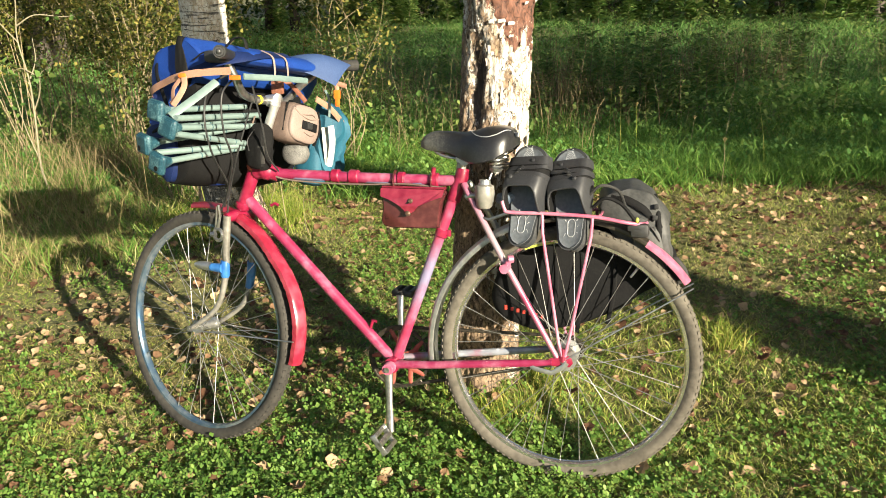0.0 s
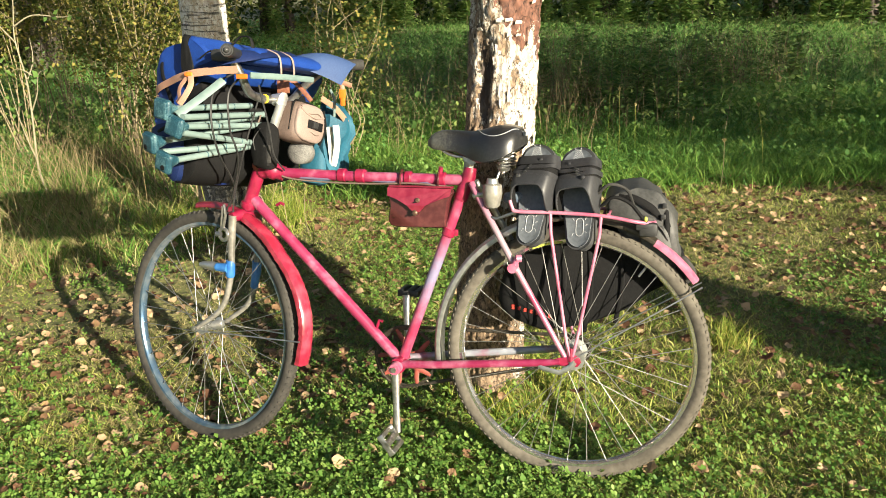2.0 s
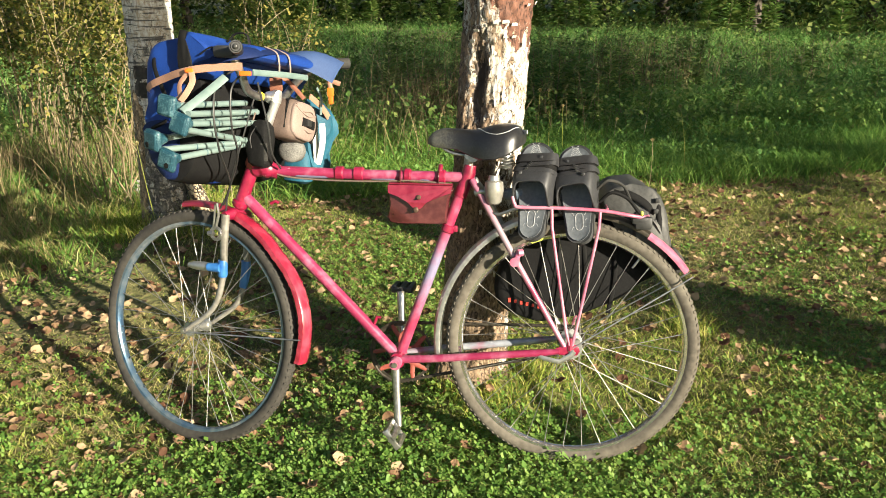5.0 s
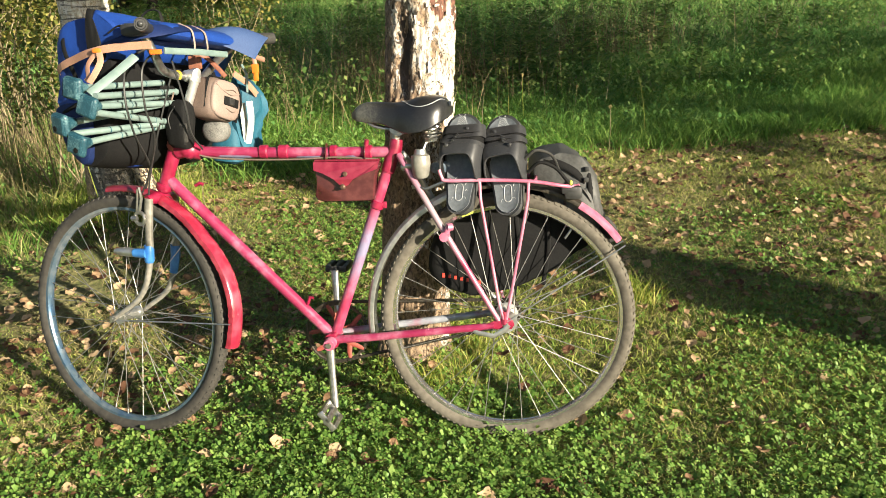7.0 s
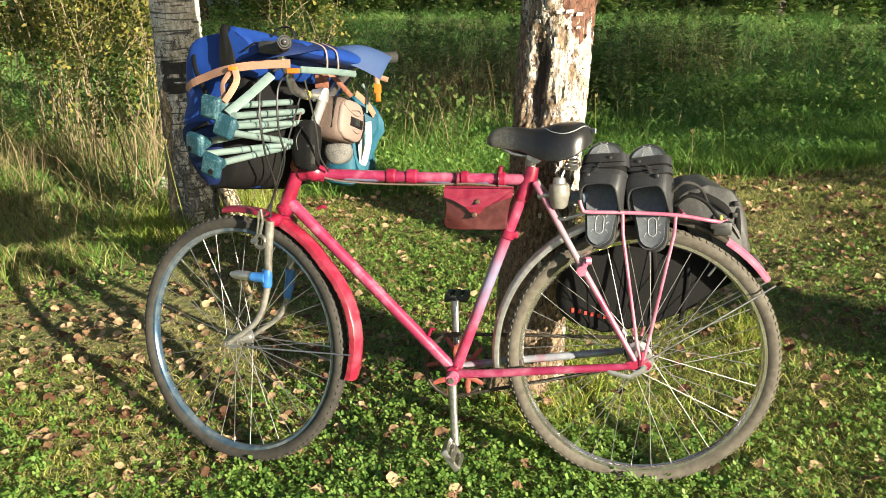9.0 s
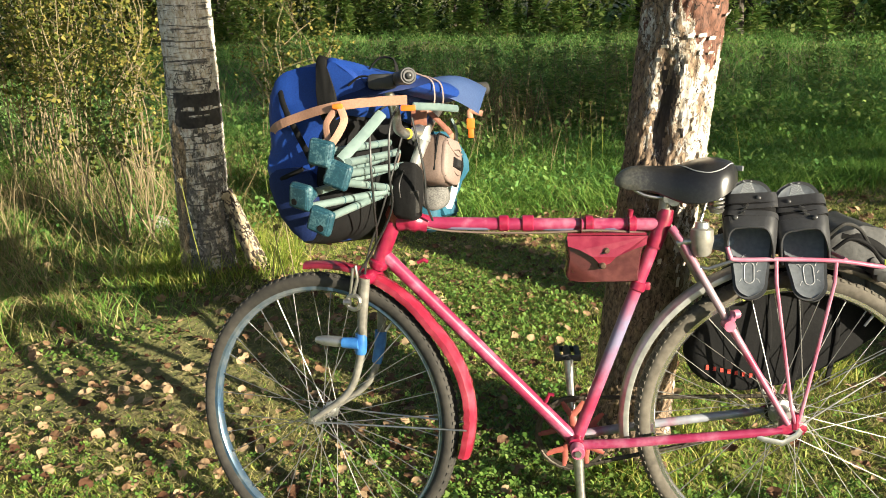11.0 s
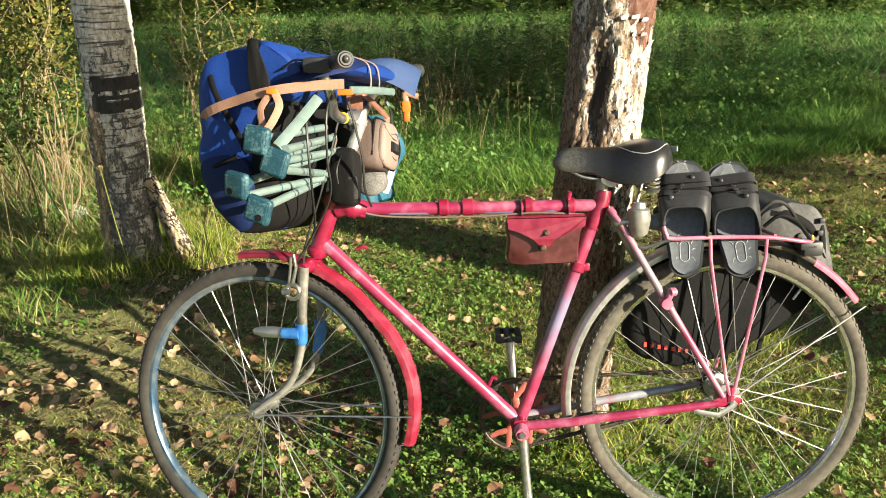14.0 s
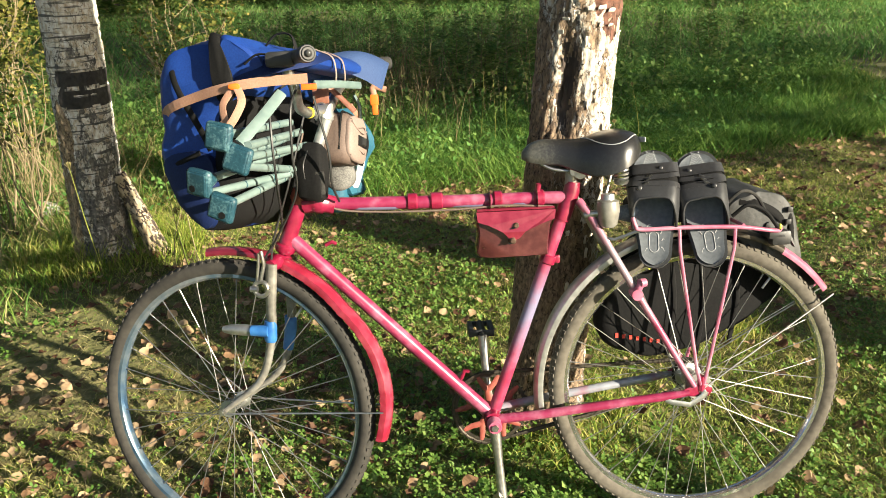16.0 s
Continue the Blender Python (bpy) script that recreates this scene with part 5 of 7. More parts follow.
# ---------------------------------------------------------------- tool bag under the top tube
def build_tool_bag():
    k = Kit("tool_bag", (-0.42, 0, 0.327), "red-brown leather tool bag strapped under the top tube", "bag")
    w = 0.025
    prof = closed([(-0.499, 0.329), (-0.42, 0.325), (-0.349, 0.325), (-0.343, 0.34), (-0.336, 0.395), (-0.330, 0.426), (-0.42, 0.430), (-0.497, 0.430), (-0.500, 0.38)], 3)
    body = k.add("body", loft(prof, [(V3((0, y, 0)), EX, EZ, s) for y, s in ((-w, 0.94), (-w + 0.004, 0.99), (-0.006, 1.015), (0.006, 1.015), (w - 0.004, 0.99), (w, 0.94))], 0.002, 1.0), "leather")
    flap = [(-0.502, 0.431), (-0.326, 0.431), (-0.330, 0.412), (-0.36, 0.402), (-0.395, 0.386), (-0.408, 0.371), (-0.42, 0.366), (-0.432, 0.371), (-0.446, 0.386), (-0.475, 0.402), (-0.500, 0.410)]
    b = bmesh.new()
    off = {0.431: 0.002, 0.412: 0.010, 0.410: 0.010, 0.402: 0.013, 0.386: 0.013, 0.371: 0.010, 0.366: 0.009}
    fr = [b.verts.new((x, -w - 0.003 - off[z], z)) for x, z in flap]
    bk = [b.verts.new((x, -w - off[z], z)) for x, z in flap]
    b.faces.new(fr)
    b.faces.new(bk[::-1])
    for i in range(len(fr)):
        j = (i + 1) % len(fr)
        b.faces.new((fr[i], bk[i], bk[j], fr[j]))
    bmesh.ops.recalc_face_normals(b, faces=b.faces)
    fl = k.add("flap", b, "flapred", "pointed leather flap", body, smooth=False)
    k.add("flap_top", tube([(-0.500, -0.012, 0.433), (-0.328, -0.012, 0.433)], 0.016, 10, flat=0.25, side=EZ), "flapred", "", fl)
    for x, z, r in ((-0.416, 0.400, 0.0065), (-0.424, 0.366, 0.0075)):
        stud = k.add("stud", tube([(x, -w - 0.006, z), (x, -w - 0.016, z), (x, -w - 0.019, z)], [r, r, r * 0.6], 14), "brass", "dull brass stud", fl)
        k.add("stud_slot", tube([(x - 0.010, -w - 0.0165, z - 0.006), (x + 0.002, -w - 0.0165, z - 0.002)], 0.0022, 6), "fabric", "", stud)
    for x in (-0.470, -0.365):
        k.add("strap", tube([(x, 0.019 * math.cos(a), 0.452 + 0.0235 * math.sin(a) - 0.003) for a in np.linspace(0, 2 * math.pi, 20)], 0.006, 6, flat=0.3, side=EX), "leather", "", body)


build_tool_bag()


# ---------------------------------------------------------------- things on the rear rack
def sandal(heel, toe, lean, mirror, label):
    heel, toe = V3(heel), V3(toe)
    y = (toe - heel).normalized()
    z = V3(lean)
    z = (z - y * z.dot(y)).normalized()
    x = y.cross(z)
    T = at(heel) @ Matrix((x, y, z)).transposed().to_4x4()
    ob = thing("sandal", T, label, "sandal", "pair of sandals")
    L = 0.264

    def half(t, side):
        """Half width along the sole, a little fuller on the inner side."""
        w = 0.0352 + 0.0142 * math.sin(math.pi * min(1, max(0, t * 0.9 - 0.12))) ** 1.3
        if t < 0.14:
            w *= math.sqrt(max(0.0, 1 - ((0.14 - t) / 0.14) ** 2.2))
        if t > 0.82:
            w *= math.sqrt(max(0.0, 1 - ((t - 0.82) / 0.18) ** 2.8))
        return w * (1.06 if side * mirror > 0 else 0.95)

    def slab(z0, z1, inset, n=30, m=8, bow=0.008):
        b = bmesh.new()
        ts = [0.5 - 0.5 * math.cos(math.pi * (k + 0.35) / (n + 0.7)) for k in range(n + 1)]
        up, lo = [], []
        for t in ts:
            wl, wr = max(0.001, half(t, -1) - inset), max(0.001, half(t, 1) - inset)
            yy, c = inset + (L - 2 * inset) * t, bow * (2 * t - 1) ** 2
            xs = [-wl + (wl + wr) * k / m for k in range(m + 1)]
            up.append([b.verts.new((x, yy, z1 + c + 0.0025 * (abs(2 * k / m - 1)) ** 3)) for k, x in enumerate(xs)])
            lo.append([b.verts.new((x * 0.97, yy, z0 + c)) for x in xs])
        for i in range(n):
            for k in range(m):
                b.faces.new((up[i][k], up[i][k + 1], up[i + 1][k + 1], up[i + 1][k]))
                b.faces.new((lo[i][k], lo[i + 1][k], lo[i + 1][k + 1], lo[i][k + 1]))
            for k in (0, m):
                b.faces.new((up[i][k], up[i + 1][k], lo[i + 1][k], lo[i][k]))
        for r in (0, n):
            for k in range(m):
                b.faces.new((up[r][k], up[r][k + 1], lo[r][k + 1], lo[r][k]))
        bmesh.ops.recalc_face_normals(b, faces=b.faces)
        return b

    part("sole", slab(-0.012, 0.012, 0.0), M["sole"], ob, "thick dark foam sole")
    bed = part("footbed", slab(0.008, 0.0145, 0.0055), M["footbed"], ob, "grey moulded footbed")
    
    def mould(pts):
        part("moulded_line", tube([(px, py, 0.0149 + 0.008 * (2 * py / L - 1) ** 2) for px, py in pts], 0.0011, 5), M["ridge"], bed)

    mould([(0.010 * math.cos(a), 0.058 + math.copysign(0.012, math.sin(a)) + 0.011 * math.sin(a)) for a in np.linspace(0.01, 2 * math.pi + 0.01, 26)])
    for px, py, qx, qy in ((0.014, 0.075, 0.022, 0.083), (0.014, 0.045, 0.022, 0.036), (-0.014, 0.075, -0.022, 0.083), (-0.014, 0.045, -0.020, 0.036), (0.016, 0.060, 0.023, 0.062), (-0.015, 0.090, -0.006, 0.098)):
        mould([(px, py), ((px + qx) / 2, (py + qy) / 2 + 0.003), (qx, qy)])
    for k in range(6):
        yy = 0.228 + 0.0055 * k
        mould([(-0.020 + 0.003 * k, yy), (-0.010, yy + 0.006), (0.0, yy - 0.002), (0.008, yy + 0.005), (0.020 - 0.003 * k, yy - 0.002)])

    def rise(yy):
        """How high the vamp stands over the sole: low at the toes, high over the instep."""
        return float(np.interp(yy, (0.095, 0.150, 0.172, 0.200, 0.222, 0.240), (0.060, 0.059, 0.052, 0.038, 0.027, 0.022)))

    def over(px, py, extra):
        """A place on the vamp, at px across it."""
        c = min(0.98, abs(px) / (half(py / L, 1) + 0.002)) ** (1 / 0.36)
        return V3((px, py, 0.002 + (rise(py) + extra) * math.sqrt(1 - c * c) ** 0.6))

    def band(y0, y1, skew, name, thick=0.004, lift=0.0, open_low=0.0, mat="vinylmatt"):
        b = bmesh.new()
        n = 20
        rows = []
        for i in range(n + 1):
            a = math.pi * i / n
            c, h = math.cos(a), math.sin(a)
            row = []
            low = y0 + open_low * h ** 2
            for yy in (low, (low + y1) / 2, y1):
                w = half(yy / L, 1 if c > 0 else -1) + 0.002 + lift
                r = abs(c) ** 0.36
                for th in (0, thick):
                    row.append((math.copysign(r, c) * (w + th), yy + skew * c, 0.002 + (rise(yy) + lift + th) * h ** 0.6))
            rows.append([b.verts.new(q) for q in row])
        loop = (0, 1, 3, 5, 4, 2)
        for r0, r1 in zip(rows, rows[1:]):
            for p, q in zip(loop, loop[1:] + loop[:1]):
                b.faces.new((r0[p], r0[q], r1[q], r1[p]))
        for r in (rows[0], rows[-1]):
            b.faces.new([r[k] for k in loop])
        bmesh.ops.recalc_face_normals(b, faces=b.faces)
        return part(name, b, M[mat], ob, "matt black moulded strap")

    band(0.087, 0.229, 0.0, "strap", 0.0035, open_low=0.063, mat="fabric")
    band(0.207, 0.231, 0.003 * mirror, "strap", 0.004, 0.0025)
    band(0.192, 0.203, 0.007 * mirror, "strap", 0.004, 0.0025)
    band(0.176, 0.188, -0.006 * mirror, "strap", 0.004, 0.0025)
    s = band(0.088, 0.176, 0.0, "strap", 0.0040, 0.0015, open_low=0.061)
    rim = []
    for i in range(21):
        a = math.pi * (i + 0.3) / 20.6
        yy = 0.087 + 0.062 * math.sin(a) ** 2
        w = half(yy / L, 1 if math.cos(a) > 0 else -1) + 0.005
        rim.append((math.copysign(abs(math.cos(a)) ** 0.36, math.cos(a)) * w, yy, 0.002 + (rise(yy) + 0.004) * math.sin(a) ** 0.6))
    part("strap_rim", tube(rim, 0.0028, 8), M["vinylmatt"], s)
    for px, py in ((0.020, 0.219), (-0.026, 0.172)):
        p = over(px * mirror, py, 0.0)
        part("strap_stud", tube([p, p + V3((0, 0, 0.0085)), p + V3((0, 0, 0.010))], [0.0055, 0.0055, 0.0035], 14), M["vinyl"], s)
    for k in range(3):
        p = over((-0.012 + 0.004 * k) * mirror, 0.182 + 0.009 * k, 0.0075)
        part("strap_buckle", box((0.012, 0.005, 0.004), p, 0.0012, turn=Matrix.Rotation(radians(35), 3, "X") @ Matrix.Rotation(0.5 * mirror, 3, "Z")), M["vinyl"], s)
    return ob


M["vinylmatt"] = surf("matt black foam strap", [(0.018, 0.018, 0.020), (0.034, 0.035, 0.038)], 0.45, 0, 150, 10, 0.15, 0.0005)
sandal((-0.113, -0.062, 0.292), (-0.101, 0.028, 0.543), (-0.30, -1, 0.3), 1, "dark grey slip-on sandal standing on its heel in the rack")
sandal((0.019, -0.062, 0.288), (0.002, 0.034, 0.536), (-0.34, -1, 0.3), -1, "dark grey slip-on sandal tilted beside its mate")


def build_pannier():
    k = Kit("sports_bag", (0.06, 0.09, 0.03), "black sports bag with red print hung beside the rear wheel", "bag")
    prof = closed([(-0.212, 0.17), (-0.200, 0.098), (-0.160, 0.062), (-0.095, 0.045), (0.0, 0.062), (0.095, 0.100), (0.175, 0.155), (0.235, 0.205), (0.265, 0.245), (0.25, 0.29), (0.16, 0.33), (0.0, 0.35), (-0.13, 0.33), (-0.18, 0.25)], 4)
    body = k.add("body", loft(prof, [(V3((0, y, 0)), EX, EZ, s) for y, s in ((0.042, 0.90), (0.046, 0.97), (0.06, 1.01), (0.09, 1.02), (0.115, 0.97), (0.125, 0.85))], 0.008, 5.0), "fabric")
    for x, z0, z1 in ((0.02, 0.05, 0.30), (0.10, 0.08, 0.3), (-0.05, 0.05, 0.30)):
        k.add("fold", tube(spline([(x, 0.044, z0), (x + 0.015, 0.040, (z0 + z1) / 2), (x + 0.005, 0.043, z1)], 5), [0.006] * 11, 8, flat=0.6, side=EY), "fabric", "", body)
    # the maker's red print, as plain bars
    for i in range(7):
        x = -0.172 + i * 0.0165
        k.add("print_bar", box((0.0070, 0.002, 0.0095 if i else 0.012), (x, 0.0405, 0.107 - i * 0.0032), 0.0), "redink", "", body, smooth=False)


build_pannier()


def build_rucksack():
    k = Kit("small_rucksack", (0.17, 0.06, 0.30), "charcoal rucksack lashed on the back of the rack", "rucksack")
    body = k.add("body", loft(closed([(0.065, 0.375), (0.075, 0.420), (0.105, 0.443), (0.160, 0.445), (0.205, 0.424), (0.238, 0.365), (0.248, 0.290), (0.238, 0.225), (0.18, 0.235), (0.11, 0.32)], 5), [(V3((0, y, 0)), EX, EZ, s) for y, s in ((0.006, 0.80), (0.010, 0.92), (0.025, 0.99), (0.06, 1.02), (0.12, 1.04), (0.18, 1.0), (0.20, 0.93), (0.21, 0.75))], 0.014, 9.0), "sheen")
    for pts, w in (([(0.10, 0.012, 0.42), (0.14, 0.002, 0.415), (0.19, 0.004, 0.385), (0.232, 0.016, 0.33), (0.238, 0.03, 0.26)], 0.018), ([(0.205, 0.03, 0.428), (0.215, 0.008, 0.39), (0.222, 0.004, 0.33), (0.226, 0.01, 0.25)], 0.012)):
        k.add("strap", ribbon(pts, w, V3((0.2, -1, 0.2))), "fabric", "black strap", body)
    k.add("side_pocket", loft(closed([(0.16, 0.37), (0.20, 0.36), (0.228, 0.32), (0.232, 0.25), (0.19, 0.25), (0.155, 0.30)], 4), [(V3((0, y, 0)), EX, EZ, s) for y, s in ((-0.006, 0.8), (0.0, 0.97), (0.02, 1.0))], 0.006, 3.0), "sheen", "flat outer pocket", body)
    k.add("pocket_zip", tube(spline([(0.165, -0.007, 0.362), (0.20, -0.009, 0.350), (0.224, -0.006, 0.315)], 6), 0.0022, 6), "black", "", body)
    for z in (0.40, 0.372, 0.344):
        k.add("buckle", box((0.012, 0.008, 0.012), (0.212 - (0.40 - z) * 0.1, 0.0, z), 0.002), "black", "", body)
    k.add("hanging_flap", soft_box((0.055, 0.02, 0.075), (0.262, 0.03, 0.232), 3.5, 0.006, seed=12, turn=Matrix.Rotation(radians(-32), 3, "Y")), "greybag", "loose grey end of cloth", body)
    k.add("cord_loop", tube(spline([(0.06, -0.05, 0.40), (0.09, -0.06, 0.425), (0.13, -0.055, 0.41), (0.16, -0.05, 0.375), (0.17, -0.045, 0.365)], 6), 0.0045, 8), "fabric", "", body)
    k.add("cord_loop", tube(spline([(0.05, -0.045, 0.43), (0.08, -0.05, 0.455), (0.12, -0.03, 0.44), (0.14, -0.045, 0.40)], 6), 0.004, 8), "greybag", "", body)
    k.add("cord_lock", ball((0.168, -0.05, 0.372), (0.005, 0.005, 0.007), u=10, v=8), "lime", "lime cord lock", body)
    k.add("hook", box((0.045, 0.03, 0.035), (0.175, -0.035, 0.345), 0.010), "black", "black lashing hook", body)


build_rucksack()
k = Kit("rolled_cloth", (-0.05, 0.03, 0.385), "faded blue rolled cloth under the sandals", "cloth")
k.add("roll", soft_box((0.20, 0.09, 0.07), (-0.06, 0.035, 0.415), 3.0, 0.008, seed=3), "greybag")
k.add("cloth", soft_box((0.055, 0.04, 0.036), (-0.168, -0.008, 0.410), 3.0, 0.012, seed=8), "palecloth", "pale blue corner of cloth")
bp("rim_reflector", sweep([(0.3, -0.0135), (0.306, -0.0135), (0.306, -0.012), (0.3, -0.012)], radians(97), radians(112), 6, V3((0, 0, 0)), EX, EZ, EY), "lime", "lime reflector strip on the rim", rear)
# ---------------------------------------------------------------- trees
def trunk_rings(base, top, r0, r1, n, sides, flare, rough, seed, bend=(0, 0)):
    """Verts and faces of a knotty trunk."""
    zs = np.linspace(0, 1, n)
    a = np.linspace(0, 2 * np.pi, sides, endpoint=False)
    v = np.empty((n, sides, 3))
    for i, t in enumerate(zs):
        c = Vector(base).lerp(Vector(top), t)
        h = c.z - base[2]
        r = r0 + (r1 - r0) * t + flare * math.exp(-h / 0.13)
        for k, ang in enumerate(a):
            p = Vector((math.cos(ang) * 2.2, math.sin(ang) * 2.2, h * 3.0 + seed))
            q = Vector((math.cos(ang) * 7, math.sin(ang) * 7, h * 16 + seed))
            lobes = 1 + 0.35 * math.exp(-h / 0.16) * math.sin(5 * ang + seed)
            rr = r * (1 + rough * noise.noise(p) + rough * 0.5 * noise.noise(q)) * (lobes if flare else 1)
            v[i, k] = (c.x + bend[0] * math.sin(math.pi * t) + rr * math.cos(ang), c.y + bend[1] * math.sin(math.pi * t) + rr * math.sin(ang), c.z)
    i, k = np.meshgrid(np.arange(n - 1), np.arange(sides), indexing="ij")
    f = np.stack([i * sides + k, i * sides + (k + 1) % sides, (i + 1) * sides + (k + 1) % sides, (i + 1) * sides + k], -1).reshape(-1, 4)
    return v.reshape(-1, 3), f


def leaf_cloud(centres, spread, n, size, seed, flat=0.75):
    """Small folded leaves of two faces each, strewn about centres."""
    r = np.random.default_rng(seed)
    c = np.asarray(centres, float)[r.integers(0, len(centres), n)]
    p = c + r.normal(0, 1, (n, 3)) * np.asarray(spread)
    a, b = r.uniform(0, 2 * np.pi, n), r.normal(0, 0.6, n)
    s = size * r.uniform(0.6, 1.4, n)
    d = np.c_[np.cos(a) * np.cos(b), np.sin(a) * np.cos(b), np.sin(b)] * s[:, None]
    e = np.c_[-np.sin(a), np.cos(a), r.normal(0, 0.5, n)] * (s * 0.42)[:, None]
    up = np.c_[np.zeros(n), np.zeros(n), s * 0.15]
    v = np.stack([p - d * 0.5, p + e + up, p + d * 0.5, p - e + up], 1).reshape(-1, 3)
    i = np.arange(n)[:, None] * 4
    return v, [np.r_[i + np.array([[0, 1, 2]]), i + np.array([[0, 2, 3]])]]


def limbs(origin, height, count, reach, radius, seed, low=0.3):
    """Tapered limbs from a trunk; returns a mesh's verts and faces, and the tips."""
    r = np.random.default_rng(seed)
    vs, fs, tips, base = [], [], [], 0
    for k in range(count):
        t = low + (1 - low) * (k + r.uniform(0, 1)) / count
        a = k * 2.4 + r.uniform(-0.4, 0.4)
        L = reach * (1.15 - 0.75 * t) * r.uniform(0.75, 1.2)
        p0 = np.array([origin[0], origin[1], origin[2] + height * t])
        d = np.array([math.cos(a), math.sin(a), 0.55])
        pts = [p0, p0 + d * L * 0.5 + np.array([0, 0, 0.05 * L]), p0 + d * L + np.array([0, 0, -0.10 * L])]
        rad = [radius * (1.1 - t * 0.8), radius * 0.55 * (1.1 - t * 0.8), radius * 0.15]
        tips += [pts[1] * 0.4 + pts[2] * 0.6, pts[2], pts[1]]
        for i in range(3):
            for s in range(5):
                b = 2 * math.pi * s / 5
                vs.append(pts[i] + rad[i] * np.array([math.cos(b), math.sin(b), 0.3 * math.sin(b)]))
        for i in range(2):
            for s in range(5):
                fs.append([base + i * 5 + s, base + i * 5 + (s + 1) % 5, base + (i + 1) * 5 + (s + 1) % 5, base + (i + 1) * 5 + s])
        base += 15
    return np.array(vs), np.array(fs), tips


def peel(parent, base, top, r0, r1, h, ang, width, high, r):
    """One thin scrap of white bark, its upper edge curling off the trunk."""
    f = h / (top[2] - base[2])
    c = Vector(base).lerp(Vector(top), f)
    rad = r0 + (r1 - r0) * f + 0.002
    n, m = 5, 3
    front, back = [], []
    for i in range(m + 1):
        for k in range(n + 1):
            u, w = k / n - 0.5, i / m
            a = ang + u * width * (1 - 0.3 * abs(w - 0.4)) / rad + r.normal(0, 0.006)
            q = rad + 0.0045 * w * w + 0.002 * abs(2 * u) ** 3
            z = c.z + (w - 0.5) * high + r.normal(0, 0.0008)
            front.append((c.x + q * math.cos(a), c.y + q * math.sin(a), z))
            back.append((c.x + (q - 0.0014) * math.cos(a), c.y + (q - 0.0014) * math.sin(a), z))
    o = (m + 1) * (n + 1)
    fs = []
    for i in range(m):
        for k in range(n):
            p = i * (n + 1) + k
            fs += [[p, p + 1, p + n + 2, p + n + 1], [o + p, o + p + n + 1, o + p + n + 2, o + p + 1]]
    rim = [k for k in range(n)] + [i * (n + 1) + n for i in range(m)] + [m * (n + 1) + k for k in range(n, 0, -1)] + [i * (n + 1) for i in range(m, 0, -1)]
    fs += [[p, o + p, o + q, q] for p, q in zip(rim, rim[1:] + rim[:1])]
    return add_part("bark_peel", mesh_from("bark_peel", np.array(front + back), np.array(fs), M["barkwhite"], True), parent)


def add_part(name, me, parent, label=""):
    ob = new(name, me)
    ob.parent = parent
    ob.matrix_parent_inverse = parent.matrix_world.inverted()
    if label:
        ob["label"] = label
    return ob


def crown(tree, x, y, z0, h, reach, seed, leaves, mat, size=0.06, low=0.1):
    v, f, tips = limbs((x, y, z0), h, 16, reach, 0.035, seed, low)
    add_part("limb", mesh_from("limb", v, f, M["barkgrey"], True), tree)
    lv, lf = leaf_cloud(tips, (reach * 0.2, reach * 0.2, 0.28), leaves, size, seed + 1)
    add_part("crown", mesh_from("crown", lv, lf, mat), tree)


def bark_trunk(base, top, r0, r1, flare, n, sides, seed, mats, cell, classify, groove=None, lobes=0.35):
    """A trunk with cracked bark plates: deep cracks between plates, each face in the bark that it belongs to."""
    h = np.linspace(0, top[2] - base[2], n)
    ang = np.linspace(0, 2 * np.pi, sides, endpoint=False)
    v = np.empty((n, sides, 3))
    kind = np.empty((n, sides), dtype=int)
    for i, z in enumerate(h):
        t = z / h[-1]
        c = Vector(base).lerp(Vector(top), t)
        r = r0 + (r1 - r0) * t + flare * math.exp(-z / 0.13)
        for k, a in enumerate(ang):
            ca, sa = math.cos(a), math.sin(a)
            p = Vector((ca * r / cell[0], sa * r / cell[0], z / cell[1] + seed))
            p += Vector((noise.noise(p * 1.7), noise.noise(p * 1.7 + Vector((5, 0, 0))), noise.noise(p * 1.1))) * 0.45
            d = noise.voronoi(p)[0]
            crack = min(1.0, (d[1] - d[0]) / 0.28)
            big = noise.noise(Vector((ca * 1.6, sa * 1.6, z * 2.2 + seed)))
            fine = noise.noise(Vector((ca * 14, sa * 14, z * 60 + seed)))
            mid = noise.noise(Vector((ca * 3.6, sa * 3.6, z * 8.5 + seed)))
            rr = r * (1 + 0.05 * big) * (1 + lobes * math.exp(-z / 0.16) * math.sin(5 * a + seed)) + 0.0085 * (crack ** 0.6 - 1) + 0.0022 * fine
            g = 0.0
            if groove:
                da = (a - groove[0] + math.pi) % (2 * math.pi) - math.pi + 0.10 * math.sin(z * 9) + 0.22 * mid
                g = math.exp(-(da / groove[1]) ** 2) * min(1, max(0, (z - groove[2]) / 0.08)) * min(1, max(0, (groove[3] - z) / 0.15))
                rr -= 0.028 * g
            v[i, k] = (c.x + rr * ca, c.y + rr * sa, c.z)
            kind[i, k] = classify(a, z, crack, mid, fine, g, noise.noise(p * 0.9 + Vector((0, 7, 0))))
    i, k = np.meshgrid(np.arange(n - 1), np.arange(sides), indexing="ij")
    f = np.stack([i * sides + k, i * sides + (k + 1) % sides, (i + 1) * sides + (k + 1) % sides, (i + 1) * sides + k], -1).reshape(-1, 4)
    me = mesh_from("trunk", v.reshape(-1, 3), f, mats[0], True)
    for m in mats[1:]:
        me.materials.append(m)
    me.polygons.foreach_set("material_index", kind[:-1].ravel().astype(np.int32))
    return me


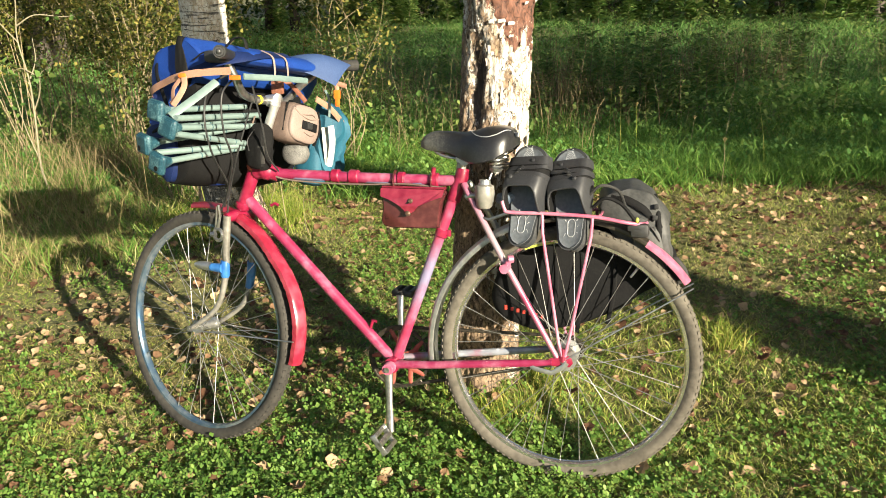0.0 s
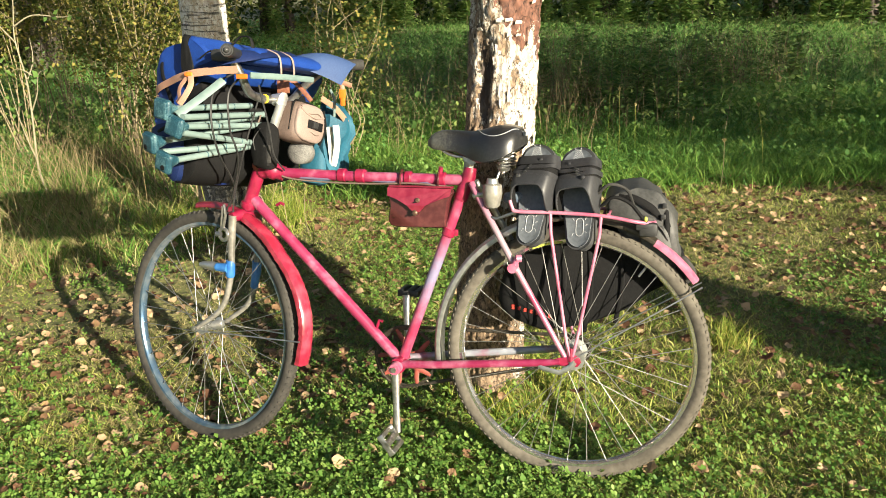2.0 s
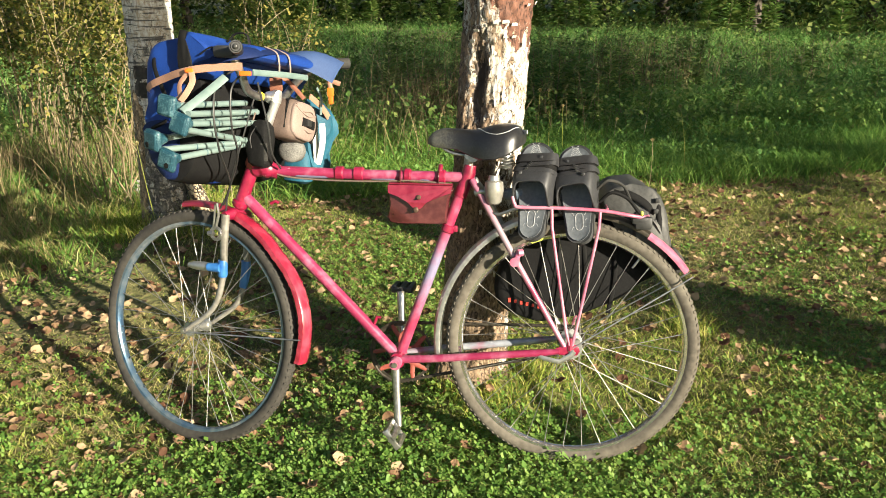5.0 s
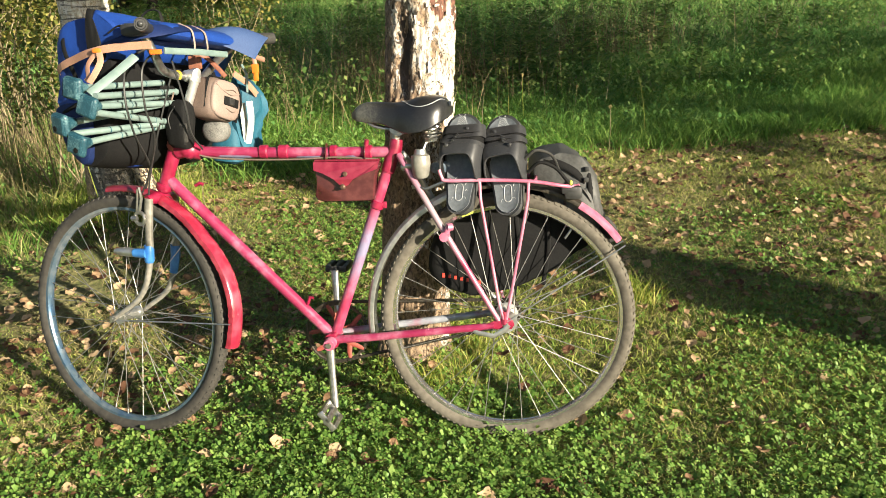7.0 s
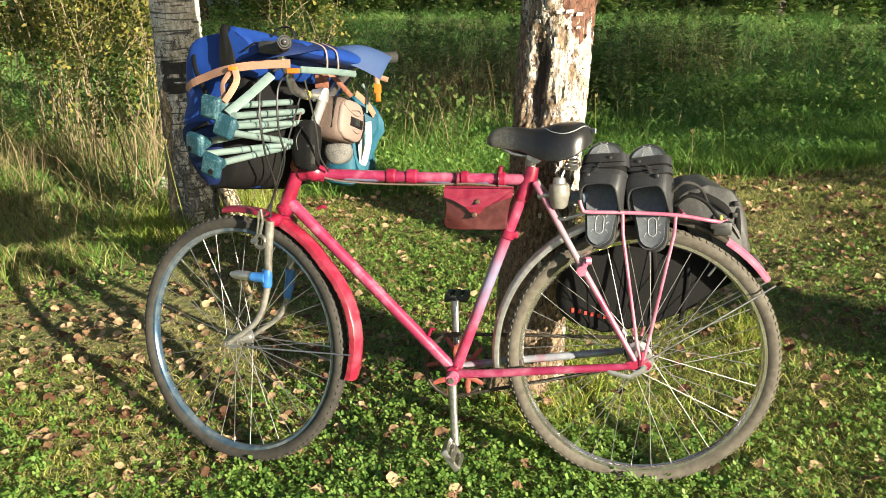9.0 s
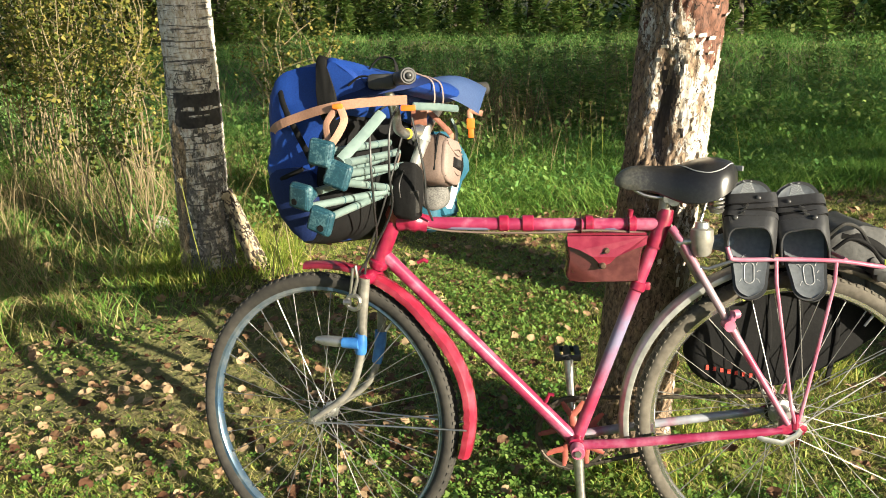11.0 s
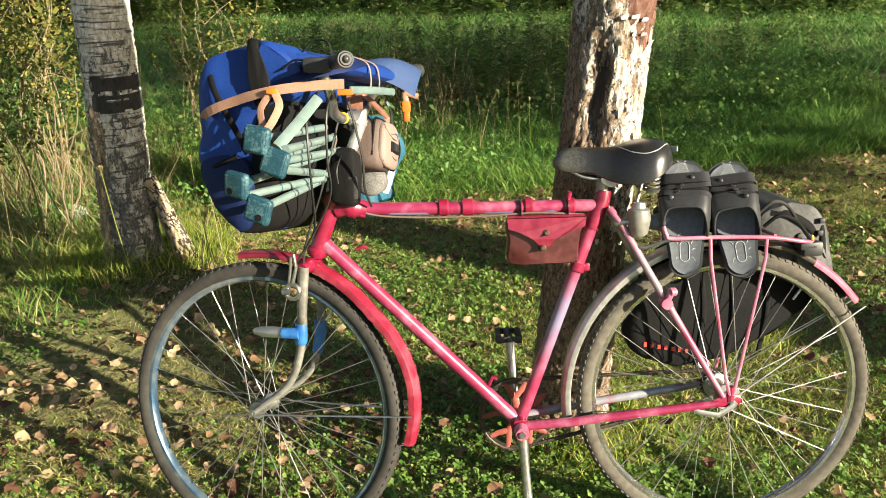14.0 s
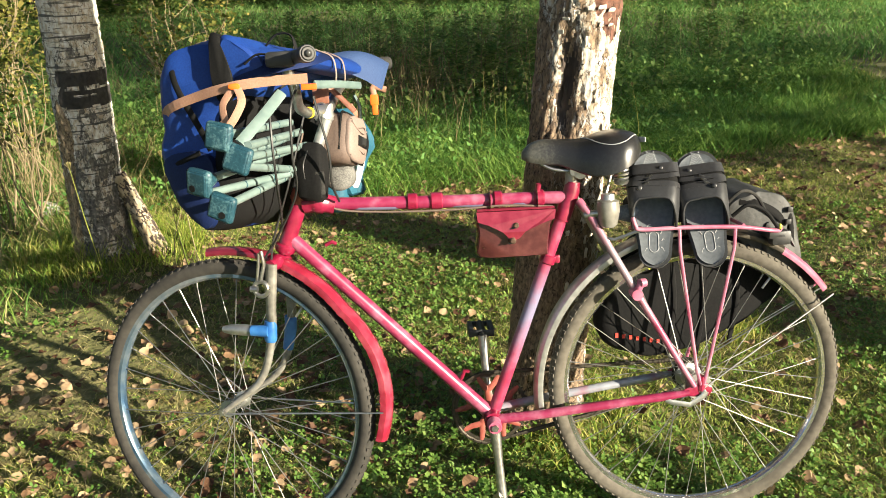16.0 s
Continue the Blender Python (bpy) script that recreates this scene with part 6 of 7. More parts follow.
def birch_main():
    base, top = (0.098, 2.340, -0.10), (0.215, 2.270, 1.55)
    t = new("birch_tree")
    t.location = (TREE.x, TREE.y, float(ground_z(TREE.x, TREE.y)))
    bpy.context.view_layer.update()
    tagged(t, "old birch with flaking white bark, cracked brown at its foot", "tree")

    me = bark_trunk(base, top, 0.108, 0.094, 0.018, 240, 150, 3.0, [M["birch"], M["barkdark"]], (0.024, 0.052), lambda a, z, crack, mid, fine, g, patch: 1 if g + 0.45 * patch + 0.45 * fine + 0.35 * mid > 0.72 else 0, (radians(-130), 0.26, 0.92, 1.26))
    me.transform(Matrix.Translation(-t.location))
    add_part("trunk", me, t).matrix_parent_inverse = Matrix()
    v, f = trunk_rings(top, (-0.25, 2.08, 7.5), 0.096, 0.05, 40, 24, 0.0, 0.05, 5.0, (-0.06, 0.0))
    add_part("upper_trunk", mesh_from("upper_trunk", v, f, M["barkgrey"], True), t)
    # curling white peels on the red inner bark, and loose scraps below
    r = np.random.default_rng(33)
    for k in range(54):
        h, ang = (r.uniform(1.17, 1.62), radians(r.uniform(-160, -10))) if k < 30 else (r.uniform(0.45, 1.2), radians(r.uniform(-110, -15)))
        peel(t, base, top, 0.108, 0.094, h, ang, r.uniform(0.008, 0.022) if k < 30 else r.uniform(0.006, 0.014), r.uniform(0.006, 0.013) if k < 30 else r.uniform(0.012, 0.034), r)
    # crown out of view, made extra broad to shade the wood on the left
    crown(t, -0.16, 2.14, 3.6, 4.4, 2.6, 21, 15000, M["bushleaf"], 0.075)


def birch_second():
    base, top = (-1.150, 4.09, -0.08), (-1.085, 4.03, 1.65)
    t = new("birch_tree")
    t.location = (TREE_2.x, TREE_2.y, float(ground_z(TREE_2.x, TREE_2.y)))
    bpy.context.view_layer.update()
    tagged(t, "birch with grey-white bark, a dark band and forked foot", "tree")

    def pick(a, z, crack, big, fine, g, patch):
        west = (a - radians(-142) + math.pi) % (2 * math.pi) - math.pi
        east = (a - radians(-25) + math.pi) % (2 * math.pi) - math.pi
        zz = z - 0.08
        if 0.735 < zz + 0.015 * patch < 0.875 and west > 0.16 and not (0.775 < zz < 0.787 and patch > 0.0) and not (0.805 < zz < 0.818 and patch < 0.1):
            return 2
        # low left strip, with its sunlight painted into the bark
        return 1 if zz < 0.78 - 0.2 * abs(west) and abs(west + 0.12 * math.sin(zz * 7)) < 0.36 else 0

    me = bark_trunk(base, top, 0.118, 0.103, 0.035, 200, 140, 9.0, [M["birchgrey"], M["birchlit"], M["barkblack"]], (0.045, 0.05), pick, None, 0.2)
    me.transform(Matrix.Translation(-t.location))
    add_part("trunk", me, t).matrix_parent_inverse = Matrix()
    v, f = trunk_rings(top, (-1.2, 4.3, 6.5), 0.100, 0.045, 30, 20, 0.0, 0.05, 15.0)
    add_part("upper_trunk", mesh_from("upper_trunk", v, f, M["barkgrey"], True), t)
    # root that leans against the foot
    add_part("root", bark_trunk((-0.87, 3.98, -0.05), (-1.035, 4.03, 0.45), 0.048, 0.034, 0.02, 70, 40, 4.0, [M["barktan"], M["barkdark"]], (0.02, 0.04), lambda a, z, crack, big, fine, g, patch: 1 if crack < 0.45 else 0, None, 0.15), t, "split root of the birch")
    # likewise an unseen crown, widened for its shade on the wood
    crown(t, -1.2, 4.3, 3.0, 4.6, 2.6, 41, 15000, M["bushleaf"], 0.075)


birch_main()
birch_second()


def shade_tree(x, y, h, reach, seed, leaves, low=0.25, r=0.12, size=0.11):
    """An unseen tree beside or behind the path, placed to cast shade."""
    t = new("birch_tree")
    t.location = (x, y, float(ground_z(x, y)))
    bpy.context.view_layer.update()
    tagged(t, "tall leafy tree out of view, placed to cast shade", "tree", "grove birches")
    v, f = trunk_rings((x, y, -0.1), (x + 0.1, y + 0.1, h), r, r * 0.4, 30, 16, 0.05, 0.04, seed)
    add_part("trunk", mesh_from("trunk", v, f, M["barkgrey"], True), t)
    v, f, tips = limbs((x + 0.1, y + 0.1, 0), h, 26, reach, 0.05, seed, low)
    add_part("limb", mesh_from("limb", v, f, M["barkgrey"], True), t)
    lv, lf = leaf_cloud(tips, (reach * 0.2, reach * 0.2, 0.05 * h), leaves, size, seed + 1)
    add_part("crown", mesh_from("crown", lv, lf, M["bushleaf"]), t)


# trees added out of view, spaced and leafed to shade the field
for k, (gx, gy, gh) in enumerate(((6.7, 0.35, 7.0), (8.0, 0.8, 8.5), (10.4, 2.0, 9.5), (12.6, -0.6, 10.0), (13.2, 4.4, 9.0), (20.5, 7.5, 11.0), (21.0, 3.0, 12.0), (24.0, 10.0, 12.0))):
    shade_tree(gx, gy, gh, 2.3, 500 + 5 * k, 8500 if k < 3 else 3800, 0.16, 0.12, 0.13 if k < 3 else 0.11)
# a thick old tree beside the path, whose trunk throws the long shadow over the lawn
shade_tree(4.30, -1.26, 11.0, 2.4, 777, 7000, 0.50, 0.245, 0.11)


# ---------------------------------------------------------------- lawn, clover and fallen leaves
def lawn():
    x, y = fan(300000, 0.9, 6.8, -3.9, 4.2, 1, 1.0)
    p = patchy(x, y, 2.2, 3)
    bare = np.exp(-(((x + 1.45) / 0.55) ** 2 + ((y - 3.3) / 0.60) ** 2) ** 2)
    h = rng.uniform(0.016, 0.046, len(x)) * (0.6 + 0.7 * p) * np.where((y > 2.6) & (y < 4.6), 0.85, 1.0) * (1 - 0.6 * bare)
    v, f = blades(x, y, h, rng.uniform(0.0028, 0.0056, len(x)), rng.uniform(0.4, 1.5, len(x)), seed=2)
    stuff("lawn_grass", v, f, M["lawn"], "short sunlit lawn grass with yellow tips", "grass")
    x, y = fan(150000, 0.9, 5.8, -3.9, 4.2, 4, 1.0)
    keep = patchy(x, y, 1.6, 9) + 0.40 * (x < -0.7) + 0.50 * ((y > 2.3) & (y < 4.9)) + 0.42 * np.clip((x - 0.1) / 0.5, 0, 1) + rng.normal(0, 0.15, len(x)) > 0.52
    keep &= ((x + 1.45) / 0.5) ** 2 + ((y - 3.3) / 0.5) ** 2 > rng.uniform(0, 1.6, len(x))
    x, y = x[keep], y[keep]
    v, f = blades(x, y, rng.uniform(0.020, 0.055, len(x)), np.full(len(x), 0.0022), rng.uniform(0.7, 1.6, len(x)), seed=5)
    stuff("dry_grass", v, f, M["hay"], "dry straw lying in the lawn", "grass")
    # coarser grass round the path, to both sides and behind
    for_side = np.random.default_rng(15)
    x = for_side.normal(0.2, 3.6, 190000)
    y = np.where(for_side.uniform(0, 1, 190000) < 0.72, 1.2 - np.abs(for_side.normal(0, 2.6, 190000)), for_side.uniform(0.5, 9, 190000))
    edge = (0.35 + 0.65 * (y + 1.5) / 5.5)
    keep = (y < 0.95) | (x < -3.8 * edge) | (x > 4.1 * edge)
    x, y = x[keep], y[keep]
    v, f = blades(x, y, for_side.uniform(0.025, 0.075, len(x)), for_side.uniform(0.005, 0.010, len(x)), for_side.uniform(0.3, 1.2, len(x)), seed=8)
    stuff("side_grass", v, f, M["grass"], "short grass beside the path", "grass")


def clover():
    x, y = fan(200000, 0.9, 4.2, -3.7, 4.0, 6, 1.15)
    keep = patchy(x, y, 2.6, 14) + 0.30 * (y < 2.1) - 0.34 * np.clip((y - 2.2) / 0.7, 0, 1) - 0.30 * np.exp(-(((x + 1.45) / 0.5) ** 2 + ((y - 3.3) / 0.55) ** 2)) - 0.26 * np.clip((x - 0.35) / 0.5, 0, 1) + rng.normal(0, 0.24, len(x)) > 0.54
    x, y = x[keep], y[keep]
    n = len(x)
    z = ground_z(x, y) + rng.uniform(0.008, 0.036, n)
    s = rng.uniform(0.0036, 0.0072, n)
    a0 = rng.uniform(0, 2 * np.pi, n)
    tx, ty = rng.normal(0, 0.4, n), rng.normal(0.1, 0.4, n)
    vs = []
    for k in range(3):
        a = a0 + k * 2.094
        d, e = np.c_[np.cos(a), np.sin(a)], np.c_[-np.sin(a), np.cos(a)]
        for r, w in ((0.1, 0.0), (0.75, -0.62), (1.45, -0.60), (1.6, 0.0), (1.45, 0.60), (0.75, 0.62)):
            q = (d * r + e * w) * s[:, None]
            vs.append(np.c_[x + q[:, 0], y + q[:, 1], z + q[:, 0] * tx + q[:, 1] * ty - 0.18 * abs(w) * s + 0.12 * s * r])
    v = np.stack(vs, 1).reshape(-1, 3)
    i = (np.arange(n)[:, None, None] * 18 + np.arange(3)[None, :, None] * 6 + np.arange(6)).reshape(-1, 6)
    stuff("clover", v, i, M["clover"], "fresh green clover patches in the lawn", "clover")
    x2, y2 = fan(2600, 0.9, 3.6, -3.9, 4.2, 26, 1.0)
    keep = patchy(x2, y2, 2.4, 33) > 0.45
    v, f = leaf_cloud(np.c_[x2, y2, ground_z(x2, y2) + 0.024][keep], (0.03, 0.03, 0.012), 26000, 0.015, 3)
    stuff("broad_weeds", v, f, M["clover"], "small broad-leaved weeds in the lawn", "weed")
    # leafy herbs low in the verge
    r = np.random.default_rng(27)
    y3 = 5.0 + r.uniform(0, 1, 2600) ** 1.2 * 4.5
    x3 = r.uniform(-1, 1, 2600) * (1.2 + 0.62 * y3)
    keep = patchy(x3, y3, 1.8, 35) > 0.3
    v, f = leaf_cloud(np.c_[x3, y3, ground_z(x3, y3) + r.uniform(0.03, 0.12, 2600)][keep], (0.10, 0.10, 0.03), 22000, 0.027, 5)
    stuff("verge_herbs", v, f, M["grassfar"], "low leafy herbs among the verge grass", "weed")
    # knee-high leafy clumps scattered over the rough meadow
    y4 = 6.2 + r.uniform(0, 1, 1500) ** 1.4 * 15
    x4 = r.uniform(-0.8, 1.3, 1500) * (1.2 + 0.62 * y4)
    keep = patchy(x4, y4, 0.9, 37) + r.normal(0, 0.1, 1500) > 0.5
    v, f = leaf_cloud(np.c_[x4, y4, ground_z(x4, y4) + r.uniform(0.10, 0.34, 1500)][keep], (0.13, 0.13, 0.10), 24000, 0.040, 6)
    stuff("meadow_herbs", v, f, M["weed"], "leafy green herbs in clumps in the rough meadow", "weed")


def leaf_mesh(seed):
    """A curled birch leaf with a stalk."""
    r = np.random.default_rng(seed)
    b = bmesh.new()
    n = 7
    mid = [b.verts.new((0.0, 0.05 * (k / n - 0.5), 0.004 * math.sin(k * 0.9 + seed))) for k in range(n + 1)]
    for sgn in (-1, 1):
        prev = None
        edge = []
        for k in range(n + 1):
            t = k / n
            w = 0.021 * math.sin(math.pi * t ** 0.75) * r.uniform(0.85, 1.15)
            edge.append(b.verts.new((sgn * w, 0.05 * (t - 0.5) - 0.003, 0.010 * r.uniform(0.2, 1.2) * math.sin(math.pi * t))))
        for k in range(n):
            b.faces.new((mid[k], mid[k + 1], edge[k + 1], edge[k])[::sgn])
    tube([(0, 0.025, 0), (0.002, 0.034, 0.003), (0.004, 0.042, 0.002)], 0.0008, 4, b)
    me = bpy.data.meshes.new("fallen_leaf")
    b.to_mesh(me)
    b.free()
    me.materials.append(M["deadleaf1"])
    return me


def fallen():
    m = M["deadleaf"].copy()
    m.name = "single fallen leaves"
    nt = m.node_tree
    geo = next(k for k in nt.nodes if k.bl_idname == "ShaderNodeNewGeometry")
    info = nt.nodes.new("ShaderNodeObjectInfo")
    for l in list(geo.outputs["Random Per Island"].links):
        nt.links.new(info.outputs["Random"], l.to_socket)
    M["deadleaf1"] = m
    meshes = [leaf_mesh(k) for k in range(6)]
    x, y = fan(290, 1.05, 3.0, -3.2, 3.6, 51, 0.9)
    for k in range(len(x)):
        ob = new("fallen_leaf", meshes[k % 6])
        s = rng.uniform(0.55, 1.1)
        z = float(ground_z(x[k], y[k])) + rng.uniform(0.018, 0.04)
        ob.matrix_world = pose(x[k], y[k], z, rng.uniform(-28, 28), rng.uniform(-28, 28), rng.uniform(0, 360)) @ Matrix.Diagonal((s, s, s, 1))
        tagged(ob, "dry tan birch leaf fallen on the grass", "leaf", "fallen birch leaves")
    x, y = fan(9800, 1.2, 5.4, -3.9, 4.2, 52, 0.75)
    keep = (patchy(x, y, 1.4, 19) * 0.6 - 0.12 * (y < 2.2) + 0.30 * np.clip((y - 1.6) / 1.0, 0, 1) * np.clip((5.2 - y) / 0.6, 0, 1) - 0.10 * (x < -0.9) + 0.14 * np.clip((x - 0.3) / 0.5, 0, 1) + 0.25 * np.exp(-((x - 0.9) / 0.5) ** 2 - ((y - 3.9) / 0.35) ** 2) + rng.normal(0, 0.16, len(x))) > 0.47
    x, y = x[keep], y[keep]
    z = ground_z(x, y) + rng.uniform(0.012, 0.03, len(x))
    m = len(x)
    src = [np.array([q.co[:] for q in me.vertices]) for me in meshes]
    tri = [np.array([p.vertices[:] for p in me.polygons if len(p.vertices) == 4]) for me in meshes]
    vs, fs, base = [], [], 0
    for k in range(m):
        s = rng.uniform(0.40, 0.95)
        e = Euler((rng.uniform(-0.6, 0.6), rng.uniform(-0.6, 0.6), rng.uniform(0, 6.28))).to_matrix()
        q = (src[k % 6] * s) @ np.array(e).T + (x[k], y[k], float(z[k]))
        vs.append(q)
        fs.append(tri[k % 6] + base)
        base += len(q)
    stuff("leaf_litter", np.concatenate(vs), np.concatenate(fs), M["deadleaf"], "scattered brown and yellow birch leaves", "leaves")


lawn()
clover()
fallen()


# ---------------------------------------------------------------- tall grass, weeds and bushes
def tufts(name, cx, cy, per, spread, hr, width, bend, mat, label, seed):
    r = np.random.default_rng(seed)
    n = len(cx) * per
    x = np.repeat(cx, per) + r.normal(0, spread, n)
    y = np.repeat(cy, per) + r.normal(0, spread, n)
    h = r.uniform(*hr, n) * np.repeat(r.uniform(0.6, 1.15, len(cx)), per)
    v, f = blades(x, y, h, r.uniform(0.6, 1.2, n) * width, r.uniform(*bend, n), seed=seed + 1)
    stuff(name, v, f, mat, label, "grass")


def meadow():
    r = np.random.default_rng(61)
    # verge where the mown lawn ends
    y = 4.75 + r.uniform(0, 1, 2200) ** 1.4 * 3.4
    x = r.uniform(-1.0, 1.0, 2200) * (1.2 + 0.62 * y)
    keep = ~((x < -0.6) & (y < 5.3))
    tufts("verge_grass", x[keep], y[keep], 30, 0.08, (0.08, 0.26), 0.006, (0.5, 1.4), M["verge"], "ankle-high green verge grass", 62)
    y = 7.5 + r.uniform(0, 1, 8600) ** 1.05 * 21
    x = r.uniform(-1.0, 1.6, 8600) * (1.5 + 0.66 * y)
    tufts("field_grass", x, y, 14, 0.20, (0.10, 0.28), 0.015, (0.6, 1.3), M["grassfar"], "rough shaded meadow grass", 64)
    y = np.r_[5.6 + r.uniform(0, 1, 60) * 4, r.normal(7.6, 0.5, 70), r.normal(8.6, 0.5, 60)]
    x = np.r_[r.uniform(-0.42, 0.65, 60) * (0.6 + 0.40 * y[:60]), r.normal(0.85, 0.35, 70), r.normal(3.0, 0.7, 60)]
    tufts("tall_dry_grass", x, y, 9, 0.10, (0.4, 0.95), 0.004, (0.10, 0.5), M["stalk"], "tall dry grass stalks", 66)
    # tufts at the feet of the birches and under the bicycle
    a = r.uniform(0, 2 * np.pi, 60)
    tufts("foot_grass", TREE.x + 0.13 * np.cos(a) * r.uniform(0.9, 1.5, 60), TREE.y + 0.13 * np.sin(a) * r.uniform(0.9, 1.5, 60), 12, 0.025, (0.04, 0.12), 0.004, (0.3, 0.9), M["grass"], "grass tufts round the birch's foot", 68)
    a = r.uniform(0, 2 * np.pi, 90)
    tufts("foot_grass", TREE_2.x + 0.24 * np.cos(a) * r.uniform(0.8, 1.8, 90), TREE_2.y + 0.2 * np.sin(a) * r.uniform(0.8, 1.6, 90), 16, 0.04, (0.08, 0.24), 0.004, (0.3, 0.9), M["grass"], "grass tufts round the birch's foot", 70)
    tufts("grass_tuft", np.array([0.98, 1.02, 1.05]), np.array([2.62, 2.70, 2.64]), 60, 0.035, (0.08, 0.20), 0.004, (0.4, 1.0), M["grass"], "bright tuft of long grass", 72)
    # straw-coloured long grass on the bushy side
    y = 3.7 + r.uniform(0, 1, 420) * 3.6
    x = -0.9 - r.uniform(0, 1, 420) * (0.4 + 0.45 * y)
    keep = (x < -1.45) | (y > 5.0)
    tufts("straw_grass", x[keep], y[keep], 15, 0.08, (0.08, 0.30), 0.004, (0.4, 1.3), M["hay"], "long straw-coloured grass by the bushes", 74)
    y = 3.6 + r.uniform(0, 1, 340) * 3.2
    x = -1.2 - r.uniform(0, 1, 340) * (0.3 + 0.45 * y)
    tufts("bush_grass", x, y, 22, 0.09, (0.06, 0.22), 0.005, (0.4, 1.3), M["verge"], "green grass among the straw by the bushes", 80)


meadow()
r = np.random.default_rng(76)
hx = np.r_[r.normal(-2.2, 0.45, 60), r.normal(-3.2, 0.5, 40), r.normal(-1.5, 0.2, 20)]
hy = np.r_[r.normal(5.5, 0.4, 60), r.normal(5.3, 0.6, 40), r.normal(5.2, 0.25, 20)]
tufts("tall_straw", hx, hy, 13, 0.09, (0.25, 0.75), 0.0032, (0.15, 0.9), M["stalk"], "knee-high straw among the bushes", 77)


def weed_mesh(seed, height, leaf, mat_stem, mat_leaf):
    """An upright leafy herb: a stem, side shoots and narrow leaves."""
    r = np.random.default_rng(seed)
    b = bmesh.new()
    pts = [V3((0, 0, 0))]
    for k in range(6):
        pts.append(pts[-1] + V3((r.normal(0, 0.012), r.normal(0, 0.012), height / 6)))
    tube(pts, [0.004 * (1 - 0.7 * k / 6) for k in range(7)], 5, b)
    n = int(105 * height / 0.8)
    vs, fs = [], []
    tips = []
    for k in range(n):
        t = r.uniform(0.12, 1.0)
        i = min(5, int(t * 6))
        p = np.array(pts[i].lerp(pts[i + 1], t * 6 - i))
        a = k * 2.4 + r.uniform(-0.5, 0.5)
        L = leaf * (1.25 - 0.8 * t) * r.uniform(0.7, 1.3)
        d = np.array([math.cos(a), math.sin(a), r.uniform(0.1, 0.9)])
        e = np.array([-math.sin(a), math.cos(a), 0]) * L * 0.13
        q = p + d * L * 0.5
        w = p + d * L - np.array([0, 0, 0.3 * L])
        j = len(vs)
        vs += [p, q + e, w, q - e]
        fs += [[j, j + 1, j + 2], [j, j + 2, j + 3]]
    stem = bpy.data.meshes.new("stem")
    b.to_mesh(stem)
    b.free()
    stem.materials.append(mat_stem)
    return stem, mesh_from("foliage", np.array(vs), np.array(fs), mat_leaf)


def wood_edge(x):
    """How far off the wood begins."""
    return float(np.interp(x, (-14, -7, -4, 0, 5, 9, 15, 30), (11.5, 13.5, 20.0, 22.0, 18.5, 15.0, 13.0, 14.0)))


def weeds():
    kinds = [weed_mesh(k, h, 0.095, M["twig"], M["weed"]) for k, h in enumerate((0.55, 0.75, 0.45, 0.85, 0.35))]
    r = np.random.default_rng(81)
    spots = []
    for cx, cy, n, s in ((1.75, 7.2, 20, 0.32), (2.25, 7.9, 14, 0.35), (1.15, 7.5, 12, 0.30), (2.9, 8.6, 12, 0.4), (0.5, 8.2, 10, 0.4), (3.7, 8.4, 7, 0.5), (4.6, 8.0, 6, 0.5), (-0.5, 8.2, 10, 0.6), (1.3, 9.4, 14, 0.8), (5.5, 9.4, 6, 0.8), (-2.6, 8.4, 10, 0.7), (3.4, 6.6, 4, 0.4)):
        spots += [(cx + r.normal(0, s), cy + r.normal(0, s * 0.7)) for _ in range(n)]
    # taller herbs before the wood
    for _ in range(80):
        x = r.uniform(-6, 15)
        spots.append((x, wood_edge(x) - r.uniform(0.2, 1.6)))
    tall = [weed_mesh(20 + k, h, 0.20, M["twig"], M["weed"]) for k, h in enumerate((1.1, 1.5, 1.3))]
    for k, (x, y) in enumerate(spots):
        stem, fol = kinds[k % 5] if y < 11 else tall[k % 3]
        t = new("weed")
        g = r.uniform(0.75, 1.15)
        t.matrix_world = pose(x, y, float(ground_z(x, y)) - 0.01, r.uniform(-7, 7), r.uniform(-7, 7), r.uniform(0, 360)) @ Matrix.Diagonal((g, g, g, 1))
        tagged(t, "green leafy weed standing in the meadow", "plant", "meadow weeds")
        for nm, me in (("stem", stem), ("foliage", fol)):
            ob = new(nm, me)
            ob.parent = t


weeds()


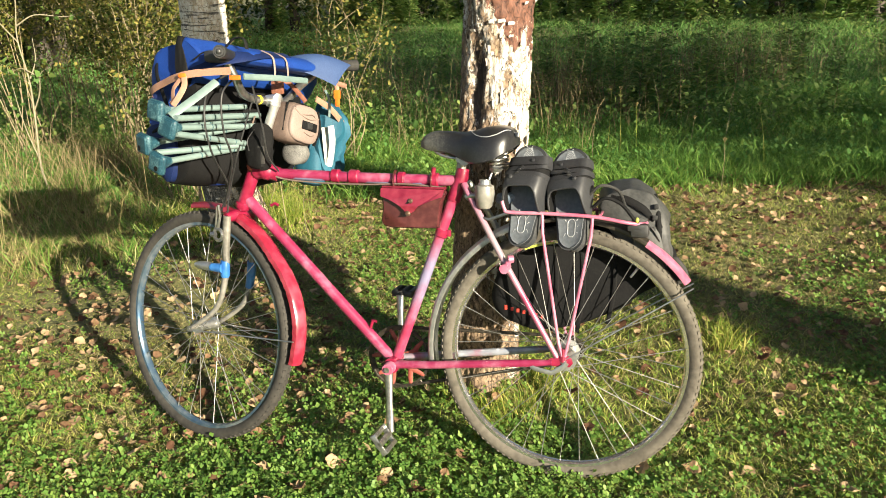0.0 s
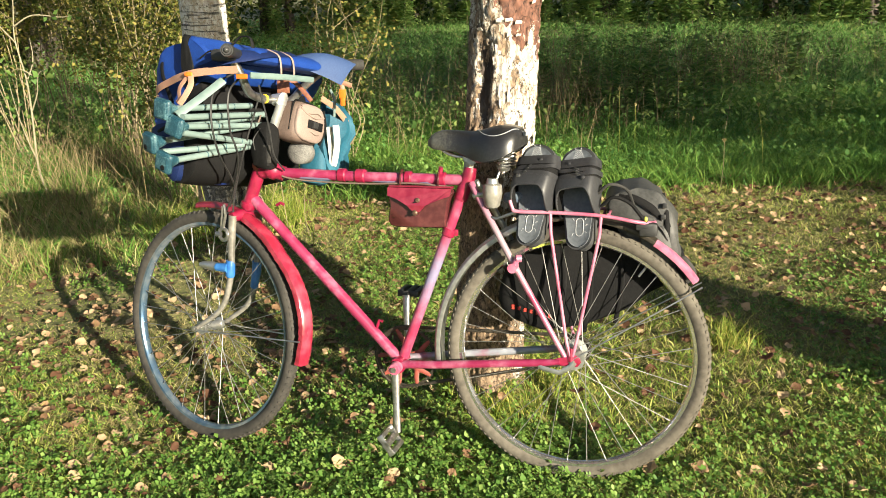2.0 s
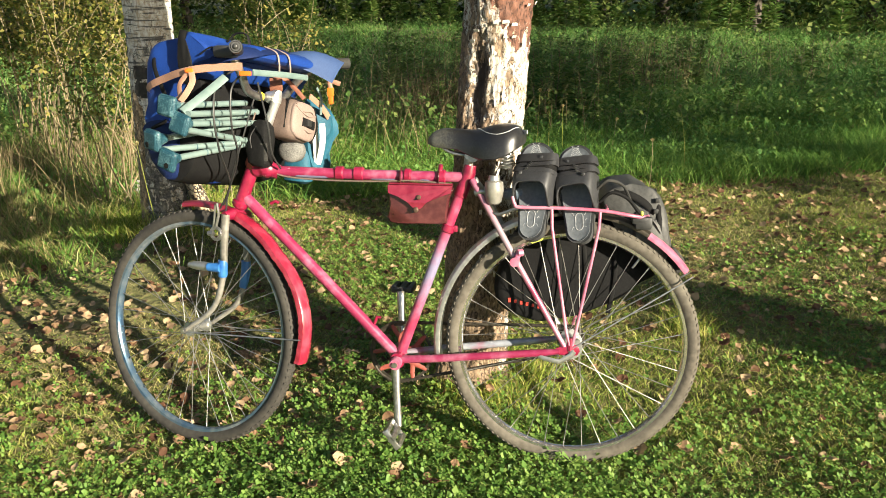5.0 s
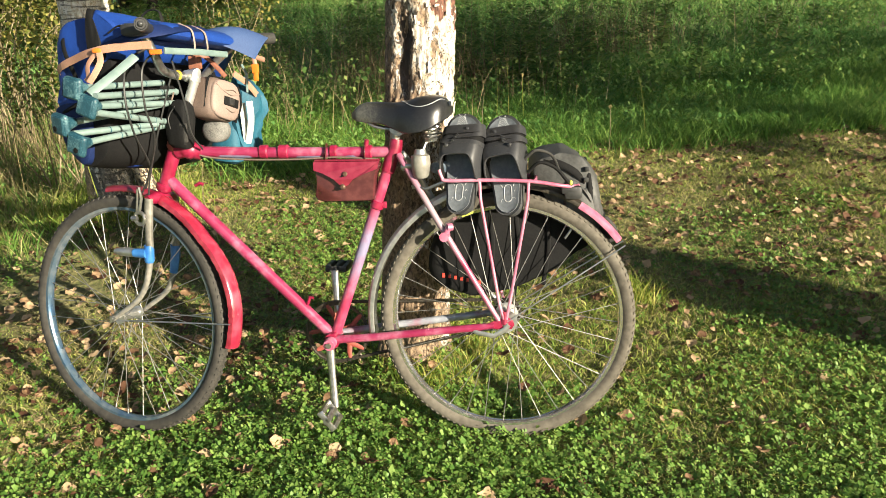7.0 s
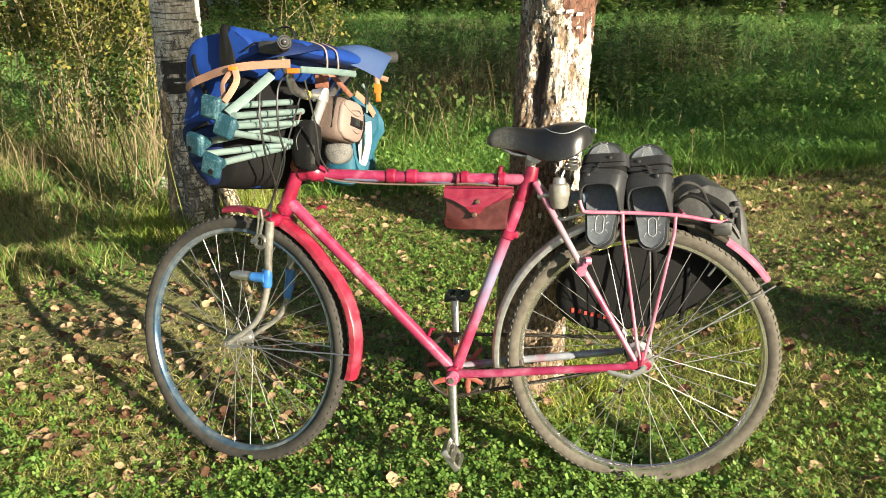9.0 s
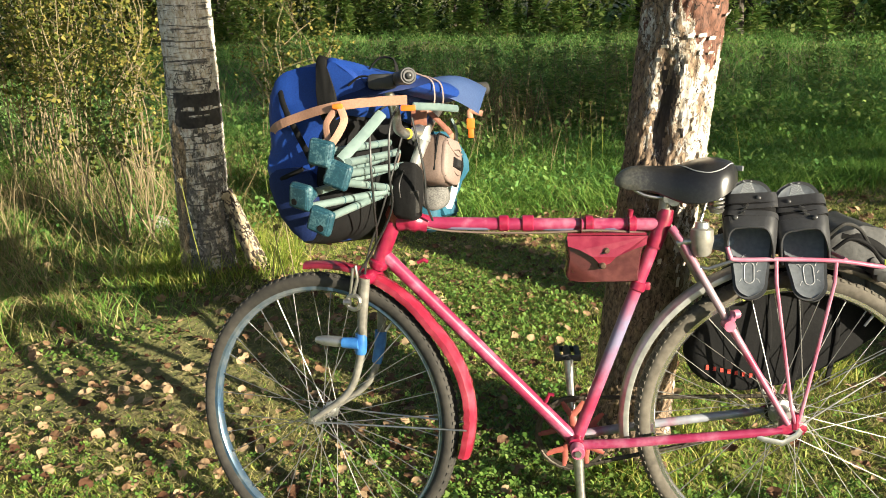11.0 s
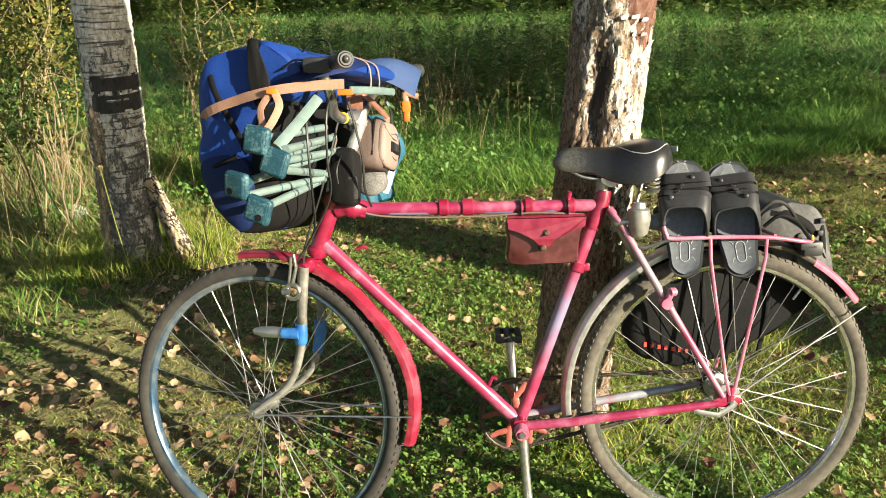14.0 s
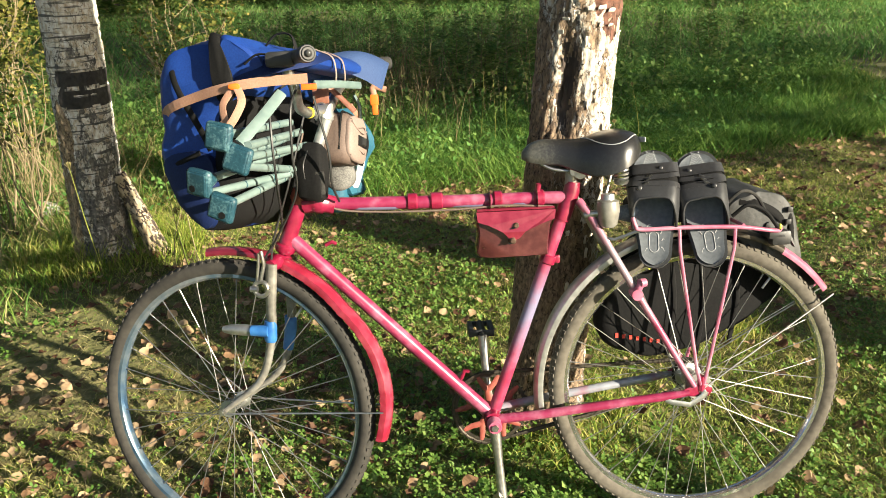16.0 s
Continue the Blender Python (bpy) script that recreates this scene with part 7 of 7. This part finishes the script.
def bush(x, y, h, n, seed, reach, leaves, mat, size=0.027):
    """A thin-stemmed bush: many rising stems with sparse leaves."""
    r = np.random.default_rng(seed)
    t = new("bush")
    t.location = (x, y, float(ground_z(x, y)))
    tagged(t, "leggy bush with thin stems and yellowing leaves", "bush", "bushes by the birch")
    b = bmesh.new()
    tips = []
    for k in range(n):
        a = r.uniform(0, 2 * np.pi)
        d = V3((math.cos(a), math.sin(a), 0)) * reach * r.uniform(0.2, 1.0)
        o = V3((r.normal(0, reach * 0.18), r.normal(0, reach * 0.18), -0.02))
        H = h * r.uniform(0.6, 1.1)
        pts = [o, o + d * 0.3 + V3((r.normal(0, 0.07), r.normal(0, 0.07), H * 0.36)), o + d * 0.6 + V3((r.normal(0, 0.10), r.normal(0, 0.10), H * 0.7)), o + d * 1.1 + V3((r.normal(0, 0.08), 0, H))]
        tube(spline(pts, 3), [0.0052 - 0.00042 * q for q in range(10)], 5, b)
        for j in range(3):
            s = pts[1].lerp(pts[3], r.uniform(0, 0.9))
            e = s + V3((r.normal(0, 0.13), r.normal(0, 0.13), r.uniform(0.05, 0.25)))
            tube([s, s.lerp(e, 0.5) + V3((0, 0, 0.01)), e], [0.003, 0.002, 0.001], 4, b)
            tips += [np.array(e), np.array(s.lerp(e, 0.5))]
        tips += [np.array(pts[3]), np.array(pts[2])]
    tagged(part("branchwork", b, M["twig"], t, smooth=False), kind="stuff")
    v, f = leaf_cloud(tips, (0.09, 0.09, 0.08), int(leaves * 3.0), size, seed + 1)
    part("foliage", mesh_from("foliage", v, f, mat), None, t)


for k, (bx, by, bh, bn, br, bl) in enumerate(((-2.15, 5.9, 1.8, 16, 0.45, 1300), (-3.5, 5.2, 1.9, 8, 0.5, 700), (-1.75, 6.0, 1.7, 14, 0.4, 1100), (-3.3, 6.6, 2.2, 16, 0.6, 1700), (-0.75, 5.9, 1.35, 9, 0.3, 420), (-2.6, 6.8, 2.3, 16, 0.6, 1600), (-4.3, 6.4, 2.4, 16, 0.7, 1600), (-3.6, 8.0, 2.6, 16, 0.8, 1900), (-5.4, 8.2, 2.8, 16, 0.8, 1900), (-1.6, 4.9, 1.1, 8, 0.3, 260))):
    bush(bx, by, bh, bn, 100 + 3 * k, br, bl, M["bushleaf"])


def stalks():
    """Thin flowering stalks in the grass by the second birch."""
    r = np.random.default_rng(131)
    for k in range(16):
        x, y = (r.uniform(-1.15, -0.55), r.uniform(3.55, 4.0)) if k < 8 else (r.uniform(0.4, 2.6), r.uniform(4.7, 6.0))
        h = r.uniform(0.25, 0.55)
        t = new("wild_flower")
        t.matrix_world = pose(x, y, float(ground_z(x, y)) - 0.01, r.uniform(-10, 10), r.uniform(-10, 10), r.uniform(0, 360))
        tagged(t, "thin stalk with a withered flower head", "flower", "withered flower stalks")
        pts = spline([(0, 0, 0), (0.01, 0.0, h * 0.5), (r.uniform(-0.03, 0.03), 0.01, h)], 5)
        part("stem", tube(pts, [0.0024 - 0.0012 * i / (len(pts) - 1) for i in range(len(pts))], 5), M["grass"] if k % 2 else M["twig"], t)
        b = bmesh.new()
        for j in range(9):
            a = j * 2.4
            q = pts[-1] + V3((math.cos(a) * 0.004 * j ** 0.6, math.sin(a) * 0.004 * j ** 0.6, 0.010 - 0.001 * j))
            tube([pts[-1] - V3((0, 0, 0.02)), q], [0.0006, 0.0022], 4, b)
        part("flower_head", b, M["hay"], t)


stalks()


def sapling(x, y):
    """A young bare tree: a pale crooked stem, forked shoots and a few leaves."""
    t = new("sapling")
    t.location = (x, y, float(ground_z(x, y)))
    tagged(t, "thin pale sapling with a few last leaves in dry grass", "sapling")
    stem = spline([(0, 0, 0), (-0.03, 0, 0.20), (-0.01, 0.02, 0.55), (0.01, 0, 0.78), (-0.01, 0, 1.03), (0.02, 0.02, 1.30), (0.0, 0.05, 1.75)], 6)
    part("stem", tube(stem, [0.0085 - 0.0062 * k / (len(stem) - 1) for k in range(len(stem))], 8), M["palestem"], t)
    tips = []
    for pts in ([(-0.01, 0.02, 0.56), (0.06, 0.0, 0.68), (0.10, -0.02, 0.80), (0.17, -0.03, 0.84)], [(0.09, -0.02, 0.78), (0.0, -0.03, 0.84), (-0.06, -0.02, 0.83)], [(-0.03, 0, 0.25), (-0.10, 0.03, 0.50), (-0.14, 0.05, 0.86)], [(0.0, 0.0, 0.74), (0.05, 0.05, 0.88), (0.04, 0.09, 1.02)],
                [(0.0, 0, 1.10), (0.12, 0.02, 1.16), (0.30, 0.04, 1.14), (0.42, 0.05, 1.17)], [(-0.01, 0, 1.0), (-0.12, 0.0, 1.16), (-0.16, 0.02, 1.34)], [(0.01, 0.02, 1.35), (0.10, 0.03, 1.5), (0.14, 0.05, 1.7)]):
        line = spline(pts, 5)
        part("shoot", tube(line, [0.0052 - 0.0038 * k / (len(line) - 1) for k in range(len(line))], 6), M["palestem"], t)
        tips += [np.array(line[-1]), np.array(line[len(line) * 2 // 3])]
    v, f = leaf_cloud(tips, (0.05, 0.05, 0.03), 60, 0.038, 141)
    part("foliage", mesh_from("foliage", v, f, M["weed"]), None, t)


M["palestem"] = surf("pale smooth stem", [(0.16, 0.14, 0.085), (0.28, 0.25, 0.16)], 0.6, 0, 40, 6, 0.15, 0.001)
sapling(-2.62, 5.26)


def pale_stone():
    b = soft_box((0.11, 0.09, 0.10), (0, 0, 0.03), 2.4, 0.016, seed=6)
    t = new("stone")
    t.location = (-1.52, 5.2, float(ground_z(-1.52, 5.2)))
    tagged(t, "pale grey stone lying in the grass", "stone")
    part("stone_body", b, M["stone"], t)


M["stone"] = surf("pale stone", [(0.26, 0.26, 0.24), (0.48, 0.48, 0.45)], 0.85, 0, 40, 6, 0.6, 0.006)
pale_stone()


# ---------------------------------------------------------------- the wood behind the field
def wood():
    r = np.random.default_rng(91)
    spots = [(x, wood_edge(x) + r.uniform(0.3, 7)) for x in np.linspace(-16, 34, 62)] + [(x, wood_edge(x) + r.uniform(0.2, 1.5)) for x in r.uniform(-13, -4.5, 9)]
    for k, (x, y) in enumerate(spots):
        t = new("forest_tree")
        h = r.uniform(7, 11)
        t.location = (x, y, float(ground_z(x, y)))
        bpy.context.view_layer.update()
        tagged(t, "dark tree at the edge of the wood", "tree", "trees of the wood")
        rr = r.uniform(0.07, 0.16)
        v, f = trunk_rings((x, y, -0.1), (x + r.normal(0, 0.3), y, h), rr, rr * 0.3, 8, 10, 0.05, 0.03, k)
        add_part("trunk", mesh_from("trunk", v, f, M["woodtrunk"], True), t)
        v, f, tips = limbs((x, y, 0), h, 14, 2.4, 0.05, 200 + k, 0.08)
        add_part("limb", mesh_from("limb", v, f, M["woodtrunk"], True), t)
        lv, lf = leaf_cloud(tips, (0.6, 0.6, 0.5), 2300, 0.17, 300 + k)
        add_part("crown", mesh_from("crown", lv, lf, M["forestleaf"]), t)
    # undergrowth under the trees
    x = r.uniform(-16, 34, 1100)
    y = np.array([wood_edge(q) for q in x]) + r.uniform(-0.3, 6, 1100)
    v, f = leaf_cloud(np.c_[x, y, ground_z(x, y) + r.uniform(0.1, 1.9, 1100)], (0.35, 0.35, 0.3), 60000, 0.13, 92)
    stuff("undergrowth", v, f, M["forestleaf"], "dense dark undergrowth along the wood", "undergrowth")


wood()
